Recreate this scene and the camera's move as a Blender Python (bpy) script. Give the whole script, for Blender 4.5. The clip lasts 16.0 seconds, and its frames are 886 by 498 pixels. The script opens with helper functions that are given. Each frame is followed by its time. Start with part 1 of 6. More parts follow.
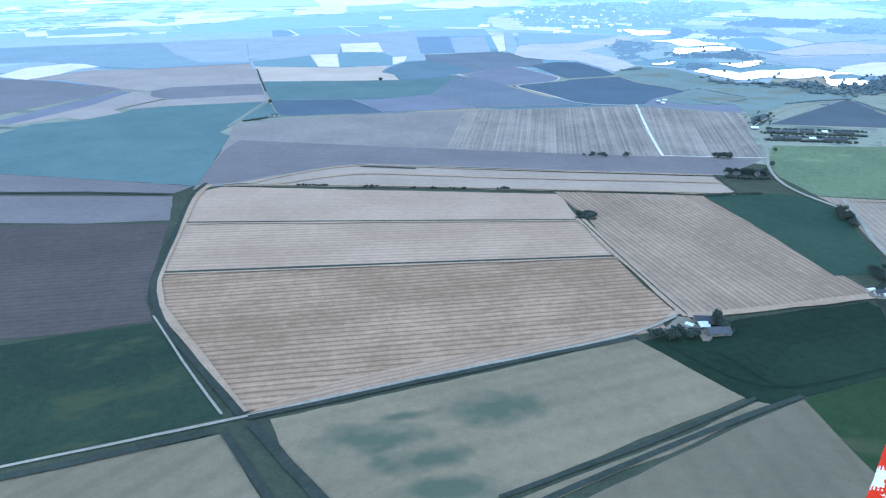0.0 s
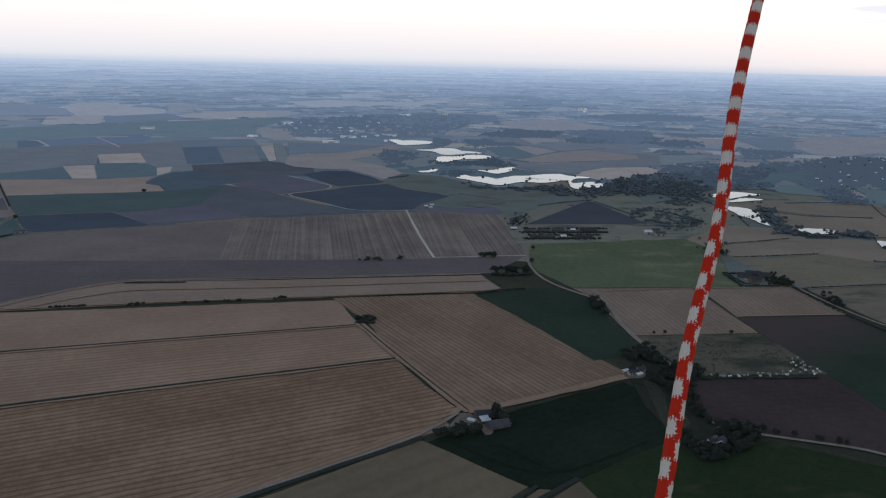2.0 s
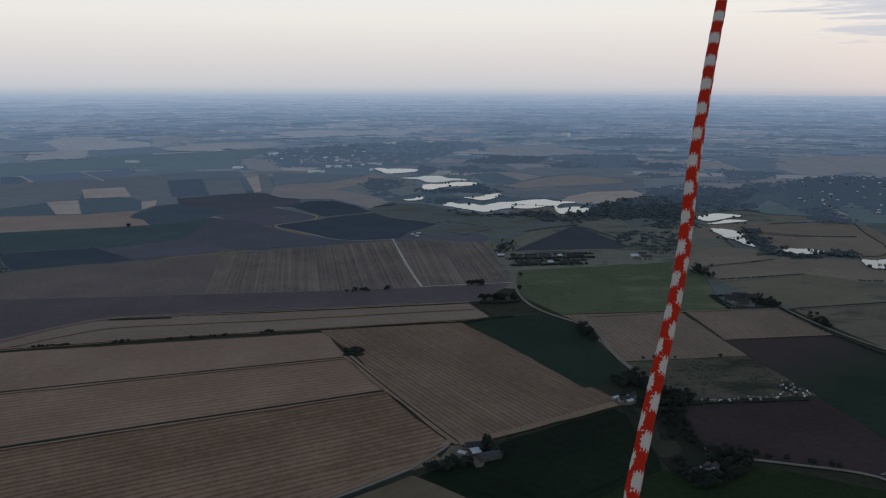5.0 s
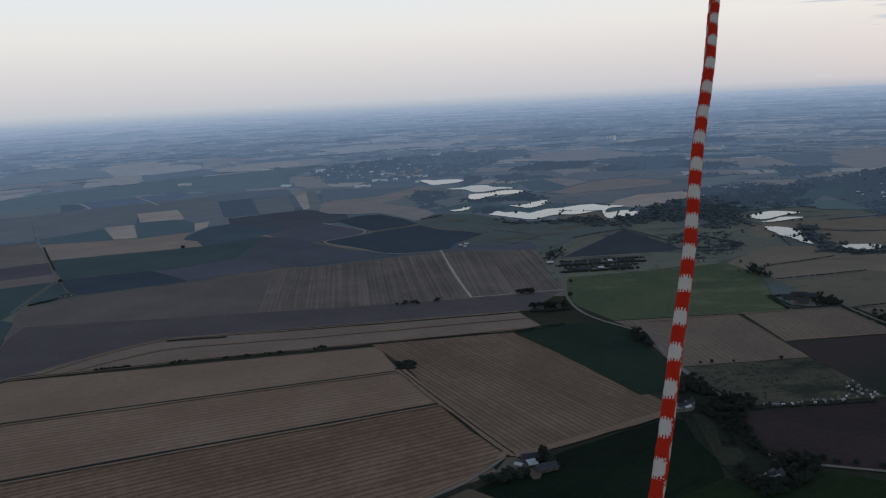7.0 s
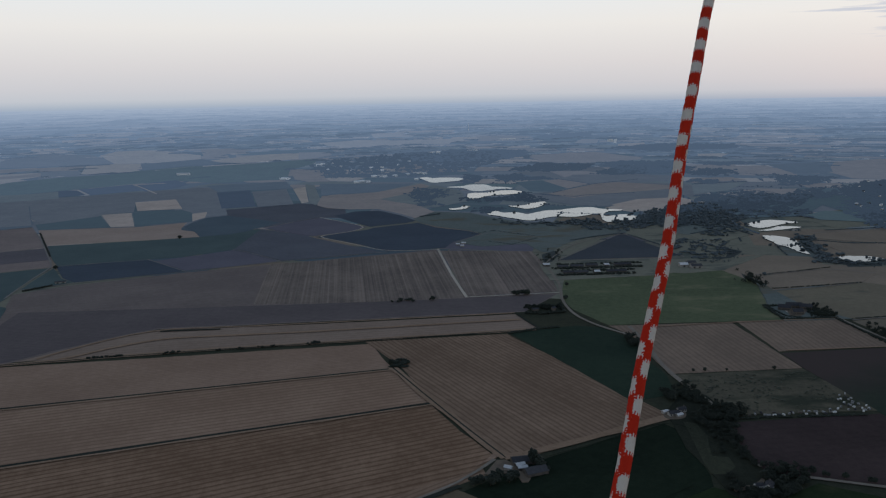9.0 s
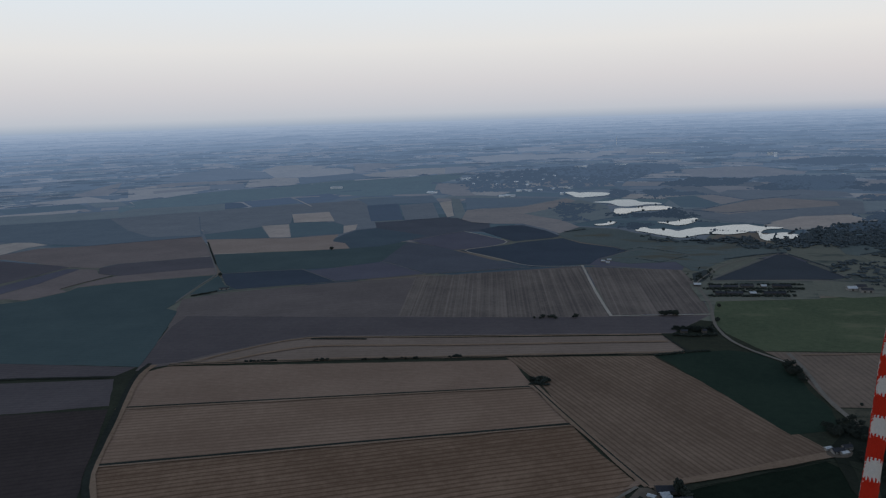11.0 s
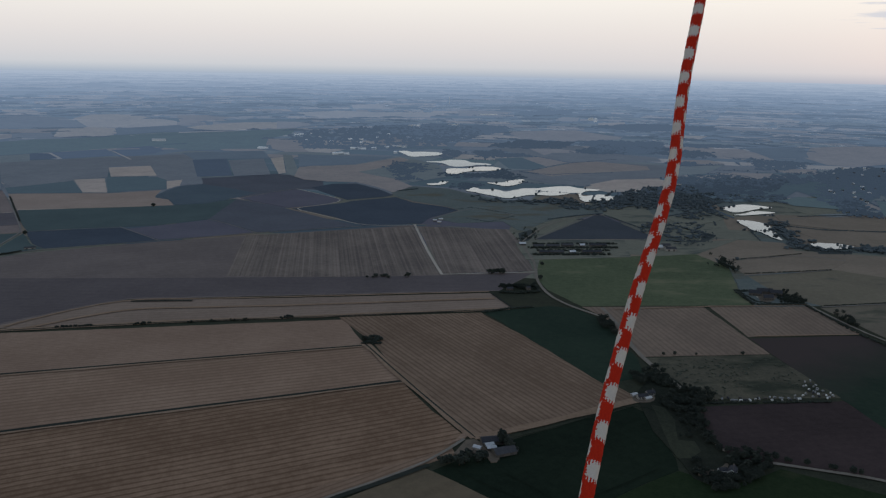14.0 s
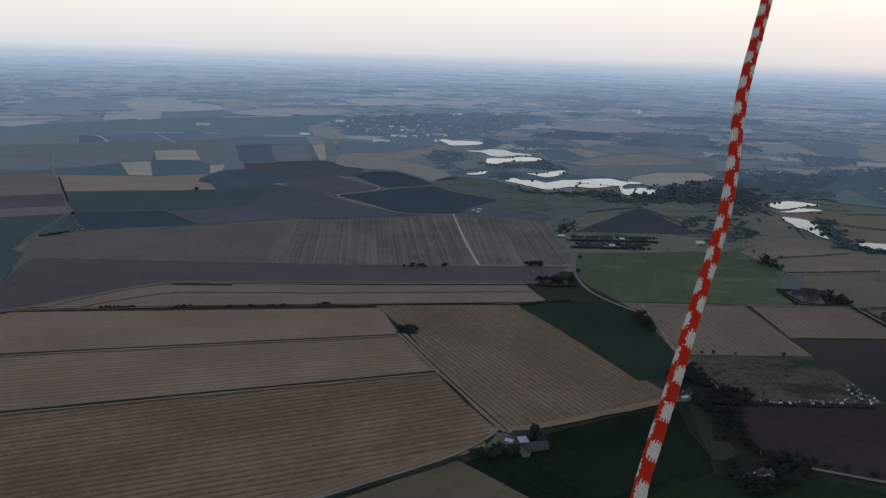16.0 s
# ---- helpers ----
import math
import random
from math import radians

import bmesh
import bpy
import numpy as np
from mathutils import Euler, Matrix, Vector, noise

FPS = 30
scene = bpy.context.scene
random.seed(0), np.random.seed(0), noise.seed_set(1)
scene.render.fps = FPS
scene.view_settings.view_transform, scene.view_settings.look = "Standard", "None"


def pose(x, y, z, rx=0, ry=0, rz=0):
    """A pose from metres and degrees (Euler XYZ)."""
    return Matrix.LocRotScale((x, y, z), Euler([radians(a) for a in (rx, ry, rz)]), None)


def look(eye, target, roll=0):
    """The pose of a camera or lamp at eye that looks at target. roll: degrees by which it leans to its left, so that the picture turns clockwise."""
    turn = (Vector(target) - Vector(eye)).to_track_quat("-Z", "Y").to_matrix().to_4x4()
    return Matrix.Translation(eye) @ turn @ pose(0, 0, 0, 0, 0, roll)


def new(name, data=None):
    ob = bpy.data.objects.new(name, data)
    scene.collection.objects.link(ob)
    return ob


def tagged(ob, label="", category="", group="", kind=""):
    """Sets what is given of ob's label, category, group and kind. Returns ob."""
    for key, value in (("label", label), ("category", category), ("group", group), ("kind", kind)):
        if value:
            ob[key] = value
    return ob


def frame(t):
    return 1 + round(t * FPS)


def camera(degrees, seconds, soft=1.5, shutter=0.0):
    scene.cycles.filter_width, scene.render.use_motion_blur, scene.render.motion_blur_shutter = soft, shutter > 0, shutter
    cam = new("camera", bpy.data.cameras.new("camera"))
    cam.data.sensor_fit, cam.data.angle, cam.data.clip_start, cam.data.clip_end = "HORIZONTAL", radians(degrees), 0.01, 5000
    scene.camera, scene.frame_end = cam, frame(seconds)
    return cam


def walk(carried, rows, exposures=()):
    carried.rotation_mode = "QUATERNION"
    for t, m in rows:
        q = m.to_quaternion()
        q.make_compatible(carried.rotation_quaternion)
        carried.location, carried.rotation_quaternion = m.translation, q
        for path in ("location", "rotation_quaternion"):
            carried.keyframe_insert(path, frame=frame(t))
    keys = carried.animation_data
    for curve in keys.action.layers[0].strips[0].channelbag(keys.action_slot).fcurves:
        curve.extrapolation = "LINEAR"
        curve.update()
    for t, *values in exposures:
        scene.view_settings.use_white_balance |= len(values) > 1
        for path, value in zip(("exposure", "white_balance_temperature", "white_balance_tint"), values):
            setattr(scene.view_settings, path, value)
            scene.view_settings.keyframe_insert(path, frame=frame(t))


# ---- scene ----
from mathutils.geometry import delaunay_2d_cdt

# ---- camera ----
ROPE_WAY = Vector((0.28227, 0.62967, 0.72376))
ROPE_AT = Vector((0.2242, 0.7947, 299.9456))
cam = camera(59.7, 16.0, 1.25)
PATH = [
    (0, -5.683, -11.897, 286.175, 16.31, -21.57, -0.49),
    (0.3, -5.507, -11.533, 286.599, 13.45, -20.19, -0.25),
    (0.5, -5.390, -11.290, 286.882, 12.24, -19.83, -0.02),
    (0.8, -5.296, -11.106, 287.098, 10.16, -19.79, 0.36),
    (1, -5.233, -10.984, 287.242, 7.19, -19.35, 0.85),
    (1.2, -5.185, -10.886, 287.356, 4.42, -17.92, 1.01),
    (1.5, -5.113, -10.739, 287.528, 1.65, -15.47, 0.73),
    (2, -5.028, -10.564, 287.732, -0.68, -13.69, 1.19),
    (2.5, -4.885, -10.284, 288.061, -1.37, -13.31, 0.85),
    (3, -4.628, -9.778, 288.656, -2.10, -13.56, 1.17),
    (3.5, -4.305, -9.159, 289.387, -3.56, -12.08, 1.26),
    (4, -4.060, -8.680, 289.951, -3.79, -11.90, 1.32),
    (4.5, -3.779, -8.120, 290.607, -3.39, -11.88, 1.03),
    (5, -3.522, -7.604, 291.211, -1.57, -11.75, 0.10),
    (5.2, -3.451, -7.460, 291.379, 0.82, -11.56, -0.85),
    (7.3, -2.708, -5.946, 293.147, 2.06, -10.83, -2.90),
    (7.5, -2.637, -5.802, 293.315, 2.11, -10.75, -2.62),
    (8, -2.476, -5.425, 293.746, 1.69, -10.85, -2.19),
    (8.2, -2.388, -5.220, 293.980, 1.76, -10.83, -1.87),
    (10.3, -1.462, -3.068, 296.436, 2.91, -11.86, 0.48),
    (10.5, -1.374, -2.863, 296.670, 6.06, -11.70, -0.55),
    (10.7, -1.286, -2.659, 296.903, 8.99, -10.76, -1.11),
    (10.9, -1.197, -2.456, 297.136, 11.83, -10.10, -1.58),
    (11, -1.153, -2.354, 297.253, 12.70, -9.90, -1.81),
    (11.5, -1.040, -2.160, 297.487, 12.44, -9.42, -1.68),
    (12, -0.968, -2.035, 297.637, 8.45, -10.43, -0.66),
    (12.5, -0.877, -1.898, 297.807, 3.28, -12.28, 0.46),
    (13, -0.665, -1.416, 298.359, 1.53, -12.70, 0.67),
    (13.5, -0.456, -0.967, 298.879, 0.41, -12.96, 0.87),
    (14, -0.224, -0.472, 299.452, 0.19, -13.14, 0.95),
    (14.5, 0.041, 0.094, 300.107, -0.01, -13.23, 1.12),
    (15, 0.302, 0.667, 300.767, 0.01, -13.26, 1.22),
    (15.5, 0.544, 1.223, 301.404, 1.95, -13.70, 1.19),
    (16, 0.757, 1.698, 301.950, 3.09, -14.06, 1.70),
]


def flown(x, y, z, yaw, pitch, roll):
    a, b = radians(yaw), radians(pitch)
    way = Vector((-math.sin(a) * math.cos(b), math.cos(a) * math.cos(b), math.sin(b)))
    return look((x, y, z), Vector((x, y, z)) + way * 10, roll)


EXPOSURES = [(0.0, 2.95, 4880, -4), (0.5, 2.3, 5500, 6), (0.75, 2.1, 5750, 4), (1.0, 1.95, 5950, 4), (1.5, 1.38, 6150, 7), (2.0, 0.6, 6250, 10), (2.5, 0.4, 6350, 9), (3.0, 0.28, 6300, 9), (5.0, 0.1, 6200, 8),
             (8.0, 0.05, 6050, 8), (10.5, 0.12, 6150, 8), (11.0, 0.0, 6000, 8), (12.0, -0.1, 5950, 7), (12.5, 0.08, 6150, 8), (13.0, 0.15, 6250, 8), (14.5, 0.23, 6300, 8), (15.5, 0.21, 6300, 8), (16.0, 0.42, 6350, 8)]
walk(cam, [(t, flown(*rest)) for t, *rest in PATH], EXPOSURES)

# ---- light: dusk sky, sun low on the horizon ----
SUN_AZ, SUN_EL = radians(48), radians(4)
world = bpy.data.worlds.new("dusk_sky")
scene.world = world
world.use_nodes = True
wn, wl = world.node_tree.nodes, world.node_tree.links
wn.clear()


def ramp(tree, stops, mode="LINEAR"):
    r = tree.nodes.new("ShaderNodeValToRGB")
    r.color_ramp.interpolation = mode
    e = r.color_ramp.elements
    while len(e) < len(stops):
        e.new(0.5)
    for s, (p, c) in zip(e, stops):
        s.position, s.color = p, (*c, 1)
    return r


def math_node(tree, op, a, b=None):
    m = tree.nodes.new("ShaderNodeMath")
    m.operation = op
    for i, v in enumerate((a, b)):
        if v is None:
            continue
        if isinstance(v, (int, float)):
            m.inputs[i].default_value = v
        else:
            tree.links.new(v, m.inputs[i])
    return m.outputs[0]


def mix_node(tree, f, a, b, how="MIX"):
    m = tree.nodes.new("ShaderNodeMix")
    m.data_type, m.blend_type = "RGBA", how
    for i, v in ((0, f), (6, a), (7, b)):
        if isinstance(v, (int, float)):
            m.inputs[i].default_value = v
        elif isinstance(v, tuple):
            m.inputs[i].default_value = (*v, 1)
        else:
            tree.links.new(v, m.inputs[i])
    return m.outputs[2]


def noise_node(tree, coords, scale, detail=4, rough=0.6):
    n = tree.nodes.new("ShaderNodeTexNoise")
    n.inputs["Scale"].default_value, n.inputs["Detail"].default_value, n.inputs["Roughness"].default_value = scale, detail, rough
    if coords is not None:
        tree.links.new(coords, n.inputs["Vector"])
    return n.outputs[0]


wt = world.node_tree
tc = wn.new("ShaderNodeTexCoord")
sep = wn.new("ShaderNodeSeparateXYZ")
wl.new(tc.outputs["Generated"], sep.inputs[0])
grad = ramp(wt, [(0.0, (0.33, 0.385, 0.47)), (0.005, (0.42, 0.452, 0.50)), (0.011, (0.525, 0.527, 0.548)), (0.024, (0.59, 0.565, 0.568)), (0.05, (0.675, 0.625, 0.605)), (0.095, (0.80, 0.742, 0.685)),
                 (0.17, (0.765, 0.79, 0.80)), (0.40, (0.265, 0.32, 0.40)), (1.0, (0.098, 0.138, 0.20))])
wl.new(math_node(wt, "ADD", sep.outputs[2], 0.0094), grad.inputs[0])
sky = wn.new("ShaderNodeTexSky")
sky.sky_type, sky.sun_disc = "NISHITA", False
sky.sun_elevation, sky.sun_rotation = SUN_EL, SUN_AZ
bg = wn.new("ShaderNodeBackground")
soft_sky = mix_node(wt, 1.0, grad.outputs[0], mix_node(wt, 1.0, sky.outputs[0], (0.006, 0.005, 0.004), "MULTIPLY"), "ADD")
# thin lavender clouds low over the horizon, towards the sunset: bearing, height, half length, half depth
CLOUDS = ((0.600, 0.0620, 0.135, 0.0125), (0.560, 0.0890, 0.115, 0.0110), (0.455, 0.0868, 0.080, 0.0022), (0.535, 0.0768, 0.060, 0.0032), (0.580, 0.1035, 0.090, 0.0050))
azimuth = math_node(wt, "ARCTAN2", sep.outputs[0], sep.outputs[1])
cx = wn.new("ShaderNodeCombineXYZ")
wl.new(math_node(wt, "MULTIPLY", azimuth, 13.0), cx.inputs[0])
wl.new(math_node(wt, "MULTIPLY", sep.outputs[2], 190.0), cx.inputs[1])
ragged = math_node(wt, "MULTIPLY", math_node(wt, "SUBTRACT", noise_node(wt, cx.outputs[0], 1.0, 6, 0.6), 0.5), 2.4)
veil = None
for bearing, up, half_long, half_deep in CLOUDS:
    u = math_node(wt, "DIVIDE", math_node(wt, "SUBTRACT", azimuth, bearing), half_long)
    v = math_node(wt, "DIVIDE", math_node(wt, "SUBTRACT", sep.outputs[2], up), half_deep)
    d = math_node(wt, "SQRT", math_node(wt, "ADD", math_node(wt, "MULTIPLY", u, u), math_node(wt, "MULTIPLY", v, v)))
    m = math_node(wt, "ADD", math_node(wt, "SUBTRACT", 1.0, d), ragged)
    veil = m if veil is None else math_node(wt, "MAXIMUM", veil, m)
body = ramp(wt, [(0.0, (0, 0, 0)), (0.3, (0.75, 0.75, 0.75)), (1.0, (0.95, 0.95, 0.95))])
wl.new(veil, body.inputs[0])
wl.new(mix_node(wt, body.outputs[0], soft_sky, (0.57, 0.562, 0.60)), bg.inputs[0])
bg.inputs[1].default_value = 1.0
wo = wn.new("ShaderNodeOutputWorld")
wl.new(bg.outputs[0], wo.inputs[0])

sun = new("sun", bpy.data.lights.new("sun", "SUN"))
sun.data.energy, sun.data.angle, sun.data.color = 0.2, radians(12), (1, 0.82, 0.66)
sun.matrix_world = look((0, 0, 500), Vector((0, 0, 500)) - Vector((math.sin(SUN_AZ) * math.cos(SUN_EL), math.cos(SUN_AZ) * math.cos(SUN_EL), math.sin(SUN_EL))))


# ---- materials ----
def material(name, rough=0.9):
    m = bpy.data.materials.new(name)
    m.use_nodes = True
    b = m.node_tree.nodes["Principled BSDF"]
    b.inputs["Roughness"].default_value = rough
    b.inputs["Specular IOR Level"].default_value = 0.2
    return m, m.node_tree, b


def soil(name, light, dark, rows=0.0, spacing=12.0, patch=None, patch_at=0.6, coarse=0.5, streaks=0.0):
    """A field's surface: large blotches, fine grain, and rows along the field's own x."""
    m, tree, b = material(name, 0.95)
    b.inputs["Specular IOR Level"].default_value = 0.02
    co = tree.nodes.new("ShaderNodeTexCoord").outputs["Object"]
    big = noise_node(tree, co, 0.012, 3, 0.6)
    small = noise_node(tree, co, 0.12, 4, 0.7)
    f = math_node(tree, "ADD", math_node(tree, "MULTIPLY", big, coarse), math_node(tree, "MULTIPLY", small, 1.0 - coarse))
    vast = noise_node(tree, co, 0.0035, 2, 0.5)
    fine = noise_node(tree, co, 0.45, 3, 0.7)
    f = math_node(tree, "ADD", f, math_node(tree, "MULTIPLY", math_node(tree, "SUBTRACT", fine, 0.5), 0.3 if rows else 0.55))
    f = math_node(tree, "ADD", f, math_node(tree, "MULTIPLY", math_node(tree, "SUBTRACT", vast, 0.5), 0.3))
    if rows:
        s = tree.nodes.new("ShaderNodeSeparateXYZ")
        tree.links.new(co, s.inputs[0])
        wob = math_node(tree, "ADD", s.outputs[1], math_node(tree, "MULTIPLY", noise_node(tree, co, 0.02, 2), 3.0))
        w = math_node(tree, "SINE", math_node(tree, "MULTIPLY", wob, 2 * math.pi / spacing))
        w2 = math_node(tree, "SINE", math_node(tree, "MULTIPLY", wob, 2 * math.pi / (spacing * 2.3)))
        w3 = math_node(tree, "SINE", math_node(tree, "MULTIPLY", wob, 2 * math.pi / (spacing * 0.47)))
        w = math_node(tree, "SUBTRACT", math_node(tree, "ADD", math_node(tree, "MULTIPLY", w2, 0.15), math_node(tree, "MULTIPLY", w3, 0.12)), math_node(tree, "MULTIPLY", math_node(tree, "MAXIMUM", math_node(tree, "SUBTRACT", w, 0.1), 0.0), 1.5))
        streak = tree.nodes.new("ShaderNodeMapping")
        streak.inputs["Scale"].default_value = (0.004, 0.10, 1)
        tree.links.new(co, streak.inputs[0])
        gain = noise_node(tree, streak.outputs[0], 1.0, 3)
        f = math_node(tree, "ADD", f, math_node(tree, "MULTIPLY", math_node(tree, "MULTIPLY", w, math_node(tree, "ADD", math_node(tree, "MULTIPLY", gain, 0.6), 0.35)), rows))
        f = math_node(tree, "ADD", f, math_node(tree, "MULTIPLY", math_node(tree, "SUBTRACT", gain, 0.5), rows * 0.9))
    if streaks:
        for across, much in ((0.07, 0.5), (0.24, 0.7)):
            sm = tree.nodes.new("ShaderNodeMapping")
            sm.inputs["Scale"].default_value = (0.0012, across, 1)
            tree.links.new(co, sm.inputs[0])
            lines = ramp(tree, [(0.46, (0, 0, 0)), (0.68, (1, 1, 1))])
            tree.links.new(noise_node(tree, sm.outputs[0], 1.0, 3, 0.65), lines.inputs[0])
            f = math_node(tree, "ADD", f, math_node(tree, "MULTIPLY", math_node(tree, "SUBTRACT", lines.outputs[0], 0.3), streaks * much))
    col = ramp(tree, [(0.3, dark), (0.7, light)])
    tree.links.new(f, col.inputs[0])
    c = col.outputs[0]
    if patch:
        pm = tree.nodes.new("ShaderNodeMapping")
        pm.inputs["Scale"].default_value = (0.009, 0.022, 1)
        tree.links.new(co, pm.inputs[0])
        k = ramp(tree, [(patch_at, (0, 0, 0)), (patch_at + 0.12, (1, 1, 1))])
        tree.links.new(noise_node(tree, pm.outputs[0], 1.0, 4), k.inputs[0])
        c = mix_node(tree, k.outputs[0], c, patch)
    tree.links.new(c, b.inputs["Base Color"])
    bump = tree.nodes.new("ShaderNodeBump")
    bump.inputs["Strength"].default_value, bump.inputs["Distance"].default_value = 0.4, 0.5
    tree.links.new(small, bump.inputs["Height"])
    tree.links.new(bump.outputs[0], b.inputs["Normal"])
    return m


STUBBLE = soil("stubble", (0.3338, 0.2186, 0.1486), (0.1631, 0.0997, 0.0646), 0.30, 7.2)
STUBBLE_HEAD = soil("stubble_headland", (0.3413, 0.2298, 0.1614), (0.2039, 0.1301, 0.0883), 0.3, 5.0)
STUBBLE_LIGHT = soil("stubble_light", (0.3661, 0.248, 0.1766), (0.2352, 0.1525, 0.1066), 0.26, 7.4)
STUBBLE_SOFT = soil("stubble_soft", (0.3557, 0.244, 0.1787), (0.2465, 0.1636, 0.1184), 0.14, 5.5)
STUBBLE_TAN = soil("stubble_tan", (0.3177, 0.2359, 0.1853), (0.2276, 0.1668, 0.1304), 0.12, 9)
VERGE = soil("dry_verge", (0.34, 0.236, 0.168), (0.22, 0.148, 0.10), 0)
STUBBLE_GREY = soil("stubble_grey", (0.2932, 0.2127, 0.16), (0.1818, 0.1346, 0.1048), 0.2, 7)
PLOUGH = soil("plough", (0.2365, 0.189, 0.1716), (0.1545, 0.1265, 0.1174), 0.2, 7)
PLOUGH_ROWS = soil("plough_rows", (0.2628, 0.2092, 0.1759), (0.138, 0.1123, 0.0998), 0.05, 7, streaks=0.36)
PLOUGH_DARK = soil("plough_dark", (0.0773, 0.0552, 0.0538), (0.0428, 0.0317, 0.0317), 0.04, 9)
# ploughland of the middle distance, haze painted in as blue-grey
PLOUGH_MID = soil("plough_mid", (0.1696, 0.1484, 0.1579), (0.1187, 0.106, 0.1155), 0.15, 9)
PLOUGH_WORKED = soil("plough_worked", (0.1645, 0.1361, 0.1348), (0.1123, 0.0944, 0.0956), 0.12, 7)
CROP_DARK = soil("crop_dark", (0.0218, 0.033, 0.0211), (0.0092, 0.0152, 0.0104), 0.03, 9, coarse=0.5)
CROP_LEFT = soil("crop_green", (0.034, 0.046, 0.030), (0.017, 0.026, 0.020), 0, 9, (0.048, 0.052, 0.028), 0.56, 0.5)
CROP_OLIVE = soil("crop_olive", (0.1425, 0.1121, 0.0769), (0.1026, 0.0836, 0.0577), 0.10, 24)
CROP_TEAL = soil("crop_teal", (0.037, 0.056, 0.039), (0.021, 0.035, 0.026), 0.03, 8, coarse=0.5)
PLOUGH_DIM = soil("plough_dim", (0.0874, 0.0672, 0.0627), (0.056, 0.0437, 0.0414), 0.15, 8)
# this crop colour holds middle-distance haze: paler and bluer than the plant
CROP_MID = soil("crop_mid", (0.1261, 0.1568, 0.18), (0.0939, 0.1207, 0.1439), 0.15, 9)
CROP_PALE = soil("crop_pale", (0.1813, 0.1396, 0.0933), (0.1259, 0.0987, 0.0675), 0.14, 24)
CROP_PATCHY = soil("crop_patchy", (0.1976, 0.1508, 0.1005), (0.1383, 0.1071, 0.0728), 0.1, 24)
CROP_THIN = soil("crop_thin", (0.037, 0.056, 0.039), (0.021, 0.035, 0.026), 0.03, 8, coarse=0.5)
ttree = CROP_THIN.node_tree
thin_at = ttree.nodes.new("ShaderNodeNewGeometry").outputs["Position"]
bare_line = ttree.nodes.new("ShaderNodeVectorMath")
bare_line.operation = "DOT_PRODUCT"
ttree.links.new(thin_at, bare_line.inputs[0])
bare_line.inputs[1].default_value = (-0.539, 0.843, 0)
bare = ramp(ttree, [(0.0, (0, 0, 0)), (1.0, (1, 1, 1))])
past = math_node(ttree, "MULTIPLY", math_node(ttree, "ADD", bare_line.outputs["Value"], -365.0), 0.0105)
ttree.links.new(math_node(ttree, "ADD", past, math_node(ttree, "MULTIPLY", math_node(ttree, "SUBTRACT", noise_node(ttree, thin_at, 0.02, 4), 0.5), 0.9)), bare.inputs[0])
thin_b = ttree.nodes["Principled BSDF"]
ttree.links.new(mix_node(ttree, bare.outputs[0], thin_b.inputs["Base Color"].links[0].from_socket, (0.070, 0.054, 0.051)), thin_b.inputs["Base Color"])
WEEDS = ((-164, 363, 46, 20), (-96, 415, 44, 24), (-128, 350, 40, 15), (-103, 330, 38, 16), (-150, 392, 20, 7))
ptree = CROP_PATCHY.node_tree
place = ptree.nodes.new("ShaderNodeNewGeometry").outputs["Position"]
warp = ptree.nodes.new("ShaderNodeTexNoise")
warp.inputs["Scale"].default_value, warp.inputs["Detail"].default_value = 0.05, 4
ptree.links.new(place, warp.inputs["Vector"])
weedy = None
for wx, wy, long_, short in WEEDS:
    to = ptree.nodes.new("ShaderNodeMapping")
    to.vector_type = "TEXTURE"
    to.inputs["Location"].default_value, to.inputs["Rotation"].default_value, to.inputs["Scale"].default_value = (wx, wy, 0), (0, 0, radians(27)), (long_, short, 1000)
    ptree.links.new(place, to.inputs[0])
    off = ptree.nodes.new("ShaderNodeVectorMath")
    off.operation = "LENGTH"
    ptree.links.new(to.outputs[0], off.inputs[0])
    near_ = math_node(ptree, "SUBTRACT", 1.0, math_node(ptree, "ADD", off.outputs["Value"], math_node(ptree, "MULTIPLY", math_node(ptree, "SUBTRACT", warp.outputs[0], 0.5), 1.6)))
    weedy = near_ if weedy is None else math_node(ptree, "MAXIMUM", weedy, near_)
weeds = ramp(ptree, [(0.0, (0, 0, 0)), (0.7, (0.85, 0.85, 0.85))])
ptree.links.new(weedy, weeds.inputs[0])
soil_b = ptree.nodes["Principled BSDF"]
ptree.links.new(mix_node(ptree, weeds.outputs[0], soil_b.inputs["Base Color"].links[0].from_socket, (0.062, 0.074, 0.052)), soil_b.inputs["Base Color"])
PASTURE_BROWN = soil("pasture_brown", (0.2343, 0.1997, 0.1448), (0.1623, 0.1391, 0.1031), 0, 9, (0.115, 0.112, 0.092), 0.56, 0.4)
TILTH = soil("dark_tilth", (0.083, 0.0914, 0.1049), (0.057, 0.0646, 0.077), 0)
# shade beneath trees, painted as a darker ground colour
WOOD_SHADE = soil("wood_shade", (0.085, 0.095, 0.092), (0.055, 0.064, 0.064), 0)
GRASS = soil("grass", (0.032, 0.047, 0.022), (0.018, 0.03, 0.014), 0, 9, (0.052, 0.054, 0.030), 0.56, 0.4)
# dull grass, its base lifted and blued to carry haze
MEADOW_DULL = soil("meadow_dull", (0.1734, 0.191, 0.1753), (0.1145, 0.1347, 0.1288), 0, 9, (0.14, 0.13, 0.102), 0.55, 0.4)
STUBBLE_FINE = soil("stubble_fine", (0.3015, 0.2074, 0.1486), (0.1659, 0.1098, 0.0764), 0.30, 5.8)
MEADOW = soil("meadow", (0.1397, 0.157, 0.0904), (0.0769, 0.0959, 0.0576), 0, 9, (0.175, 0.172, 0.105), 0.55, 0.35)
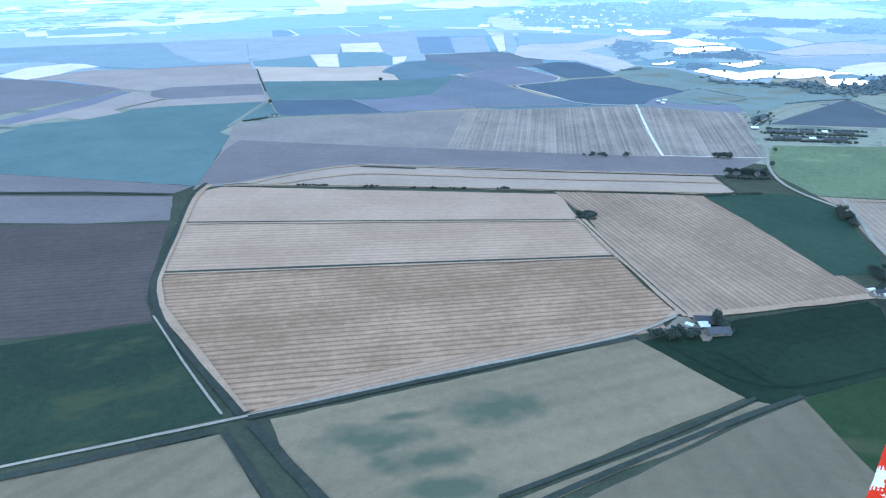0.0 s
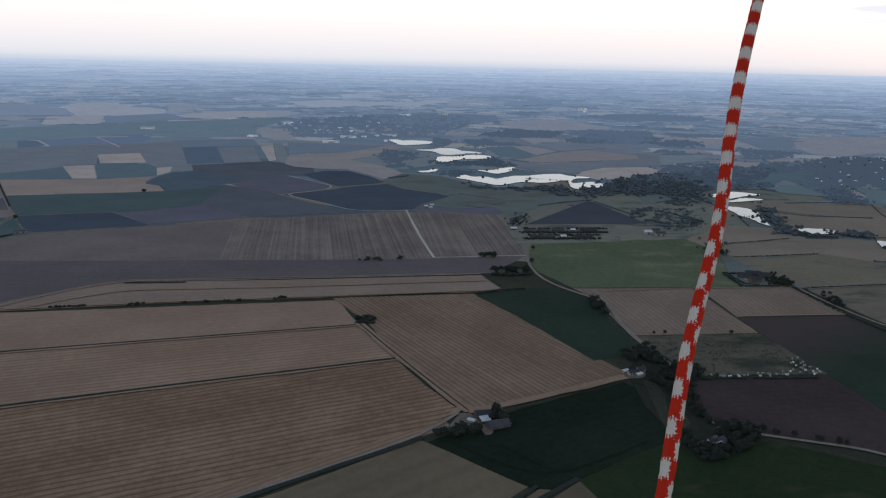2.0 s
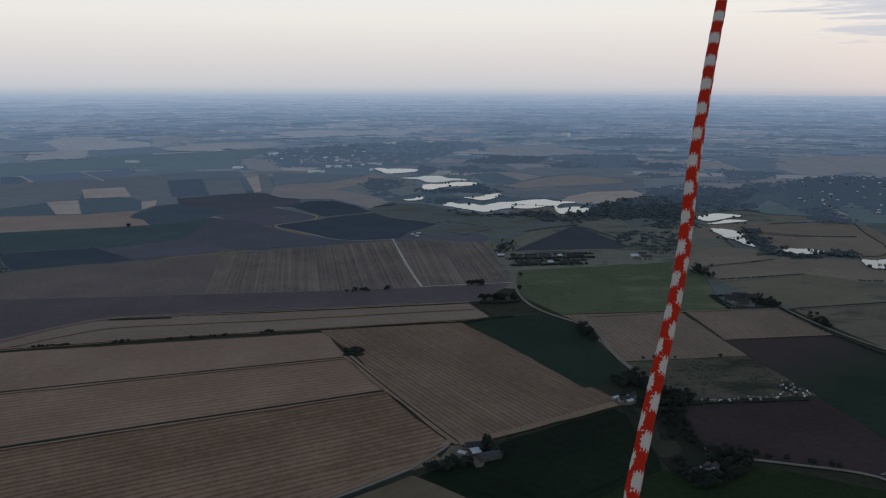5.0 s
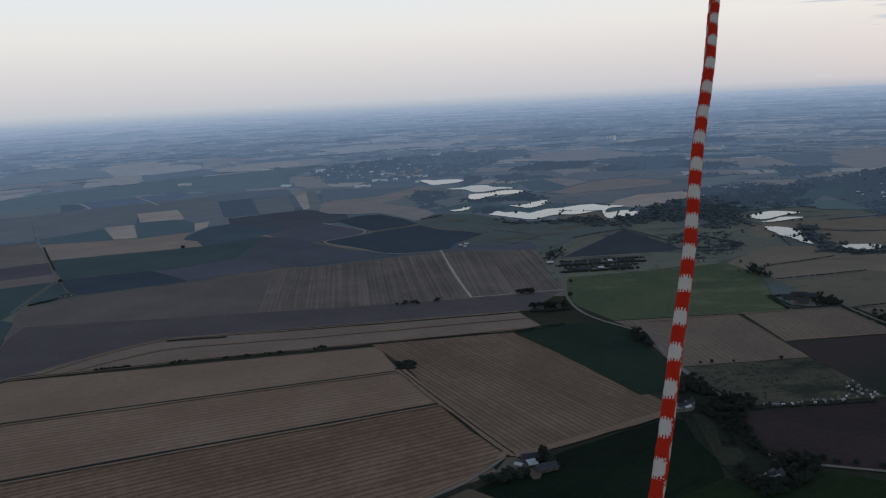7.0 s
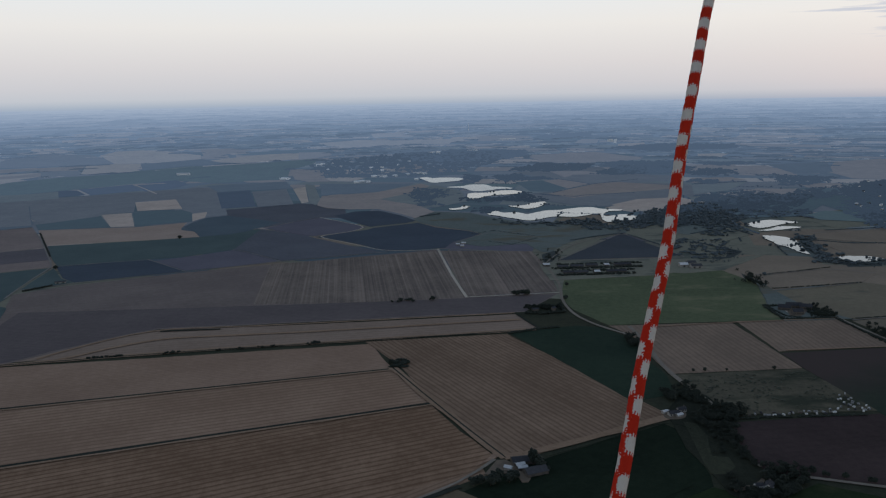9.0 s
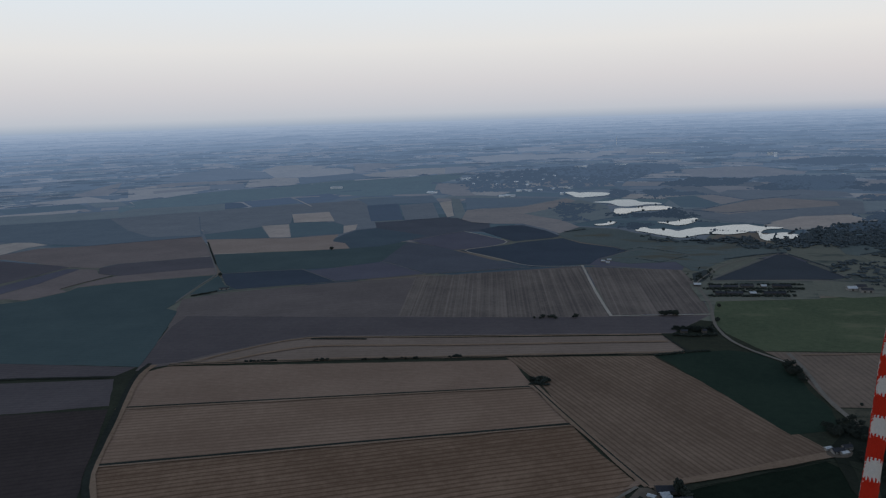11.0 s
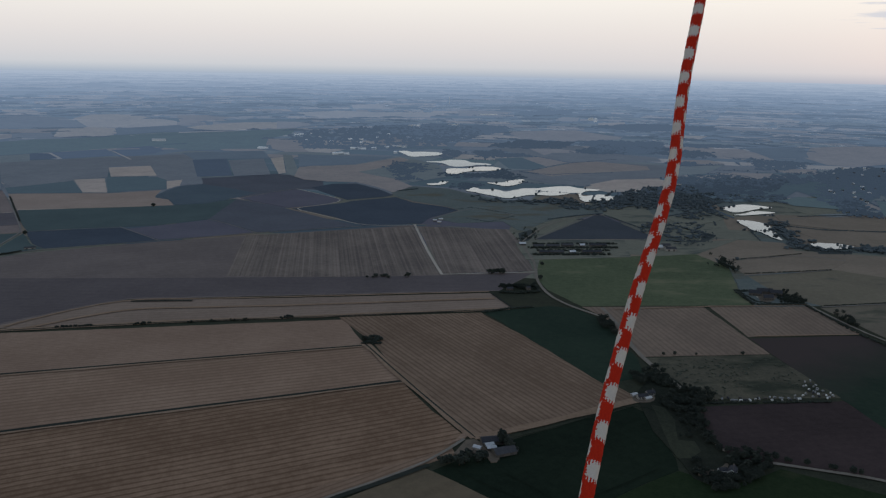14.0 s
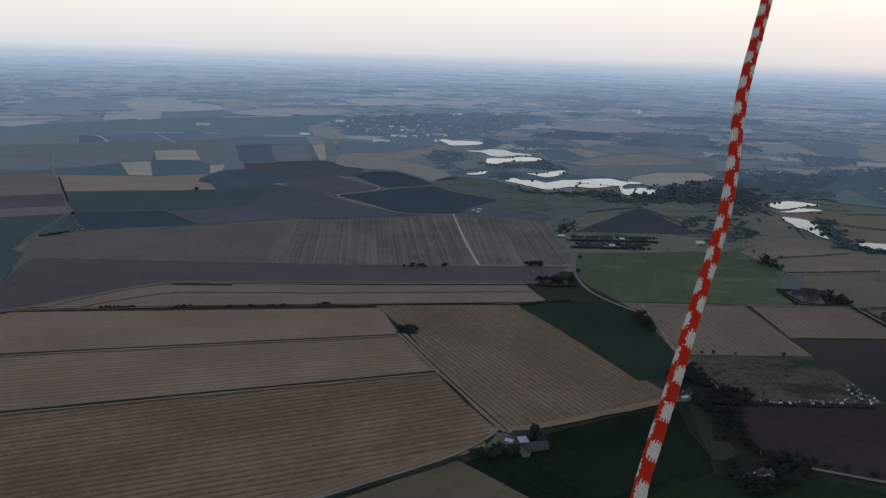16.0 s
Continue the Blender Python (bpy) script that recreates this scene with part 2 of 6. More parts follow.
PASTURE = soil("pasture", (0.2175, 0.1801, 0.1355), (0.1397, 0.1194, 0.0923), 0, 9, (0.10, 0.10, 0.074), 0.5)
ROUGH = soil("rough_pasture", (0.1437, 0.1265, 0.0897), (0.0782, 0.0736, 0.0563), 0, 9, (0.048, 0.053, 0.039), 0.52, 0.3)
BEIGE = soil("beige", (0.4339, 0.3329, 0.2769), (0.3203, 0.2437, 0.2037), 0.15, 10)
ROUGH_GRASS = soil("rough_grass", (0.062, 0.064, 0.043), (0.030, 0.034, 0.025), 0)
TRACK = soil("track_dirt", (0.56, 0.49, 0.41), (0.40, 0.345, 0.285), 0)
LANE = soil("lane_dirt", (0.29, 0.25, 0.21), (0.18, 0.155, 0.125), 0)
DITCH = soil("ditch_weeds", (0.046, 0.05, 0.042), (0.025, 0.028, 0.024), 0)
# rough grass with the shade of tree belts put into its colour
SHADE_GRASS = soil("shaded_grass", (0.040, 0.043, 0.031), (0.020, 0.023, 0.018), 0)
RUT = soil("crop_rut", (0.019, 0.027, 0.018), (0.01, 0.015, 0.011), 0)
EDGE = soil("pale_edge", (0.27, 0.245, 0.225), (0.19, 0.172, 0.158), 0)
# haze painted in: paler, bluer bases for fields a kilometre off and more
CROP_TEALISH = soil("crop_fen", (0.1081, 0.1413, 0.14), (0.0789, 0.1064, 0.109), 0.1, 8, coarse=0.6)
CROP_HAZED = soil("crop_hazed", (0.1458, 0.1483, 0.1698), (0.1042, 0.1073, 0.1265), 0.12, 9)
ROUGH_HAZED = soil("rough_hazed", (0.2407, 0.2291, 0.1762), (0.1634, 0.1611, 0.1303), 0, 9, (0.085, 0.098, 0.090), 0.55, 0.4)
PLOUGH_HAZED = soil("plough_hazed", (0.1651, 0.1547, 0.1849), (0.1272, 0.1195, 0.1454), 0.12, 9)
PLOUGH_HAZED_DARK = soil("plough_hazed_dark", (0.0878, 0.1053, 0.1329), (0.0627, 0.0763, 0.099), 0.12, 10)
STUBBLE_HAZED = soil("stubble_hazed", (0.2976, 0.2363, 0.1808), (0.2157, 0.1716, 0.1329), 0.12, 10)
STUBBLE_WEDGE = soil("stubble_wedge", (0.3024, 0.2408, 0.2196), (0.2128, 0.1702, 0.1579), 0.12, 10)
WATER, wtree, wb = material("water", 0.06)
wb.inputs["Base Color"].default_value = (0.03, 0.04, 0.045, 1)
wb.inputs["Specular IOR Level"].default_value = 0.6
wbump = wtree.nodes.new("ShaderNodeBump")
wbump.inputs["Strength"].default_value, wbump.inputs["Distance"].default_value = 0.05, 0.1
wtree.links.new(noise_node(wtree, wtree.nodes.new("ShaderNodeTexCoord").outputs["Object"], 0.5), wbump.inputs["Height"])
wtree.links.new(wbump.outputs[0], wb.inputs["Normal"])


# ---- ground ----
EYE_Z, NEAR_R, SHORE_R = 300.0, 3000.0, 1850.0


def settle(x, y):
    """The far country is drawn together beyond 3 km and lies along the view lines, up to a horizon some 30 km off."""
    far = math.hypot(x, y)
    if far <= NEAR_R:
        return (x, y, 0.0)
    r = NEAR_R + SHORE_R * (1 - NEAR_R / far)
    return (x * r / far, y * r / far, EYE_Z * (1 - r / far))


def mesh_object(name, verts, faces, mat, parent=None):
    me = bpy.data.meshes.new(name)
    me.from_pydata([tuple(v) for v in verts], [], faces)
    me.materials.append(mat)
    ob = new(name, me)
    ob.parent = parent
    return ob


def disc(name, radii, mat, steps=288):
    verts, faces = [], []
    for r in radii:
        verts += [settle(r * math.cos(2 * math.pi * k / steps), r * math.sin(2 * math.pi * k / steps)) for k in range(steps)]
    for i in range(len(radii) - 1):
        for k in range(steps):
            a, b = i * steps + k, i * steps + (k + 1) % steps
            faces.append((a, b, b + steps, a + steps))
    return mesh_object(name, verts, faces, mat)


tagged(disc("ground", [0.1, 200, 800, 1180], ROUGH_GRASS), "flat open farmland of rough grass", "ground", kind="structure")
# outer ring of pasture, its base colour already carrying some haze
tagged(disc("ground", [1180, 1400, 1900], ROUGH_HAZED), "flat open farmland of olive pasture", "ground", kind="structure")


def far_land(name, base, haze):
    """Far land; haze, the share of airlight, is painted as dimming and bluish glow."""
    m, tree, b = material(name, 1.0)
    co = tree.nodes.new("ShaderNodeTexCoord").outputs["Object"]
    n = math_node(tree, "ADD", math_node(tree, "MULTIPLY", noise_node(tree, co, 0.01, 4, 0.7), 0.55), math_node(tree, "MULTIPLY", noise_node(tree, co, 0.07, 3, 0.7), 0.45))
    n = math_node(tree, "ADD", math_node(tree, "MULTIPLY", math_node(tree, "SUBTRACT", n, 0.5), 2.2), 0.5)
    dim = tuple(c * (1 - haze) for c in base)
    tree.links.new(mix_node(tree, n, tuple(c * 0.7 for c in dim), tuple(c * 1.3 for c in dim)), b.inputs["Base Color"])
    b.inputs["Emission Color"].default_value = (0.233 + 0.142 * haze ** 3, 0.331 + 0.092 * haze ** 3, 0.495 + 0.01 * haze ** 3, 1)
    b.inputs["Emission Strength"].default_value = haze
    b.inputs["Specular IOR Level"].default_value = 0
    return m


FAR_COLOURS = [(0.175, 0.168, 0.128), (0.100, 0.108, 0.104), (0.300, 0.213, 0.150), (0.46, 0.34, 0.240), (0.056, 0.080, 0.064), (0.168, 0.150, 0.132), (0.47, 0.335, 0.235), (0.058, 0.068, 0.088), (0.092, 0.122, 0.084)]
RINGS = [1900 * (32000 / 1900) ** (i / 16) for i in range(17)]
# painted haze grows with distance, one glow strength per ring
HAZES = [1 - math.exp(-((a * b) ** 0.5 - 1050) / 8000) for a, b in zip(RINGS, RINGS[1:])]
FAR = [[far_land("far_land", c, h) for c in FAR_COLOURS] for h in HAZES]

rng = random.Random(4)


def ring_of(far):
    return max(i for i in range(16) if far >= RINGS[i])


backdrop = new("backdrop", None)
tagged(backdrop, "hazy blue far country of fields and woods up to the horizon", "backdrop", kind="structure")
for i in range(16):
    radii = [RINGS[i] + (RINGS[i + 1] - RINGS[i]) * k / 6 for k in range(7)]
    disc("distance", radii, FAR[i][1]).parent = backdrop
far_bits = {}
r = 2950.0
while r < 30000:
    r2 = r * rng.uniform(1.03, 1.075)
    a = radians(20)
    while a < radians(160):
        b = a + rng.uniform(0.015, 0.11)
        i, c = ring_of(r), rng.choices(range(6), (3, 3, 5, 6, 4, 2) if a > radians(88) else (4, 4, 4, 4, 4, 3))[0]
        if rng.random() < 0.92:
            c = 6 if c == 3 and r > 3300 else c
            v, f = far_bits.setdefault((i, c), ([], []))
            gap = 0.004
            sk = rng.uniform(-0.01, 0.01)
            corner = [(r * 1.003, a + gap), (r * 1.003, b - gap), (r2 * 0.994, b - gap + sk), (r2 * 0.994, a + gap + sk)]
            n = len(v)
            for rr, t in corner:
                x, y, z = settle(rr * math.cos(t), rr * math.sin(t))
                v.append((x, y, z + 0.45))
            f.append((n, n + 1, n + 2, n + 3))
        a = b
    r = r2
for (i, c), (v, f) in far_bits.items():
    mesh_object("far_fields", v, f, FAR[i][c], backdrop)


# ---- fields, tracks, ditches, water ----
def slab(name, pts, mat, angle, z, thick=0.3):
    """A flat sheet with those corners and a low edge, whose own x runs at that angle."""
    cx, cy = sum(p[0] for p in pts) / len(pts), sum(p[1] for p in pts) / len(pts)
    turn = pose(cx, cy, 0, 0, 0, angle)
    back = turn.inverted()
    if sum(a[0] * b[1] - b[0] * a[1] for a, b in zip(pts, pts[1:] + pts[:1])) < 0:
        pts = pts[::-1]
    flat = [Vector((x, y)) for x, y in pts]
    n = len(flat)
    co, _, tris, *_ = delaunay_2d_cdt(flat, [], [list(range(n))], 1, 0.01, False)
    top = [back @ Vector((p.x, p.y, z)) for p in co]
    faces = []
    for t in tris:
        a, b, c = (co[i] for i in t[:3])
        if not inside((a + b + c) / 3, pts):
            continue
        faces.append(tuple(t) if (b - a).cross(c - a) > 0 else tuple(t)[::-1])
    low = len(top)
    verts = top + [back @ Vector((x, y, z)) for x, y in pts] + [back @ Vector((x, y, z - thick)) for x, y in pts]
    for k in range(n):
        j = (k + 1) % n
        faces.append((low + k, low + n + k, low + n + j, low + j))
    ob = mesh_object(name, verts, faces, mat)
    ob.matrix_world = turn
    return ob


def far_field(kind, label, pts, z=None):
    """A field of the far country, by its true place on the plain."""
    if sum(a[0] * b[1] - b[0] * a[1] for a, b in zip(pts, pts[1:] + pts[:1])) < 0:
        pts = pts[::-1]
    far = min(math.hypot(*p) for p in pts)
    if z is None:
        PLOTS.append(pts)
        laid[0] += 1
        z = 0.9 + 0.006 * laid[0]
    edge = []
    for a, b in zip(pts, pts[1:] + pts[:1]):
        n = max(1, int(math.hypot(b[0] - a[0], b[1] - a[1]) / (0.05 * far)))
        edge += [Vector((a[0] + (b[0] - a[0]) * i / n, a[1] + (b[1] - a[1]) * i / n)) for i in range(n)]
    n = len(edge)
    xs, ys = [p[0] for p in pts], [p[1] for p in pts]
    step = 0.06 * far
    grid = []
    for i in range(int((max(xs) - min(xs)) / step)):
        for j in range(int((max(ys) - min(ys)) / step)):
            p = (min(xs) + (i + 0.5) * step, min(ys) + (j + 0.5) * step)
            if max(math.hypot(*q) for q in pts) > NEAR_R * 0.97 and inside(p, pts):
                grid.append(Vector(p))
    co, _, tris, *_ = delaunay_2d_cdt(edge + grid, [], [list(range(n))], 1, 0.01, False)
    v = [Vector(settle(p.x, p.y)) + Vector((0, 0, z)) for p in co]
    faces = []
    for t in tris:
        a, b, c = (co[i] for i in t[:3])
        if inside((a + b + c) / 3, pts):
            faces.append(tuple(t) if (b - a).cross(c - a) > 0 else tuple(t)[::-1])
    # the sheet takes the painted haze of its nearest ring
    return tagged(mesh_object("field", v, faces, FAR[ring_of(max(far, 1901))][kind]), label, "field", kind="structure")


laid = [0]
PLOTS = []


def worn(pts, step=16.0, amount=0.8):
    """Field edges are never quite straight."""
    out = []
    for a, b in zip(pts, pts[1:] + pts[:1]):
        a, b = Vector(a), Vector(b)
        n = max(1, int((b - a).length / step))
        out += [tuple(a.lerp(b, i / n) + Vector((rng.uniform(-amount, amount), rng.uniform(-amount, amount))) * (i > 0)) for i in range(n)]
    return out


def field(mat, label, pts, angle, z):
    laid[0] += 1
    PLOTS.append(pts)
    return tagged(slab("field", worn(pts), mat, angle, 0.1 + 0.004 * laid[0], 0.1 + 0.004 * laid[0]), label, "field", kind="structure")


def smooth_loop(pts, n=4, rough=0.0):
    out = []
    for k in range(len(pts)):
        p = [Vector(pts[(k + j - 1) % len(pts)]) for j in range(4)]
        step = (p[2] - p[1]).length
        for i in range(n):
            t = i / n
            q = 0.5 * (2 * p[1] + (p[2] - p[0]) * t + (2 * p[0] - 5 * p[1] + 4 * p[2] - p[3]) * t * t + (3 * p[1] - p[0] - 3 * p[2] + p[3]) * t ** 3)
            out.append((q.x + rng.uniform(-1, 1) * rough * step, q.y + rng.uniform(-1, 1) * rough * step))
    return out


SHORES = []
PONDS = []


def lake(pts):
    shore = smooth_loop(pts, 4, 0.05)
    SHORES.append(shore)
    if max(math.hypot(*p) for p in pts) > 2500:
        v = [Vector(settle(*p)) for p in shore]
        near = min(math.hypot(q.x, q.y) for q in v)
        v = [q + Vector((0, 0, 1.75 + 0.04 * (math.hypot(q.x, q.y) - near))) for q in v]
        n = len(v)
        sheet = mesh_object("lake", v + [sum(v, Vector()) / n], [(i, (i + 1) % n, n) for i in range(n)], WATER)
        return tagged(sheet, "calm far lake mirroring the pale evening sky", "lake", kind="structure")
    return tagged(slab("lake", shore, WATER, 0, 1.75, 1.75), "calm lake mirroring the pale evening sky", "lake", kind="structure")


def far_water(at, half):
    """A sliver of water far off, by its true place on the plain."""
    PONDS.append((Vector(at), half))
    x, y, z = settle(*at)
    r, far = math.hypot(x, y), math.hypot(*at)
    along_, across = Vector((x, y)) / r, Vector((y, -x)) / r
    deep = half * 0.5 * EYE_Z / far ** 2 * r / ((EYE_Z - z) / r + 0.085)
    v = []
    for i in range(10):
        a = 2 * math.pi * i / 10
        b = deep * math.sin(a) * rng.uniform(0.5, 1.2)
        p = Vector((x, y)) + across * half * r / far * math.cos(a) * rng.uniform(0.7, 1.1) + along_ * b
        v.append((p.x, p.y, z + 2.6 + 0.085 * b))
    return tagged(mesh_object("lake", v, [tuple(range(10))], WATER), "small far pond mirroring the sky", "pond", kind="structure")


strips = [0]


def ribbon(name, pts, width, mat, rough=0.15):
    strips[0] += 1
    z = 0.76 + 0.003 * strips[0]
    p = [Vector((*q, 0)) for q in pts]
    fine = []
    for a, b in zip(p, p[1:]):
        n = max(2, int((b - a).length / 25))
        fine += [a.lerp(b, i / n) for i in range(n)]
    fine.append(p[-1])
    for _ in range(2):
        fine = [fine[0]] + [(fine[i - 1] + fine[i] * 2 + fine[i + 1]) / 4 for i in range(1, len(fine) - 1)] + [fine[-1]]
    verts, faces = [], []
    for i, q in enumerate(fine):
        d = (fine[min(i + 1, len(fine) - 1)] - fine[max(i - 1, 0)]).normalized()
        side = Vector((-d.y, d.x, 0)) * width / 2
        s1, s2 = 1 + rng.uniform(-rough, rough), 1 + rng.uniform(-rough, rough)
        verts += [q + side * s1 + Vector((0, 0, z)), q - side * s2 + Vector((0, 0, z))]
        if i:
            k = 2 * i
            faces.append((k - 2, k - 1, k + 1, k))
    return mesh_object(name, verts, faces, mat)


def track(pts, width, label="dusty farm track between fields"):
    return tagged(ribbon("road", pts, width, LANE), label, "track", kind="structure")


def chalk_track(pts, width, label="bright chalky farm track between fields"):
    return tagged(ribbon("road", pts, width, TRACK), label, "track", kind="structure")


def wheel_track(pts, width, label="dark wheel track in a green crop"):
    return tagged(ribbon("wheel_track", pts, width, RUT), label, "track", kind="structure")


def field_edge(pts, width, label="pale grassy field edge"):
    return tagged(ribbon("verge", pts, width, EDGE, 0.3), label, "verge", kind="structure")


def ditch(pts, width, label="dark weedy drainage ditch between fields"):
    return tagged(ribbon("ditch", pts, width, DITCH, 0.2), label, "ditch", kind="structure")


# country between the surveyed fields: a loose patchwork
def inside(p, poly):
    hit = False
    for (x1, y1), (x2, y2) in zip(poly, poly[1:] + poly[:1]):
        if (y1 > p[1]) != (y2 > p[1]) and p[0] < (x2 - x1) * (p[1] - y1) / (y2 - y1) + x1:
            hit = not hit
    return hit


seam = []
turned = Matrix.Rotation(radians(-14), 2)
plots = []
y = 1100.0
while y < 2960:
    deep = rng.uniform(90, 190)
    x = -2700.0 + rng.uniform(0, 100)
    while x < 2700:
        wide = rng.uniform(120, 330)
        pts = [turned @ Vector((px + rng.uniform(-12, 12), py + rng.uniform(-9, 9))) for px, py in ((x + 4, y + 4), (x + wide - 4, y + 4), (x + wide - 4, y + deep - 4), (x + 4, y + deep - 4))]
        far = max(p.length for p in pts)
        if far < 2990 and pts[0].y > 600 and abs(math.atan2(pts[0].x, pts[0].y)) < 1.1:
            kind = rng.choices(range(6), (4, 3, 3, 4, 1, 1.5))[0]
            plots.append((kind, [(p.x, p.y) for p in pts]))
            seam.append((pts[0], pts[1]))
            seam.append((pts[1], pts[2]))
        x += wide
    y += deep
PLOT_LOOKS = ((ROUGH_HAZED, "olive pasture"), (CROP_MID, "green crop field"), (STUBBLE_HAZED, "grey-brown stubble field"), (PLOUGH_HAZED, "brown ploughed field"), (MEADOW_DULL, "green meadow"), (STUBBLE_HAZED, "pale stubble field"))
for kind, pts in plots:
    look_, words = PLOT_LOOKS[kind]
    if max(math.hypot(*p) for p in pts) > 1950:
        far_field((0, 4, 2, 5, 8, 3)[kind], "small far " + words, pts, 0.06)
    else:
        tagged(slab("field", pts, look_, -14, 0.05, 0.05), "small " + words + " between hedges", "field", kind="structure")

def verge(pts, width, label="strip of dry grass along a ditch"):
    return tagged(ribbon("verge", pts, width, VERGE, 0.3), label, "verge", kind="structure")


field(STUBBLE, "harvested tan stubble field with faint cut rows", [(-450, 554), (-40, 706), (-10, 642), (20, 592), (-4, 553), (-114, 469), (-215, 395), (-253, 369), (-333, 433), (-385, 476), (-422, 512)], 25, 0.15)
field(STUBBLE_HEAD, "headland of a stubble field cut along its edge", [(-252, 366), (-227, 385), (-170, 429), (-100, 479), (-39, 525), (11, 562), (7, 575), (-44, 540), (-104, 500), (-177, 449), (-222, 409)], 38, 0.15)
field(STUBBLE_LIGHT, "harvested tan stubble field with faint cut rows", [(-451, 556), (-41, 707), (-87, 803), (-514, 680)], 20, 0.15)
field(STUBBLE_SOFT, "harvested tan stubble field with faint cut rows", [(-515, 682), (-87, 805), (-122, 895), (-540, 818), (-559, 790)], 16, 0.15)
field(STUBBLE_FINE, "harvested tan stubble field with faint cut rows", [(-77, 810), (-130, 904), (46, 932), (185, 676), (32, 585), (-35, 707)], -59, 0.15)
field(STUBBLE_TAN, "narrow tan stubble strip beside a hedge", [(-535, 836), (-457, 921), (-411, 960), (-214, 980), (62, 1021), (85, 957), (-128, 913), (-337, 876)], 11, 0.15)
field(PLOUGH, "wide ploughed brown field", [(-571, 797), (-642, 984), (-721, 1153), (-663, 1209), (-493, 1304), (-64, 1483), (-8, 1113), (136, 1136), (76, 1033), (-412, 963), (-459, 923), (-542, 824)], 27, 0.15)
field(PLOUGH_ROWS, "brown field with pale tractor rows", [(-319, 1084), (-362, 1362), (-65, 1467), (-7, 1114), (-110, 1090)], -81, 0.30)
field(PLOUGH_WORKED, "dark freshly worked strip of soil", [(-650, 1050), (-406, 1068), (-103, 1097), (129, 1126), (76, 1036), (-414, 968), (-461, 928), (-540, 836), (-580, 812), (-640, 990)], 6, 0.25)
field(PLOUGH_ROWS, "brown field with pale tractor rows", [(-56, 1473), (120, 1457), (133, 1352), (135, 1143), (-4, 1119)], -84, 0.30)
field(PLOUGH_WORKED, "brown field strip", [(-1006, 776), (-766, 804), (-580, 810), (-585, 778), (-919, 701)], -2, 0.15)
field(PLOUGH_WORKED, "brown field strip with rows", [(-902, 686), (-579, 766), (-530, 688), (-615, 654), (-810, 606)], 13, 0.15)
field(PLOUGH_DIM, "dark ploughed field", [(-797, 594), (-524, 678), (-458, 557), (-426, 501), (-395, 467), (-447, 430), (-548, 377)], 26, 0.15)
field(CROP_LEFT, "dark green root crop field", [(-529, 361), (-446, 428), (-393, 463), (-375, 450), (-265, 359), (-402, 250)], 40, 0.15)
field(CROP_PALE, "pale grey-green crop field", [(-391, 240), (-256, 342), (-202, 294), (-162, 254), (-347, 202)], 68, 0.15)
field(CROP_PATCHY, "pale grey-green crop with dark weedy patches", [(-234, 365), (-108, 462), (-14, 540), (67, 477), (-12, 396), (-75, 330), (-135, 261), (-174, 308), (-214, 340)], 39, 0.15)
field(CROP_DARK, "dark green crop field beside a farmyard", [(-7, 536), (36, 571), (67, 595), (174, 658), (186, 642), (185, 596), (186, 560), (183, 543), (151, 522), (104, 486), (80, 467), (65, 472)], 34, 0.15)
field(GRASS, "green meadow", [(104, 485), (151, 521), (183, 542), (214, 520), (264, 548), (330, 510), (414, 469), (299, 313), (76, 302)], 0, 0.15)
field(CROP_OLIVE, "pale olive stubble field", [(101, 482), (128, 413), (157, 351), (75, 320), (-62, 298), (-24, 347), (21, 397), (70, 450)], -68, 0.15)
field(CROP_TEAL, "dark green crop field", [(49, 937), (138, 965), (169, 955), (199, 908), (199, 834), (208, 780), (205, 731), (157, 711)], 0, 0.15)
field(STUBBLE_GREY, "grey-brown stubble field", [(179, 964), (340, 974), (358, 801), (211, 786), (203, 865), (201, 922)], -80, 0.15)
field(STUBBLE_GREY, "grey-brown stubble field", [(348, 980), (479, 987), (496, 874), (355, 857)], -87, 0.15)
field(CROP_THIN, "young green crop thinning out to bare dark soil", [(355, 851), (495, 869), (504, 821), (538, 653), (401, 470), (395, 552), (378, 685), (363, 779)], 0, 0.15)
field(ROUGH, "rough olive pasture", [(210, 783), (358, 798), (379, 686), (214, 676), (232, 720)], 0, 0.15)
field(PLOUGH_DARK, "dark ploughed field", [(236, 660), (378, 679), (393, 554), (351, 527), (263, 556), (226, 569), (222, 601)], 8, 0.15)
field(MEADOW, "bright green pasture", [(135, 1105), (153, 1216), (280, 1241), (421, 1289), (449, 1186), (418, 1063), (408, 984), (179, 967), (144, 1042)], 0, 0.15)
field(ROUGH_HAZED, "rough olive grass round lakes", [(550, 1603), (686, 1844), (835, 1856), (824, 1677), (743, 1615), (718, 1670)], 0, 0.15)
field(ROUGH_HAZED, "rough olive grass beyond a ploughed field", [(186, 1442), (235, 1638), (346, 1767), (500, 1739), (559, 1631), (468, 1387), (395, 1399), (364, 1546), (329, 1645), (230, 1520)], 0, 0.15)
field(TILTH, "dark triangular ploughed field", [(164, 1373), (328, 1638), (392, 1393)], 0, 0.15)
field(STUBBLE_HAZED, "brown field", [(426, 1289), (500, 1405), (616, 1379), (609, 1296), (475, 1243)], 2, 0.15)
field(STUBBLE_HAZED, "brown field", [(459, 1226), (608, 1287), (662, 1241), (617, 1191), (456, 1141)], -12, 0.15)
field(PASTURE_BROWN, "olive brown pasture", [(458, 1134), (613, 1183), (700, 1119), (837, 1056), (792, 995), (500, 985), (463, 1048)], 0, 0.15)
field(STUBBLE_HAZED, "grey tan field behind ponds", [(692, 1541), (843, 1651), (958, 1695), (958, 1556), (876, 1380), (809, 1304), (639, 1370)], -12, 0.15)
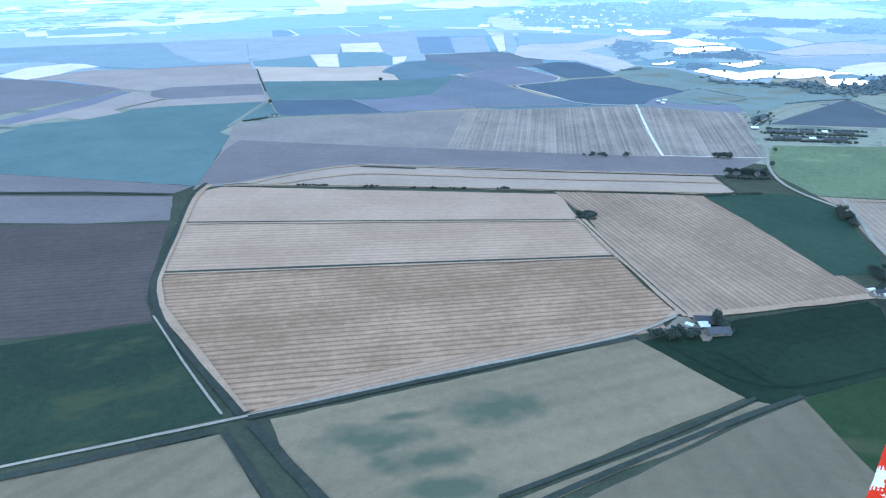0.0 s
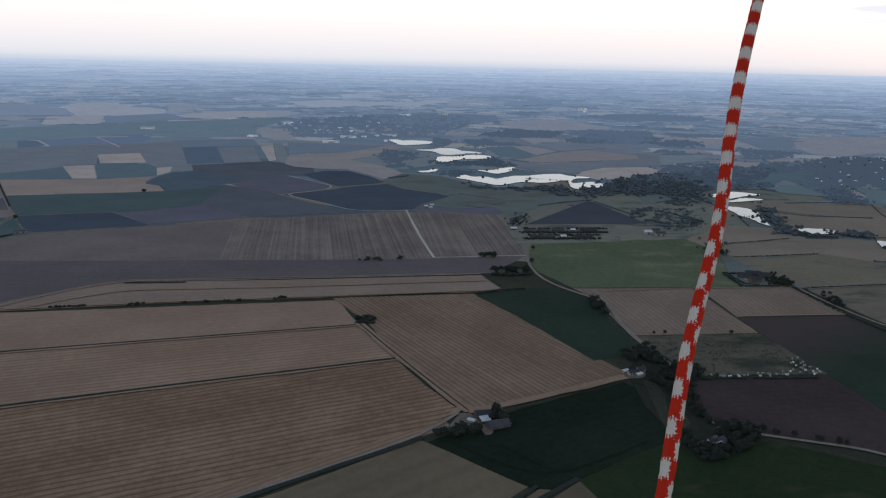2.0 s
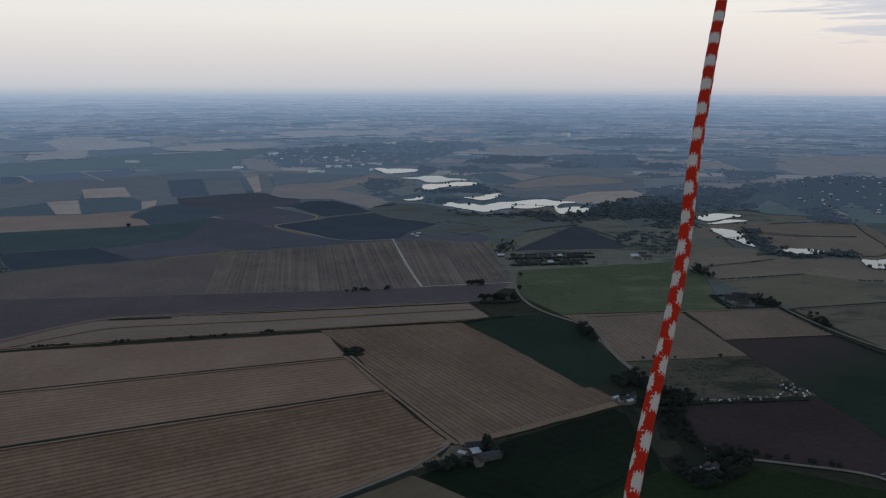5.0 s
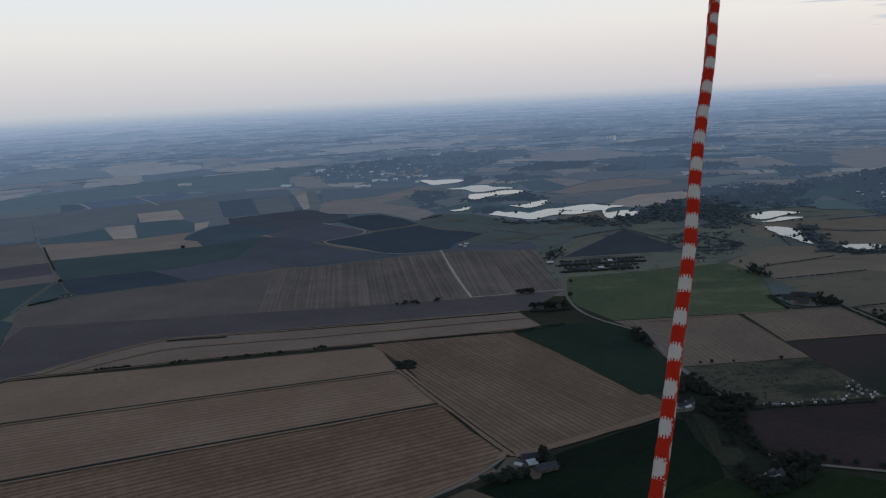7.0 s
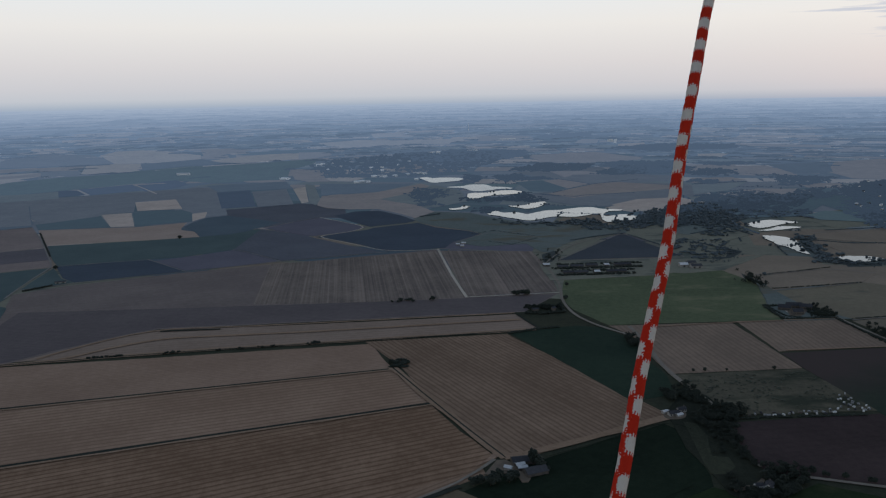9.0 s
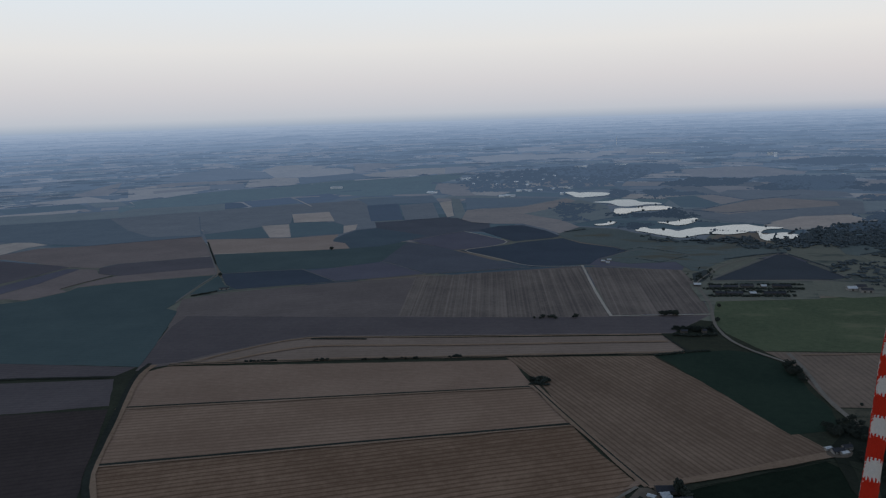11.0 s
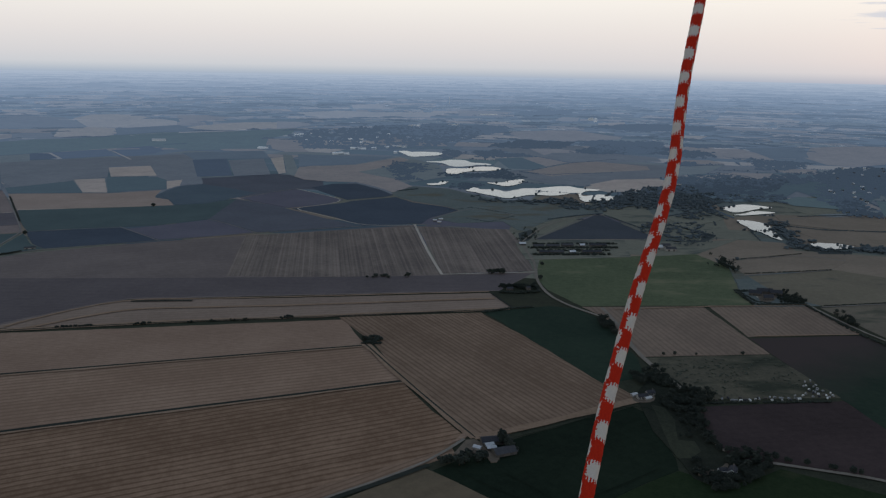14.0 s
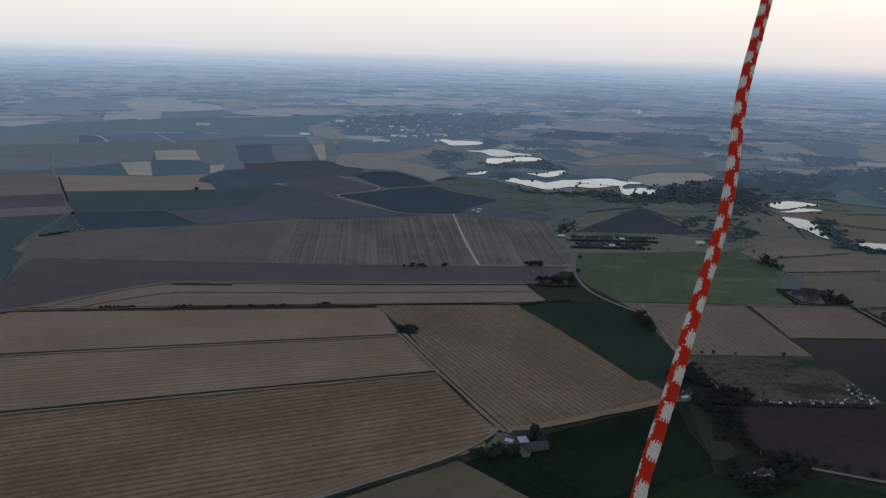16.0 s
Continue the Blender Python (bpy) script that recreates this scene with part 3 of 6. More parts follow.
field(PASTURE, "olive pasture", [(496, 977), (700, 1023), (752, 941), (611, 751), (534, 787), (515, 878)], 0, 0.15)
far_water((264, 5291), 76)
far_water((349, 4582), 23)
far_water((464, 5046), 26)
far_water((469, 4666), 36)
far_water((583, 5205), 35)
far_water((-175, 4164), 28)
far_water((37, 4264), 29)
far_water((2535, 6898), 99)
far_water((3700, 8139), 149)
far_field(3, "broad far tan stubble field", [(-2062, 4288), (-2116, 4623), (-1992, 4701), (-1797, 4563), (-1460, 4199), (-1327, 3814), (-1546, 3707), (-1714, 3705), (-1899, 4011)])
far_field(3, "broad far tan stubble field", [(-1796, 3585), (-1714, 3705), (-1574, 3693), (-1422, 3272), (-1498, 3179), (-1622, 3186)])
far_field(2, "far tan stubble field", [(-2090, 3480), (-1796, 3585), (-1725, 3364), (-1873, 3330), (-1924, 3412), (-2075, 3204), (-2195, 3391)])
far_field(5, "far purple-brown ploughed field", [(-2308, 3569), (-2461, 4054), (-2468, 4465), (-2143, 4356), (-1899, 4011), (-1714, 3705), (-2126, 3540)])
far_field(3, "far pale stubble field", [(-2172, 3127), (-1982, 3214), (-1852, 3273), (-1751, 3100), (-1770, 2979), (-1833, 2824), (-1861, 2671)])
far_field(5, "far brown field", [(-1862, 3301), (-1725, 3364), (-1625, 3215), (-1656, 3112), (-1751, 3100)])
far_field(2, "far tan stubble field", [(-1622, 4669), (-1451, 4771), (-1244, 4530), (-1331, 4268), (-1332, 3895)])
far_field(3, "far tan stubble field", [(-1303, 3745), (-1231, 3945), (-1091, 4197), (-914, 4241), (-720, 4066), (-778, 3875), (-1053, 3635)])
far_field(3, "far pinkish stubble field", [(-1001, 5179), (-741, 5489), (-488, 5349), (-26, 5481), (-23, 5090), (-433, 4750), (-689, 4613), (-885, 4852)])
far_field(2, "far tan field", [(55, 5829), (382, 5720), (476, 5631), (316, 5275), (89, 5277)])
far_field(4, "dark far copse and field", [(-1277, 4197), (-1131, 4482), (-812, 4547), (-777, 4263), (-1008, 4240), (-1199, 4141)])
far_field(8, "long far green field", [(-1757, 2462), (-1772, 2728), (-1739, 2887), (-1632, 3065), (-1486, 3155), (-1366, 3459), (-1035, 3573), (-745, 3851), (-706, 3516), (-755, 3256), (-672, 2848), (-907, 2765), (-1007, 2814), (-1110, 2888), (-1218, 2758), (-1351, 2626), (-1465, 2490), (-1537, 2359), (-1602, 2240)])
far_field(3, "pale far road", [(-1370, 3342), (-1221, 3507), (-1050, 3623), (-1039, 3585), (-1206, 3463), (-1349, 3288)])
far_field(5, "grey-brown fen field", [(-1578, 2158), (-1493, 2291), (-1358, 2368), (-1216, 2432), (-1080, 2530), (-1018, 2569), (-866, 2640), (-626, 1967), (-734, 1918), (-921, 2319), (-1001, 2280), (-912, 2056), (-982, 2013), (-946, 1882), (-1050, 1845), (-1129, 1938), (-1226, 2076), (-1440, 1965)])
far_field(1, "grey-green fen field", [(-1444, 1906), (-1402, 2000), (-1239, 2098), (-1131, 1938), (-1078, 1857), (-1137, 1822), (-1218, 1772), (-1280, 1684)])
far_field(7, "dark blue-grey far crop field", [(-1584, 2215), (-1546, 2373), (-1488, 2463), (-1385, 2594), (-1339, 2591), (-1243, 2458), (-1358, 2368), (-1493, 2291), (-1550, 2167)])
far_field(7, "dark blue-grey far crop field", [(-1341, 2610), (-1218, 2758), (-1102, 2559), (-1221, 2447)])
far_field(7, "dark blue-grey far crop field", [(-1199, 2744), (-1175, 2807), (-1110, 2888), (-1009, 2749), (-1005, 2649), (-1044, 2561), (-1077, 2531)])
far_field(3, "pale track between dark fields", [(-1204, 2742), (-1201, 2747), (-1010, 2466), (-1012, 2457)])
far_field(4, "dark far copse", [(-1105, 2987), (-1095, 3093), (-1020, 3044), (-994, 2932), (-1045, 2890)])
far_field(2, "far tan strip", [(-828, 2814), (-726, 2872), (-648, 2794), (-740, 2762), (-804, 2770)])
far_field(1, "grey-green fen field", [(-919, 2679), (-664, 2789), (-585, 2553), (-723, 2526), (-814, 2479)])
far_field(7, "dark blue-grey far crop field", [(-819, 2478), (-723, 2526), (-597, 2133), (-683, 2096)])
far_field(5, "brown fen field", [(-704, 2481), (-606, 2546), (-496, 2161), (-589, 2123)])
far_field(3, "small tan stubble field", [(-585, 2553), (-553, 2599), (-463, 2208), (-477, 2179)])
far_field(0, "rough olive strip along a far stream", [(-571, 2683), (-534, 2659), (-436, 2254), (-428, 2132), (-458, 2197)])
far_field(2, "far tan stubble field", [(-755, 3256), (-639, 3303), (-539, 2896), (-494, 2767), (-575, 2759), (-646, 2857)])
far_field(1, "far grey-green field", [(-522, 2700), (-317, 2658), (-181, 2666), (-291, 2438), (-453, 2359)])
far_field(2, "broad tan stubble field", [(-425, 2133), (-450, 2346), (-289, 2423), (-161, 2655), (-117, 2553), (-176, 2356), (-260, 2253), (-203, 2182), (-142, 2118), (-88, 1985), (-132, 1881), (-183, 1971), (-243, 2047), (-320, 2048), (-386, 2075)])
far_field(0, "olive scrubland beside a lake", [(-260, 2253), (-163, 2417), (-120, 2617), (-22, 2430), (-2, 2178), (-92, 2065), (-143, 2129), (-203, 2182)])
far_field(6, "pale beige stubble field", [(-993, 2253), (-892, 2313), (-795, 2101), (-908, 2069)])
far_field(6, "pale beige stubble field", [(-977, 2003), (-909, 2033), (-803, 1804), (-859, 1799)])
far_field(4, "dark green field", [(-1045, 1876), (-969, 1982), (-860, 1799), (-1018, 1768), (-1071, 1849)])
far_field(4, "dark green field", [(-906, 2034), (-787, 2079), (-740, 2023), (-687, 1871), (-805, 1813)])
far_field(6, "pale beige stubble field", [(-733, 2003), (-702, 2033), (-675, 1934), (-686, 1872)])
field(CROP_HAZED, "dull grey-brown fen field", [(-675, 2075), (-571, 2128), (-489, 2188), (-348, 2130), (-305, 1911), (-378, 1912), (-428, 1853), (-480, 1771), (-621, 1948)], 0, 0.15)
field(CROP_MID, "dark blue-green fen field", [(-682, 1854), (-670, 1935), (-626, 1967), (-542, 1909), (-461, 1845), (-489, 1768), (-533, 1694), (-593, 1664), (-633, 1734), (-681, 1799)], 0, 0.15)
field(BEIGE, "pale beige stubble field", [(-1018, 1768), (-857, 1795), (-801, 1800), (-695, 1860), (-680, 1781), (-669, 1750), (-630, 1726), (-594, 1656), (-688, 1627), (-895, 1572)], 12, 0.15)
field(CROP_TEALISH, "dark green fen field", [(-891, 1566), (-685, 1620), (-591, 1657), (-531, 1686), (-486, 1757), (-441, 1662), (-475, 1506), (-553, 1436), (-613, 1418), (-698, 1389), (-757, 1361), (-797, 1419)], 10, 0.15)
field(PLOUGH_HAZED, "brown fen field", [(-477, 1763), (-427, 1849), (-377, 1912), (-301, 1840), (-238, 1763), (-260, 1707), (-341, 1648), (-406, 1700)], 30, 0.15)
field(PLOUGH_HAZED, "dark brown fen field", [(-551, 1431), (-473, 1500), (-441, 1477), (-354, 1390), (-417, 1352), (-502, 1316), (-594, 1400)], 20, 0.15)
field(CROP_HAZED, "dark brown-green fen field", [(-473, 1507), (-482, 1753), (-404, 1693), (-340, 1635), (-281, 1573), (-175, 1469), (-234, 1438), (-347, 1391), (-441, 1483)], 25, 0.15)
field(PLOUGH_HAZED_DARK, "dark blue-grey ploughed field", [(-759, 1360), (-696, 1384), (-609, 1410), (-502, 1311), (-548, 1288), (-662, 1234), (-699, 1268)], 20, 0.15)
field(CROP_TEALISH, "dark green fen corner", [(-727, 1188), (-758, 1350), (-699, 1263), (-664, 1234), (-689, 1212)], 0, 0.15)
field(PLOUGH_HAZED_DARK, "dark blue-grey ploughed field", [(-343, 1940), (-299, 2012), (-238, 2027), (-172, 1935), (-128, 1847), (-148, 1817), (-230, 1765), (-279, 1836)], 0, 0.15)
field(PLOUGH_HAZED_DARK, "dark blue-grey ploughed field", [(-334, 1639), (-230, 1726), (-220, 1747), (-120, 1815), (-77, 1746), (1, 1690), (26, 1654), (-33, 1563), (-48, 1501), (-160, 1470), (-230, 1553), (-286, 1605)], 0, 0.15)
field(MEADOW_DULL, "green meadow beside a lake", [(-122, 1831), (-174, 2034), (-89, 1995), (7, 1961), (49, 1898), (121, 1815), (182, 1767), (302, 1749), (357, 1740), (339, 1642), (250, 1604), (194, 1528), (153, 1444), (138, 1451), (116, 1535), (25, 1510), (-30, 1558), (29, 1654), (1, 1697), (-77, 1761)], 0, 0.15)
chalk_track([(-376, 1917), (-233, 1760), (-259, 1704), (-339, 1642), (-285, 1599), (-160, 1467), (-63, 1481)], 3.0)
track([(-220, 1751), (-122, 1831)], 2.5, "pale farm track between dark fields")
field_edge([(-725, 1184), (-686, 1206), (-658, 1226), (-501, 1306), (-347, 1384), (-234, 1433), (-159, 1464)], 3)
field_edge([(-475, 1506), (-443, 1483), (-348, 1386)], 2.2)
field_edge([(-613, 1418), (-501, 1309)], 2.2)
field_edge([(-500, 1758), (-404, 1693)], 2.2)
field_edge([(-757, 1361), (-697, 1387), (-611, 1413)], 2.2)
field_edge([(-474, 1764), (-428, 1853), (-376, 1917)], 2.2)
field_edge([(-32, 1545), (26, 1647), (76, 1692), (122, 1634), (149, 1596)], 2.2)
far_field(0, "rough green fen", [(-2292, 2037), (-2022, 2213), (-1771, 2314), (-1611, 2437), (-1448, 2499), (-1391, 2566), (-1285, 2367), (-1427, 2281), (-1560, 2171), (-1846, 2017), (-2089, 1852)])
far_field(1, "blue-green fen field", [(-2089, 1852), (-1846, 2017), (-1644, 2118), (-1456, 2198), (-1281, 2197), (-1057, 1811), (-1163, 1744), (-1283, 1662), (-1420, 1682), (-1640, 1708), (-1809, 1597)])
far_field(5, "brown fen field", [(-1562, 2144), (-1392, 2224), (-1285, 2197), (-1075, 1839), (-1197, 1797), (-1343, 1912)])
far_field(3, "pale stubble field", [(-2263, 2615), (-2198, 2711), (-2161, 2835), (-1958, 2700), (-1860, 2862), (-1782, 2993), (-1713, 2942), (-1804, 2774), (-1889, 2639), (-2025, 2588), (-2129, 2501)])
far_field(2, "tan stubble field", [(-2239, 2796), (-2406, 3245), (-2474, 3519), (-2192, 3070), (-2104, 2876), (-2189, 2837)])
far_field(2, "tan stubble field", [(-1999, 3056), (-1872, 3147), (-1844, 3277), (-1752, 3112), (-1866, 2998), (-1916, 2932)])
far_field(8, "green fen field", [(-1820, 2618), (-1798, 2733), (-1673, 2576), (-1629, 2470), (-1669, 2438)])
far_field(3, "pale farm strip", [(-1820, 2618), (-1817, 2627), (-1695, 2480), (-1698, 2472)])
far_field(3, "pale tan stubble field", [(-1545, 1473), (-1580, 1608), (-1528, 1699), (-1479, 1701), (-1407, 1669), (-1429, 1623), (-1419, 1538), (-1432, 1452)])
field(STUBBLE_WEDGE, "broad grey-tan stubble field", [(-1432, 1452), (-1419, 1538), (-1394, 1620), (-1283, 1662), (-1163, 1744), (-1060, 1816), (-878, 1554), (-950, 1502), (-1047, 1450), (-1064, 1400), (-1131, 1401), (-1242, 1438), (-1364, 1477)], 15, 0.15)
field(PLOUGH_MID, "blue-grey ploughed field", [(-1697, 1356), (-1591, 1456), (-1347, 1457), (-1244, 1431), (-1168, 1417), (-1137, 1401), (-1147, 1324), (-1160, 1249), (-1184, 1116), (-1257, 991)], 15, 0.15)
field(PLOUGH_HAZED, "narrow brown ploughed strip", [(-1144, 1055), (-1140, 1225), (-1128, 1383), (-1097, 1385), (-1092, 1328), (-1081, 1245), (-1089, 1169), (-1096, 1052)], 15, 0.15)
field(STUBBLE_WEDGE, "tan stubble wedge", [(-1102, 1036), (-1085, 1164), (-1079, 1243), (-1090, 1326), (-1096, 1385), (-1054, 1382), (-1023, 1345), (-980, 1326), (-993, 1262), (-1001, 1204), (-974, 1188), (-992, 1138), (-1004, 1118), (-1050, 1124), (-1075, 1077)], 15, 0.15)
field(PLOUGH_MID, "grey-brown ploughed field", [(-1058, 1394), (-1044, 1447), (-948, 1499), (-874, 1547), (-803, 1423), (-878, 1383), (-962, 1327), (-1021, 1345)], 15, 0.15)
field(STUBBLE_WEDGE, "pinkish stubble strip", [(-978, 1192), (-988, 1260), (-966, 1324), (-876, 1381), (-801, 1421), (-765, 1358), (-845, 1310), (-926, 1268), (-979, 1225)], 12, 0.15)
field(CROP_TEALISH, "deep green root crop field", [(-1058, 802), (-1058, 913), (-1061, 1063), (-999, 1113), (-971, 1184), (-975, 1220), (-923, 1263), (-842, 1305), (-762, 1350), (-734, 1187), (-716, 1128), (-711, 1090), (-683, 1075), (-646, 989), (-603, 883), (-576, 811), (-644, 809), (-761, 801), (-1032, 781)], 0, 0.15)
field_edge([(-1156, 1077), (-1148, 1235), (-1141, 1316), (-1134, 1395), (-1133, 1407), (-1059, 1388)], 2.2)
ditch([(-1002, 1204), (-995, 1265), (-977, 1326)], 3, "dark hedge bank between fields")
field_edge([(-1004, 1733), (-926, 1616), (-765, 1358), (-747, 1254), (-731, 1183), (-718, 1128)], 3, "pale farm track")
ditch([(-995, 1733), (-820, 1452)], 4)
lake([(47, 1933), (65, 1975), (78, 1988), (88, 1953), (128, 1953), (148, 1922), (178, 1957), (202, 1981), (239, 1990), (279, 2019), (324, 2030), (348, 1998), (369, 1994), (398, 1978), (382, 1961), (363, 1956), (342, 1925), (333, 1872), (373, 1898), (393, 1894), (414, 1842), (369, 1801), (333, 1786), (319, 1805), (326, 1887), (316, 1918), (289, 1887), (253, 1870), (220, 1879), (191, 1864), (154, 1822), (122, 1839), (90, 1882)])
lake([(110, 2076), (151, 2086), (177, 2125), (213, 2150), (210, 2102), (186, 2044), (154, 2017), (126, 2049)])
lake([(-53, 2034), (-24, 2052), (-17, 2080), (3, 2080), (-4, 2036), (-38, 2013)])
lake([(-72, 2504), (-23, 2518), (14, 2553), (60, 2544), (78, 2503), (122, 2487), (142, 2456), (94, 2449), (49, 2415), (14, 2419), (-13, 2476)])
lake([(0, 2353), (57, 2376), (102, 2423), (146, 2422), (174, 2362), (115, 2320), (73, 2308), (30, 2246), (11, 2216)])
lake([(-174, 2797), (-146, 2807), (-128, 2784), (-98, 2794), (-27, 2780), (-22, 2735), (-65, 2695), (-123, 2676), (-145, 2714)])
lake([(621, 1735), (658, 1763), (691, 1785), (720, 1777), (746, 1748), (699, 1721), (672, 1699), (635, 1679), (625, 1702)])
lake([(621, 1648), (655, 1670), (684, 1698), (728, 1685), (688, 1661), (646, 1644)])
lake([(605, 1582), (625, 1586), (646, 1568), (653, 1532), (642, 1493), (633, 1452), (622, 1395), (612, 1416), (610, 1462), (602, 1496)])
lake([(665, 1375), (697, 1374), (719, 1367), (729, 1345), (690, 1327), (662, 1335)])
lake([(756, 1279), (778, 1275), (818, 1290), (858, 1312), (831, 1268), (796, 1237), (755, 1211), (742, 1223)])
lake([(919, 1423), (946, 1435), (981, 1426), (976, 1368), (918, 1331), (876, 1315), (875, 1344)])
lake([(664, 974), (706, 983), (669, 922), (663, 947)])
track([(-401, 249), (-364, 277), (-250, 363), (-202, 403), (-115, 470), (-10, 547), (18, 588)], 3)
field(ROUGH_HAZED, "rough grass beside farm sheds", [(303, 1376), (352, 1384), (409, 1415), (444, 1362), (547, 1404), (428, 1277), (358, 1257), (287, 1272), (235, 1354)], 0, 0.15)
field_edge([(160, 1370), (242, 1506), (327, 1643)], 3)
field_edge([(330, 1638), (363, 1540), (392, 1388)], 3)
field_edge([(166, 1368), (272, 1373), (389, 1383)], 2.5)
chalk_track([(-62, 1489), (-29, 1254), (-5, 1112)], 4.6)
chalk_track([(-6, 1113), (66, 1125), (136, 1136)], 3.4)
track([(133, 1352), (143, 1194), (133, 1081), (143, 1002), (168, 958), (186, 938), (200, 917)], 4.6)
verge([(-39, 706), (-241, 631), (-452, 552)], 8)
ditch([(-39, 708), (-242, 633), (-453, 553)], 4.4)
verge([(-90, 804), (-282, 748), (-516, 680)], 7)
ditch([(-90, 805), (-283, 750), (-518, 682)], 3.6)
verge([(-542, 824), (-336, 873), (-128, 910), (83, 949)], 9)
ditch([(-542, 824), (-335, 871), (-128, 908), (83, 947)], 3)
ditch([(-194, 292), (-256, 344)], 5)
ditch([(-74, 330), (-42, 361), (21, 420), (70, 474)], 3.6)
ditch([(-162, 296), (-244, 358)], 8)
verge([(-254, 367), (-328, 429), (-383, 471), (-428, 516), (-451, 559), (-555, 779), (-560, 820)], 7)
ditch([(-254, 364), (-386, 465), (-435, 517), (-455, 561), (-563, 784), (-569, 825)], 6)
field(CROP_PALE, "pale grassy bank between ditches", [(-68, 327), (-29, 366), (24, 417), (71, 470), (79, 469), (28, 409), (-22, 361), (-50, 331)], 0, 0.15)
ditch([(-52, 332), (-23, 363), (26, 414), (78, 465), (101, 485)], 4.5)
track([(-267, 361), (-314, 399), (-374, 452), (-399, 474)], 1.8, "pale grassy farm track")
verge([(-88, 811), (-37, 710), (6, 627), (27, 590)], 9)
ditch([(-88, 811), (-37, 710), (7, 627), (28, 590)], 1.8)
ditch([(64, 1018), (88, 953)], 4)
verge([(-510, 845), (-482, 893), (-417, 961), (-284, 973), (61, 1026)], 4)
ditch([(-797, 721), (-696, 752), (-587, 771)], 5)
ditch([(-393, 242), (-356, 268), (-261, 343)], 6)
ditch([(-248, 362), (-200, 399), (-113, 466), (-10, 543)], 5)
track([(204, 960), (211, 903), (209, 833), (213, 782), (231, 699)], 5, "pale lane beside a field")
verge([(218, 954), (346, 974), (485, 988)], 3)
verge([(364, 860), (496, 872)], 3)
track([(124, 1291), (139, 1360), (197, 1504), (267, 1595), (337, 1634), (384, 1489)], 3, "pale lane round a field")
verge([(27, 588), (44, 597), (90, 625), (174, 665)], 3)
far_field(2, "far brown field", [(316, 3035), (585, 3179), (634, 2968), (352, 2781)])
ditch([(-405, 952), (-368, 957), (-328, 960)], 5, "dark weedy hollow in a stubble strip")
verge([(-482, 843), (-401, 921), (-204, 946), (67, 994)], 6)
far_field(2, "far tan stubble field", [(306, 3865), (657, 4024), (804, 3624), (511, 3417), (328, 3405)])
far_field(2, "far tan strip field", [(299, 3774), (530, 4006), (653, 3886), (607, 3679), (467, 3510), (332, 3405)])
far_field(2, "far tan strip field", [(444, 3421), (633, 3601), (803, 3609), (783, 3520), (518, 3345)])
far_field(3, "far pale strip field", [(938, 4254), (1219, 4355), (1451, 4514), (1408, 4377), (987, 4144)])
far_field(0, "far olive field", [(148, 2465), (188, 2663), (272, 2740), (405, 2555), (292, 2395), (180, 2325)])
far_field(5, "far purple-brown ploughed field", [(289, 2817), (514, 3027), (650, 2859), (753, 2786), (737, 2653), (588, 2609), (432, 2519), (405, 2555), (341, 2661)])
far_field(5, "far purple-brown ploughed field", [(205, 2187), (337, 2343), (582, 2577), (702, 2553), (750, 2431), (697, 2260), (608, 2226), (500, 2198), (370, 2041), (286, 2080)])
far_field(3, "far pinkish stubble field", [(359, 2019), (497, 2180), (605, 2214), (641, 2079), (557, 2030), (505, 1963), (409, 1941)])
far_field(2, "far tan field", [(739, 2294), (869, 2339), (1002, 2305), (941, 2235), (825, 2216), (738, 2237)])
far_field(2, "far tan field", [(883, 2391), (981, 2360), (1033, 2311), (874, 2180), (837, 2263)])
far_field(2, "broad far pinkish stubble field", [(1317, 2872), (1529, 3268), (1777, 3364), (2200, 3332), (2335, 3253), (1716, 2372), (1598, 2401), (1546, 2499), (1582, 2720), (1376, 2589), (1293, 2629)])
far_field(4, "dark wooded ground round a village", [(1260, 2511), (1410, 2577), (1511, 2541), (1499, 2390), (1550, 2327), (1609, 2293), (1257, 1776), (1063, 1763), (1107, 1859), (1119, 1973), (942, 1746), (903, 1751), (924, 1890), (1067, 2175)])
far_field(4, "dark wooded ground beyond lakes", [(552, 2035), (770, 2122), (1033, 2271), (1067, 2175), (924, 1890), (921, 2017), (795, 1835), (665, 1825), (495, 1873)])
far_field(2, "far tan field", [(-941, 4296), (-772, 4297), (-716, 4082), (-765, 3863), (-832, 3788)])
far_field(6, "far tan field", [(-791, 6375), (-652, 6550), (-390, 6149), (-411, 5819), (-707, 5829)])
far_field(2, "far tan field", [(-316, 3387), (-189, 3444), (-181, 3191), (-260, 3150)])
far_field(2, "far tan field among woods", [(297, 3711), (386, 3913), (639, 3935), (815, 3622), (772, 3519), (607, 3486), (551, 3387), (382, 3471)])
far_field(5, "far brown field", [(173, 2986), (258, 3071), (541, 3170), (576, 2920), (512, 2748), (414, 2589), (359, 2697), (284, 2752), (232, 2886)])
far_field(2, "far tan field", [(265, 2693), (323, 2739), (403, 2571), (318, 2454), (265, 2569)])
far_field(4, "far green field", [(164, 2660), (260, 2701), (315, 2462), (263, 2373), (193, 2386)])
far_field(2, "broad far tan field", [(240, 2320), (421, 2573), (508, 2619), (650, 2505), (635, 2410), (433, 2315), (306, 2221)])
far_field(5, "far brown ploughed field", [(312, 2234), (442, 2316), (627, 2380), (564, 2198), (486, 2190), (391, 2086), (314, 2101)])
far_field(6, "far pinkish stubble field", [(387, 2074), (475, 2176), (573, 2199), (658, 2089), (635, 2027), (509, 1979), (399, 1999)])
far_field(2, "far grey-tan field", [(810, 3002), (933, 3189), (1112, 3246), (1011, 2945), (917, 2974)])
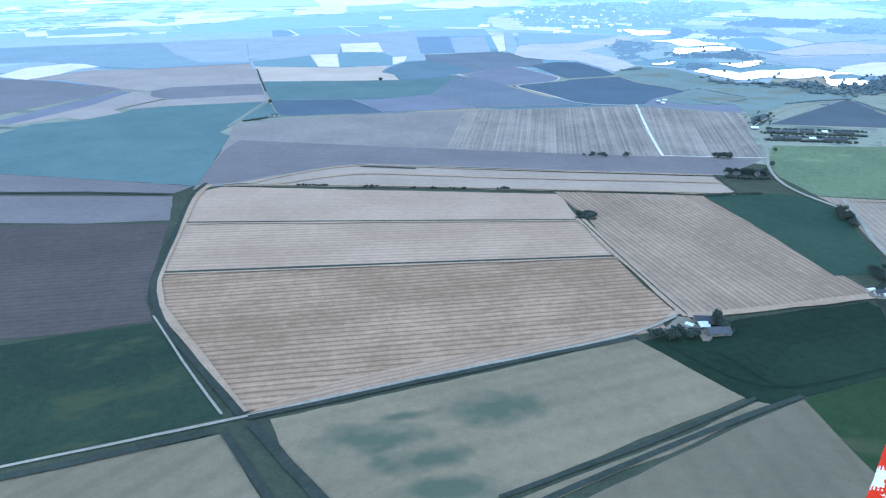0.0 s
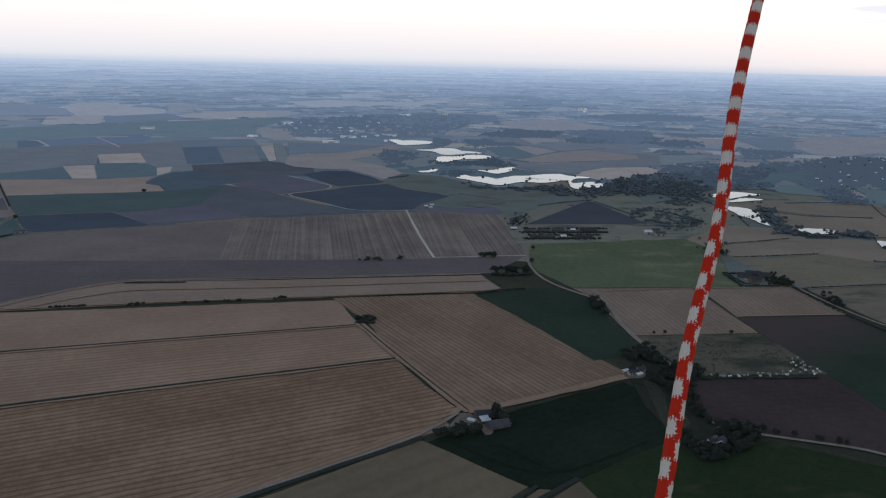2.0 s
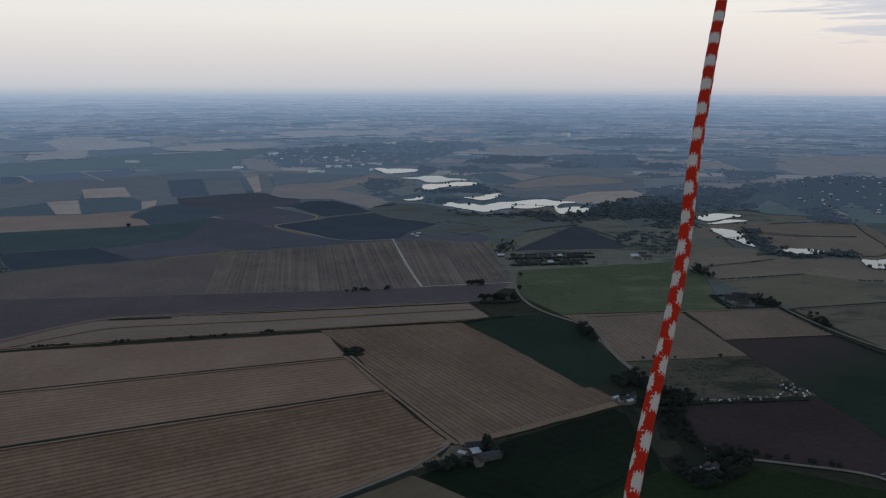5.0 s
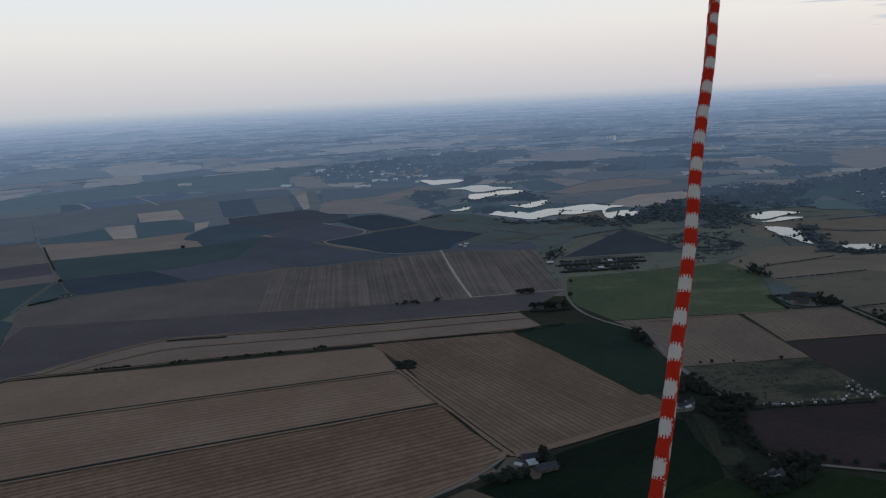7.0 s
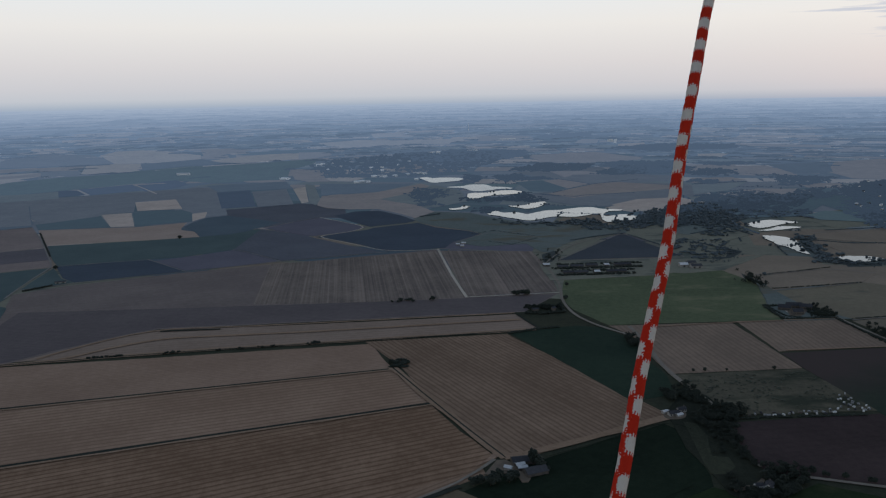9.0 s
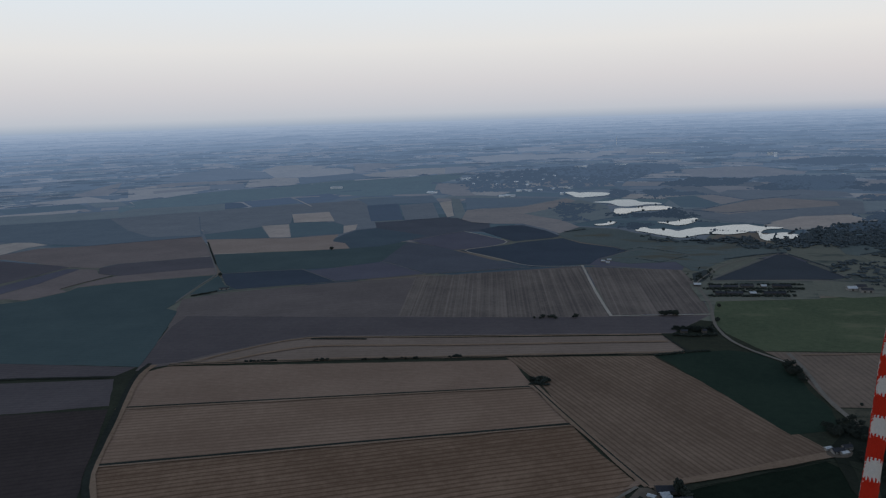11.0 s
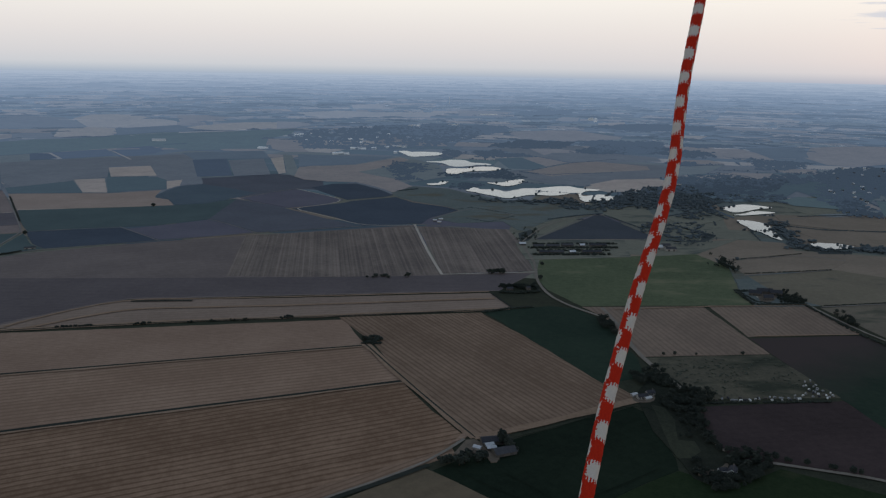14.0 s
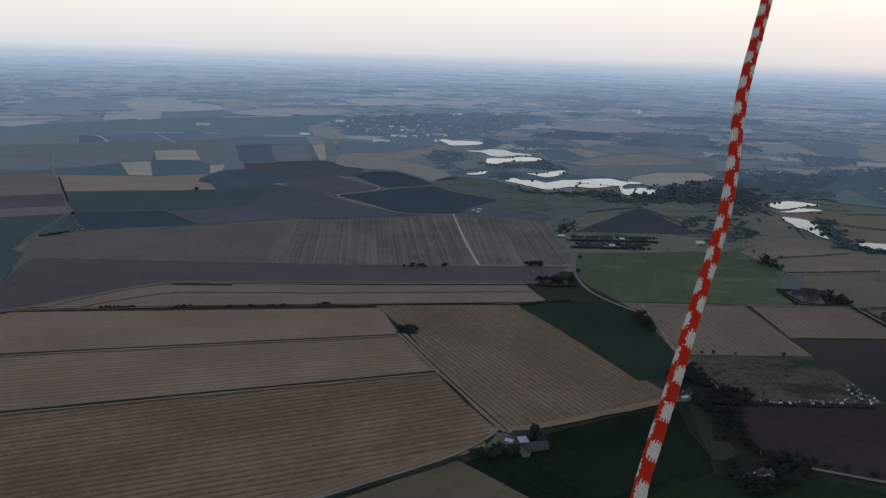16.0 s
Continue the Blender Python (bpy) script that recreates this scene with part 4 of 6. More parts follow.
far_field(2, "far tan field", [(690, 4951), (757, 5158), (864, 5128), (783, 4723), (648, 4711)])
far_field(6, "far tan field", [(888, 4620), (1068, 4724), (1017, 4457), (838, 4317)])
far_field(8, "far green paddock", [(804, 1853), (881, 1917), (958, 1887), (912, 1736), (810, 1782)])
far_field(8, "far green paddock", [(1052, 1873), (1102, 1850), (1050, 1746), (1169, 1738), (1231, 1743), (1172, 1656), (989, 1644), (956, 1664)])
field(MEADOW_DULL, "green paddock between hedges", [(451, 1705), (501, 1764), (540, 1724), (483, 1586), (445, 1633)], 0, 0.15)
field(ROUGH_HAZED, "olive paddock beside a lake", [(836, 1874), (931, 1938), (944, 1864), (925, 1706), (796, 1675), (783, 1751)], 0, 0.15)
field(MEADOW_DULL, "dull green field beside a lake", [(968, 1636), (1124, 1646), (1011, 1428), (921, 1423), (924, 1463), (943, 1523)], 0, 0.15)
field(STUBBLE_HAZED, "small beige field among trees", [(952, 1892), (1014, 1897), (942, 1746), (899, 1743)], 0, 0.15)
field_edge([(953, 1635), (911, 1485), (883, 1400), (852, 1343)], 3)
field_edge([(717, 1614), (806, 1640), (941, 1649)], 3)
field(STUBBLE_HAZED, "grey-tan field behind ponds", [(715, 1663), (813, 1655), (920, 1633), (951, 1649), (912, 1546), (876, 1405), (847, 1343), (812, 1308), (780, 1316), (741, 1363), (694, 1402), (686, 1479), (693, 1566)], 8, 0.15)
ditch([(692, 1559), (749, 1518), (807, 1491), (875, 1501)], 3, "dark hedge bank between fields")
ditch([(951, 1649), (912, 1546), (876, 1405), (847, 1343), (809, 1303), (777, 1311)], 3, "dark hedge bank between fields")
far_field(1, "far dark blue-green field", [(1213, 3185), (1485, 3237), (1311, 2802), (1180, 2833)])
far_field(3, "far pale strip field", [(1114, 3787), (1272, 3790), (1160, 3584), (1067, 3622)])
far_field(2, "far brown strip field", [(1479, 4520), (1970, 4232), (1871, 4062), (1544, 4244)])
far_field(2, "far brown stubble field", [(908, 3149), (1195, 3137), (1170, 2778), (973, 2835), (867, 2970)])
far_field(2, "far brown stubble field", [(827, 2363), (1005, 2376), (1015, 2289), (888, 2190), (835, 2288)])
far_field(0, "far olive field", [(725, 2513), (925, 2575), (786, 2344), (663, 2276)])
far_field(1, "far dark green field", [(-1559, 3642), (-1358, 3923), (-1183, 3669), (-1404, 3298)])
far_field(2, "far tan stubble field", [(780, 2713), (921, 2720), (942, 2624), (738, 2561)])
far_water((1121, 2419), 13)
far_water((281, 5300), 63)
far_water((350, 4495), 21)
far_water((596, 5236), 29)
far_water((-163, 4165), 23)
far_water((48, 4244), 21)
far_water((1083, 4675), 16)
far_water((1753, 5769), 16)
far_water((467, 4658), 18)
far_water((-993, 6178), 79)
far_water((-181, 2993), 26)
far_water((3537, 6984), 33)
far_water((1819, 5810), 37)
far_water((1613, 5671), 36)
wheel_track([(58, 590), (61, 575), (67, 564)], 0.8)
wheel_track([(48, 533), (71, 512), (85, 489), (104, 498)], 0.8)
wheel_track([(12, 535), (34, 515), (73, 482), (111, 502), (168, 544)], 0.8)
wheel_track([(63, 593), (114, 621), (180, 667), (195, 645)], 0.8)
field(MEADOW_DULL, "rough green paddock beside a farmstead", [(459, 1226), (458, 1141), (464, 1051), (500, 985), (410, 978), (419, 1060)], 0, 0.15)
field(ROUGH_HAZED, "rough grass round long sheds", [(124, 1335), (221, 1367), (327, 1381), (308, 1245), (200, 1225), (130, 1215)], 0, 0.15)
field(STUBBLE_SOFT, "worn pale corner of a stubble field", [(4, 630), (19, 611), (26, 598), (14, 586), (2, 576), (11, 587), (17, 598), (13, 611)], 0, 0.15)
verge([(27, 592), (64, 606), (110, 632), (186, 674)], 9)
field(SHADE_GRASS, "grass painted darker for the shade among trees", [(182, 681), (216, 746), (232, 724), (244, 674), (228, 638), (227, 589), (230, 571), (248, 557), (265, 556), (238, 536), (205, 517), (191, 531), (186, 575), (180, 608)], 0, 0.15)
field(ROUGH_GRASS, "small worn paddock beside trees", [(192, 662), (203, 657), (205, 631), (197, 593), (210, 591), (210, 574), (199, 562), (187, 562), (187, 581), (189, 611)], 0, 0.15)
track([(224, 598), (226, 585), (230, 574)], 3, "pale lane bend beside trees")
track([(261, 556), (290, 547), (323, 538), (347, 528), (357, 507), (362, 483)], 4, "pale country road past a ploughed field")
field(ROUGH_GRASS, "rough grass wedge beside a road", [(349, 527), (374, 537), (419, 556), (428, 515), (370, 483), (358, 507)], 0, 0.15)
field_edge([(468, 1238), (539, 1258), (607, 1287), (661, 1241)], 2.2)
field_edge([(454, 1137), (534, 1154), (612, 1183)], 2.2)
field_edge([(497, 979), (587, 998), (695, 1017)], 2.2)
field_edge([(349, 529), (375, 538), (421, 558)], 2.5, "pale verge of a side lane")
track([(483, 996), (500, 878), (526, 812), (545, 769), (568, 711)], 3.5, "narrow country lane")
field(MEADOW_DULL, "green paddock between hedges", [(457, 1754), (569, 1812), (577, 1708), (475, 1628)], 0, 0.15)
field(ROUGH_HAZED, "olive paddock between hedges", [(465, 1614), (572, 1692), (586, 1601), (474, 1499)], 0, 0.15)
field(MEADOW_DULL, "green paddock between hedges", [(633, 1817), (749, 1879), (736, 1774), (623, 1688)], 0, 0.15)
field(CROP_MID, "dark green paddock between hedges", [(497, 1914), (629, 1869), (597, 1814), (479, 1788)], 0, 0.15)

# woods, hedges, strips and roofs of the far country
far_plots = [q for q in PLOTS if max(math.hypot(*p) for p in q) > 2500]


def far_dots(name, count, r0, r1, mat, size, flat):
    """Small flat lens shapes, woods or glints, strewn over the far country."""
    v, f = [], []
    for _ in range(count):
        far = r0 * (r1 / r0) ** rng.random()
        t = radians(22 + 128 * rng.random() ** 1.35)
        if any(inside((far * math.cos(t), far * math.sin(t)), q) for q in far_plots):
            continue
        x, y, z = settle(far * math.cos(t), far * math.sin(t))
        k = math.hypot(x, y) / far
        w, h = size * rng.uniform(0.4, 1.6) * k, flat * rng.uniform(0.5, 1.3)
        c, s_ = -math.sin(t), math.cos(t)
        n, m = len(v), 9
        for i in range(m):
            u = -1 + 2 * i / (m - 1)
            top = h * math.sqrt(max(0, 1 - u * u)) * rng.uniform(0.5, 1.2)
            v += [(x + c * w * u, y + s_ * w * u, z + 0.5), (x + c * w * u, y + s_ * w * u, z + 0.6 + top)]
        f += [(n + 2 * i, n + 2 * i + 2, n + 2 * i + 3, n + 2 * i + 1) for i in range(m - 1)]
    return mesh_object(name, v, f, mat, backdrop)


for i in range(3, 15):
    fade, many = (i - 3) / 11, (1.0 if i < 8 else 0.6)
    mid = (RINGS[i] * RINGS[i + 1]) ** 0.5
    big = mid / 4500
    # haze glows in these materials too, a little weaker in the dark woods
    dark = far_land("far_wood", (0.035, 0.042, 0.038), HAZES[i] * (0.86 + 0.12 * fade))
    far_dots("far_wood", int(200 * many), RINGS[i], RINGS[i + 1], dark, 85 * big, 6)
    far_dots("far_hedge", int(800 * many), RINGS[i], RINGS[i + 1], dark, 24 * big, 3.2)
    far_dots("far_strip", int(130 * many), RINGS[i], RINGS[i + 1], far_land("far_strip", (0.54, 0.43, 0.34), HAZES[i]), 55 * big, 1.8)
    # the brightest strips are dimmed with distance, haze put into the base colour
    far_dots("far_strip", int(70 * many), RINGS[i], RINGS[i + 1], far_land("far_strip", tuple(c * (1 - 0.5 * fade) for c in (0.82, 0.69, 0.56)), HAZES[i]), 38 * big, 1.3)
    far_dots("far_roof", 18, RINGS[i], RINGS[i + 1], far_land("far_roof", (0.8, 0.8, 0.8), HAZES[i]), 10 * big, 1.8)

# ---- plants ----
def leaf_material(name, light, dark):
    m, tree, b = material(name, 0.85)
    info = tree.nodes.new("ShaderNodeObjectInfo").outputs["Random"]
    isl = tree.nodes.new("ShaderNodeNewGeometry").outputs["Random Per Island"]
    n = noise_node(tree, tree.nodes.new("ShaderNodeTexCoord").outputs["Object"], 1.4, 4, 0.7)
    f = math_node(tree, "ADD", math_node(tree, "MULTIPLY", n, 0.5), math_node(tree, "MULTIPLY", math_node(tree, "ADD", info, isl), 0.25))
    c = ramp(tree, [(0.2, dark), (0.8, light)])
    tree.links.new(f, c.inputs[0])
    tree.links.new(c.outputs[0], b.inputs["Base Color"])
    bump = tree.nodes.new("ShaderNodeBump")
    bump.inputs["Strength"].default_value, bump.inputs["Distance"].default_value = 0.9, 0.4
    tree.links.new(noise_node(tree, tree.nodes.new("ShaderNodeTexCoord").outputs["Object"], 2.5, 3, 0.7), bump.inputs["Height"])
    tree.links.new(bump.outputs[0], b.inputs["Normal"])
    return m


# far leaves glow with painted haze, a tenth less than the fields
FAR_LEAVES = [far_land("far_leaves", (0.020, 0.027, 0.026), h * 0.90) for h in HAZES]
# leaves from 1450 m on: haze painted in as a lighter, bluer base
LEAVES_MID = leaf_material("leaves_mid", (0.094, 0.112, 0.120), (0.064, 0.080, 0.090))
TUSSOCK = leaf_material("tussock", (0.085, 0.092, 0.066), (0.040, 0.050, 0.040))
LEAVES = leaf_material("leaves", (0.036, 0.043, 0.033), (0.018, 0.023, 0.019))
BARK = soil("bark", (0.12, 0.09, 0.065), (0.05, 0.038, 0.03))
ICO = bmesh.new()
bmesh.ops.create_icosphere(ICO, subdivisions=1, radius=1.0)
ICO_V = np.array([v.co[:] for v in ICO.verts])
ICO_F = np.array([[v.index for v in f.verts] for f in ICO.faces])
ICO.free()


def clumps(name, spots, mat, seed, parent=None):
    """One mesh of leaf clumps: spots are (x, y, z, across, high)."""
    r = np.random.RandomState(seed)
    spots = np.array(spots, float)
    n = len(spots)
    ang = r.uniform(0, 6.283, n)
    v = np.repeat(ICO_V[None], n, 0) * r.uniform(0.62, 1.25, (n, len(ICO_V), 1))
    c, s_ = np.cos(ang)[:, None], np.sin(ang)[:, None]
    x, y = v[..., 0] * c - v[..., 1] * s_, v[..., 0] * s_ + v[..., 1] * c
    v = np.stack([x * spots[:, None, 3], y * spots[:, None, 3], v[..., 2] * spots[:, None, 4]], -1) + spots[:, None, :3]
    f = ICO_F[None] + (np.arange(n) * len(ICO_V))[:, None, None]
    return mesh_object(name, v.reshape(-1, 3).tolist(), f.reshape(-1, 3).tolist(), mat, parent)


def crown_spots(r, x, y, h, w, n):
    """Leaf clumps of one crown that stands at x, y."""
    out = []
    mid, half = h * 0.6, h * 0.4
    for _ in range(n):
        a, u = r.uniform(0, 6.283), r.uniform(-1, 1)
        k = r.uniform(0.35, 0.95)
        ring = math.sqrt(1 - u * u)
        size = r.uniform(0.10, 0.20) * w
        out.append((x + math.cos(a) * ring * w / 2 * k, y + math.sin(a) * ring * w / 2 * k, mid + u * half * k, size, size * r.uniform(0.7, 1.0)))
    return out


def trunk_mesh():
    bm = bmesh.new()
    bmesh.ops.create_cone(bm, segments=7, radius1=0.035, radius2=0.015, depth=0.5, matrix=Matrix.Translation((0, 0, 0.25)))
    for k in range(4):
        a = k * 1.6 + 0.3
        limb = Matrix.Translation((0.05 * math.cos(a), 0.05 * math.sin(a), 0.5)) @ Matrix.Rotation(a, 4, "Z") @ Matrix.Rotation(0.6, 4, "Y")
        bmesh.ops.create_cone(bm, segments=5, radius1=0.013, radius2=0.005, depth=0.34, matrix=limb)
    me = bpy.data.meshes.new("trunk")
    bm.to_mesh(me)
    bm.free()
    me.materials.append(BARK)
    return me


TRUNK = trunk_mesh()
CROWNS = []
for k in range(6):
    rr_ = random.Random(40 + k)
    ob = clumps("crown", crown_spots(rr_, 0, 0, 1.0, 1.0, 64), LEAVES, 50 + k)
    CROWNS.append(ob.data)
    bpy.data.objects.remove(ob)


def tree(x, y, h, w, label="dark green broadleaf tree standing in farmland"):
    base = new("tree", None)
    base.matrix_world = pose(x, y, 0.3, 0, 0, rng.uniform(0, 360))
    t = new("trunk", TRUNK)
    c = new("crown", rng.choice(CROWNS))
    for o in (t, c):
        o.parent = base
        o.scale = (w, w, h)
    return tagged(base, label, "tree", "farmland trees")


def along(pts, step):
    out = []
    for a, b in zip(pts, pts[1:]):
        a, b = Vector(a), Vector(b)
        n = max(1, int((b - a).length / step))
        out += [a.lerp(b, (i + 0.5) / n) for i in range(n)]
    return out


def tree_row(pts, n, low, high, jitter):
    total = sum((Vector(b) - Vector(a)).length for a, b in zip(pts, pts[1:]))
    for p in along(pts, max(0.5, total / n)):
        h = rng.uniform(low, high)
        bushy = 1.0 if high > 5.5 else 1.35
        tree(p.x + rng.uniform(-1, 1) * jitter, p.y + rng.uniform(-1, 1) * jitter, h / bushy ** 0.6, h * bushy * rng.uniform(0.8, 1.2), "dark bushy tree in a row beside fields")


def hedge(pts, high, wide, fill=1.0, label="dark overgrown field hedge"):
    spots = []
    for p in along(pts, wide * 0.32):
        if rng.random() < fill:
            for _ in range(2):
                size = wide * rng.uniform(0.22, 0.42)
                spots.append((p.x + rng.uniform(-0.3, 0.3) * wide, p.y + rng.uniform(-0.3, 0.3) * wide, high * rng.uniform(0.3, 0.7), size, high * rng.uniform(0.3, 0.55)))
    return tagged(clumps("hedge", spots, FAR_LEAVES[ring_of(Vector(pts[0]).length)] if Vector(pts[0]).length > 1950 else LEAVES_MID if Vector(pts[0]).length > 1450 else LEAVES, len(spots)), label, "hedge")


floors = [0]


def wood(pts, n, h, label):
    xs, ys = [p[0] for p in pts], [p[1] for p in pts]
    mid = Vector((sum(xs) / len(xs), sum(ys) / len(ys)))
    far = mid.length
    area = abs(sum(a[0] * b[1] - b[0] * a[1] for a, b in zip(pts, pts[1:] + pts[:1]))) / 2
    if far > 1500:
        n = int(min(1200, max(n, area / 190)))
    if far <= 1250:
        n = int(n * 1.25)
    elif far < 1900:
        floors[0] += 1
        # a dark sheet stands in for the shade under these trees
        tagged(slab("field", pts, WOOD_SHADE, 0, 0.06 + 0.001 * floors[0], 0.06 + 0.001 * floors[0]), "ground painted dark for the shade beneath trees", "undergrowth", kind="structure")
    spots, tries = [], 0
    while n and tries < 40000:
        tries += 1
        p = (rng.uniform(min(xs), max(xs)), rng.uniform(min(ys), max(ys)))
        if inside(p, pts) and not any(inside(p, q) for q in SHORES):
            if far > 1900 and any(abs(math.atan2(p[0], p[1]) - math.atan2(c.x, c.y)) * far < half * 1.1 and -170 < math.hypot(*p) - c.length < half for c, half in PONDS):
                continue
            if far > 1250:
                p = (p[0] + rng.gauss(0, 9), p[1] + rng.gauss(0, 9))
            high = h * rng.uniform(0.6, 1.15)
            if far > 1500:
                x, y, z = settle(*p)
                for _ in range(3):
                    spots.append((x + rng.uniform(-6, 6), y + rng.uniform(-6, 6), z + high * rng.uniform(0.25, 0.6), rng.uniform(2.2, 5.0) * max(1.0, far / 1900), high * rng.uniform(0.25, 0.42)))
            else:
                spots += [(a, b, c, d * 0.6, e * 0.6) for a, b, c, d, e in crown_spots(rng, *p, high, high * rng.uniform(0.8, 1.3), 56 if far < 1250 else 20)]
            n -= 1
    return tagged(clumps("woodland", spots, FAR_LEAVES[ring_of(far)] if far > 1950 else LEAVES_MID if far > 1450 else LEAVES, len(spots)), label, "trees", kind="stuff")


# ---- buildings ----
def plain(name, light, dark, rough=0.8, size=0.4, lines=0.0):
    m, tree, b = material(name, rough)
    co = tree.nodes.new("ShaderNodeTexCoord").outputs["Object"]
    f = math_node(tree, "ADD", math_node(tree, "MULTIPLY", noise_node(tree, co, size, 5, 0.7), 0.7), math_node(tree, "MULTIPLY", noise_node(tree, co, size * 9, 3), 0.3))
    c = ramp(tree, [(0.3, dark), (0.7, light)])
    tree.links.new(f, c.inputs[0])
    tree.links.new(c.outputs[0], b.inputs["Base Color"])
    if lines:
        w = tree.nodes.new("ShaderNodeTexWave")
        w.inputs["Scale"].default_value = lines
        tree.links.new(co, w.inputs["Vector"])
        bump = tree.nodes.new("ShaderNodeBump")
        bump.inputs["Distance"].default_value = 0.05
        tree.links.new(w.outputs["Fac"], bump.inputs["Height"])
        tree.links.new(bump.outputs[0], b.inputs["Normal"])
    return m


ROOF_SLATE = plain("roof_slate", (0.060, 0.061, 0.070), (0.032, 0.033, 0.040), 0.9, 0.5, 1.5)
ROOF_GREY = plain("roof_grey", (0.085, 0.085, 0.092), (0.05, 0.05, 0.056), 0.9, 0.4, 1.5)
ROOF_WHITE = plain("roof_white", (0.66, 0.66, 0.67), (0.46, 0.46, 0.47), 0.5, 0.4, 1.5)
ROOF_BRIGHT = plain("roof_bright", (0.88, 0.88, 0.88), (0.78, 0.78, 0.78), 0.5)
CARAVAN = plain("caravan_skin", (0.33, 0.33, 0.33), (0.22, 0.22, 0.22), 0.4)
WALL_DARK = plain("wall_dark", (0.14, 0.12, 0.10), (0.07, 0.06, 0.055))
WALL_PALE = plain("wall_pale", (0.36, 0.34, 0.31), (0.24, 0.22, 0.20))
WALL_WHITE = plain("wall_white", (0.78, 0.77, 0.75), (0.62, 0.61, 0.59))
GLASS = plain("window_glass", (0.05, 0.055, 0.06), (0.03, 0.032, 0.036), 0.15)
DOOR = plain("door_paint", (0.10, 0.09, 0.08), (0.05, 0.045, 0.04))
GRAVEL = plain("gravel", (0.20, 0.155, 0.118), (0.10, 0.08, 0.06), 0.95, 0.15)


def box(bm, x0, x1, y0, y1, z0, z1):
    m = Matrix.Translation(((x0 + x1) / 2, (y0 + y1) / 2, (z0 + z1) / 2)) @ Matrix.Diagonal((x1 - x0, y1 - y0, z1 - z0, 1))
    bmesh.ops.create_cube(bm, size=1.0, matrix=m)


def part(name, bm, mat, parent, label=""):
    me = bpy.data.meshes.new(name)
    bm.to_mesh(me)
    bm.free()
    me.materials.append(mat)
    ob = new(name, me)
    ob.parent = parent
    return tagged(ob, label) if label else ob


def gabled(length, depth, high, rise, roof, wall, base, over=0.5):
    """Walls with gable ends, and two roof slopes with thickness; x along the ridge."""
    bm = bmesh.new()
    lx, ly = length / 2, depth / 2
    v = [bm.verts.new(p) for p in ((-lx, -ly, 0), (lx, -ly, 0), (lx, ly, 0), (-lx, ly, 0), (-lx, -ly, high), (lx, -ly, high), (lx, ly, high), (-lx, ly, high), (-lx, 0, high + rise), (lx, 0, high + rise))]
    for f in ((0, 1, 5, 4), (2, 3, 7, 6), (1, 2, 6, 9, 5), (3, 0, 4, 8, 7), (4, 5, 9, 8), (6, 7, 8, 9)):
        bm.faces.new([v[i] for i in f])
    part("wall", bm, wall, base)
    for side in (-1, 1):
        bm = bmesh.new()
        low = high - rise * over / ly + 0.06
        pts = [(-lx - over, side * (ly + over), low), (lx + over, side * (ly + over), low), (lx + over, 0, high + rise + 0.06), (-lx - over, 0, high + rise + 0.06)]
        a = [bm.verts.new(p) for p in pts]
        b = [bm.verts.new((p[0], p[1], p[2] + 0.22)) for p in pts]
        bm.faces.new(a)
        bm.faces.new(b)
        for k in range(4):
            bm.faces.new((a[k], a[(k + 1) % 4], b[(k + 1) % 4], b[k]))
        bmesh.ops.recalc_face_normals(bm, faces=bm.faces)
        part("roof", bm, roof, base)


def shed(kind, p1, p2, depth, high, rise, roof, wall, label):
    a, b = Vector(p1), Vector(p2)
    d = b - a
    out = Vector((-d.y, d.x)).normalized() * depth / 2
    if out.y < 0:
        out = -out
    mid = (a + b) / 2 + out
    base = new(kind, None)
    x, y, z = settle(mid.x, mid.y)
    shrink = math.hypot(x, y) / mid.length
    base.matrix_world = pose(x, y, z + 0.6, 0, 0, math.degrees(math.atan2(d.y, d.x))) @ Matrix.Scale(shrink, 4)
    gabled(d.length, depth, high, rise, roof, wall, base)
    for k in range(max(1, int(d.length / 8))):
        x = -d.length / 2 + (k + 0.5) * d.length / max(1, int(d.length / 8))
        for side in (-1, 1) if kind in ("barn", "shed") and depth < 14.5 and d.length > 9 else ():
            bm = bmesh.new()
            y0 = side * (depth / 2 + 0.04)
            box(bm, x - 1.6, x + 1.6, min(y0, y0 - side * 0.1), max(y0, y0 - side * 0.1), 0, high * 0.75)
            part("door", bm, DOOR, base)
    return tagged(base, label, kind.replace("_", " "), "farm buildings")


def mast(at, high, label):
    base = new("mast", None)
    x, y, z = settle(*at)
    base.matrix_world = pose(x, y, z) @ Matrix.Scale(math.hypot(x, y) / math.hypot(*at), 4)
    bm = bmesh.new()
    bmesh.ops.create_cone(bm, cap_ends=True, segments=10, radius1=2.2, radius2=1.3, depth=high, matrix=Matrix.Translation((0, 0, high / 2)))
    part("pole", bm, WALL_WHITE, base)
    bm = bmesh.new()
    box(bm, -2.6, 2.6, -2.6, 2.6, high, high + 3)
    part("cap", bm, WALL_WHITE, base)
    return tagged(base, label, "mast")


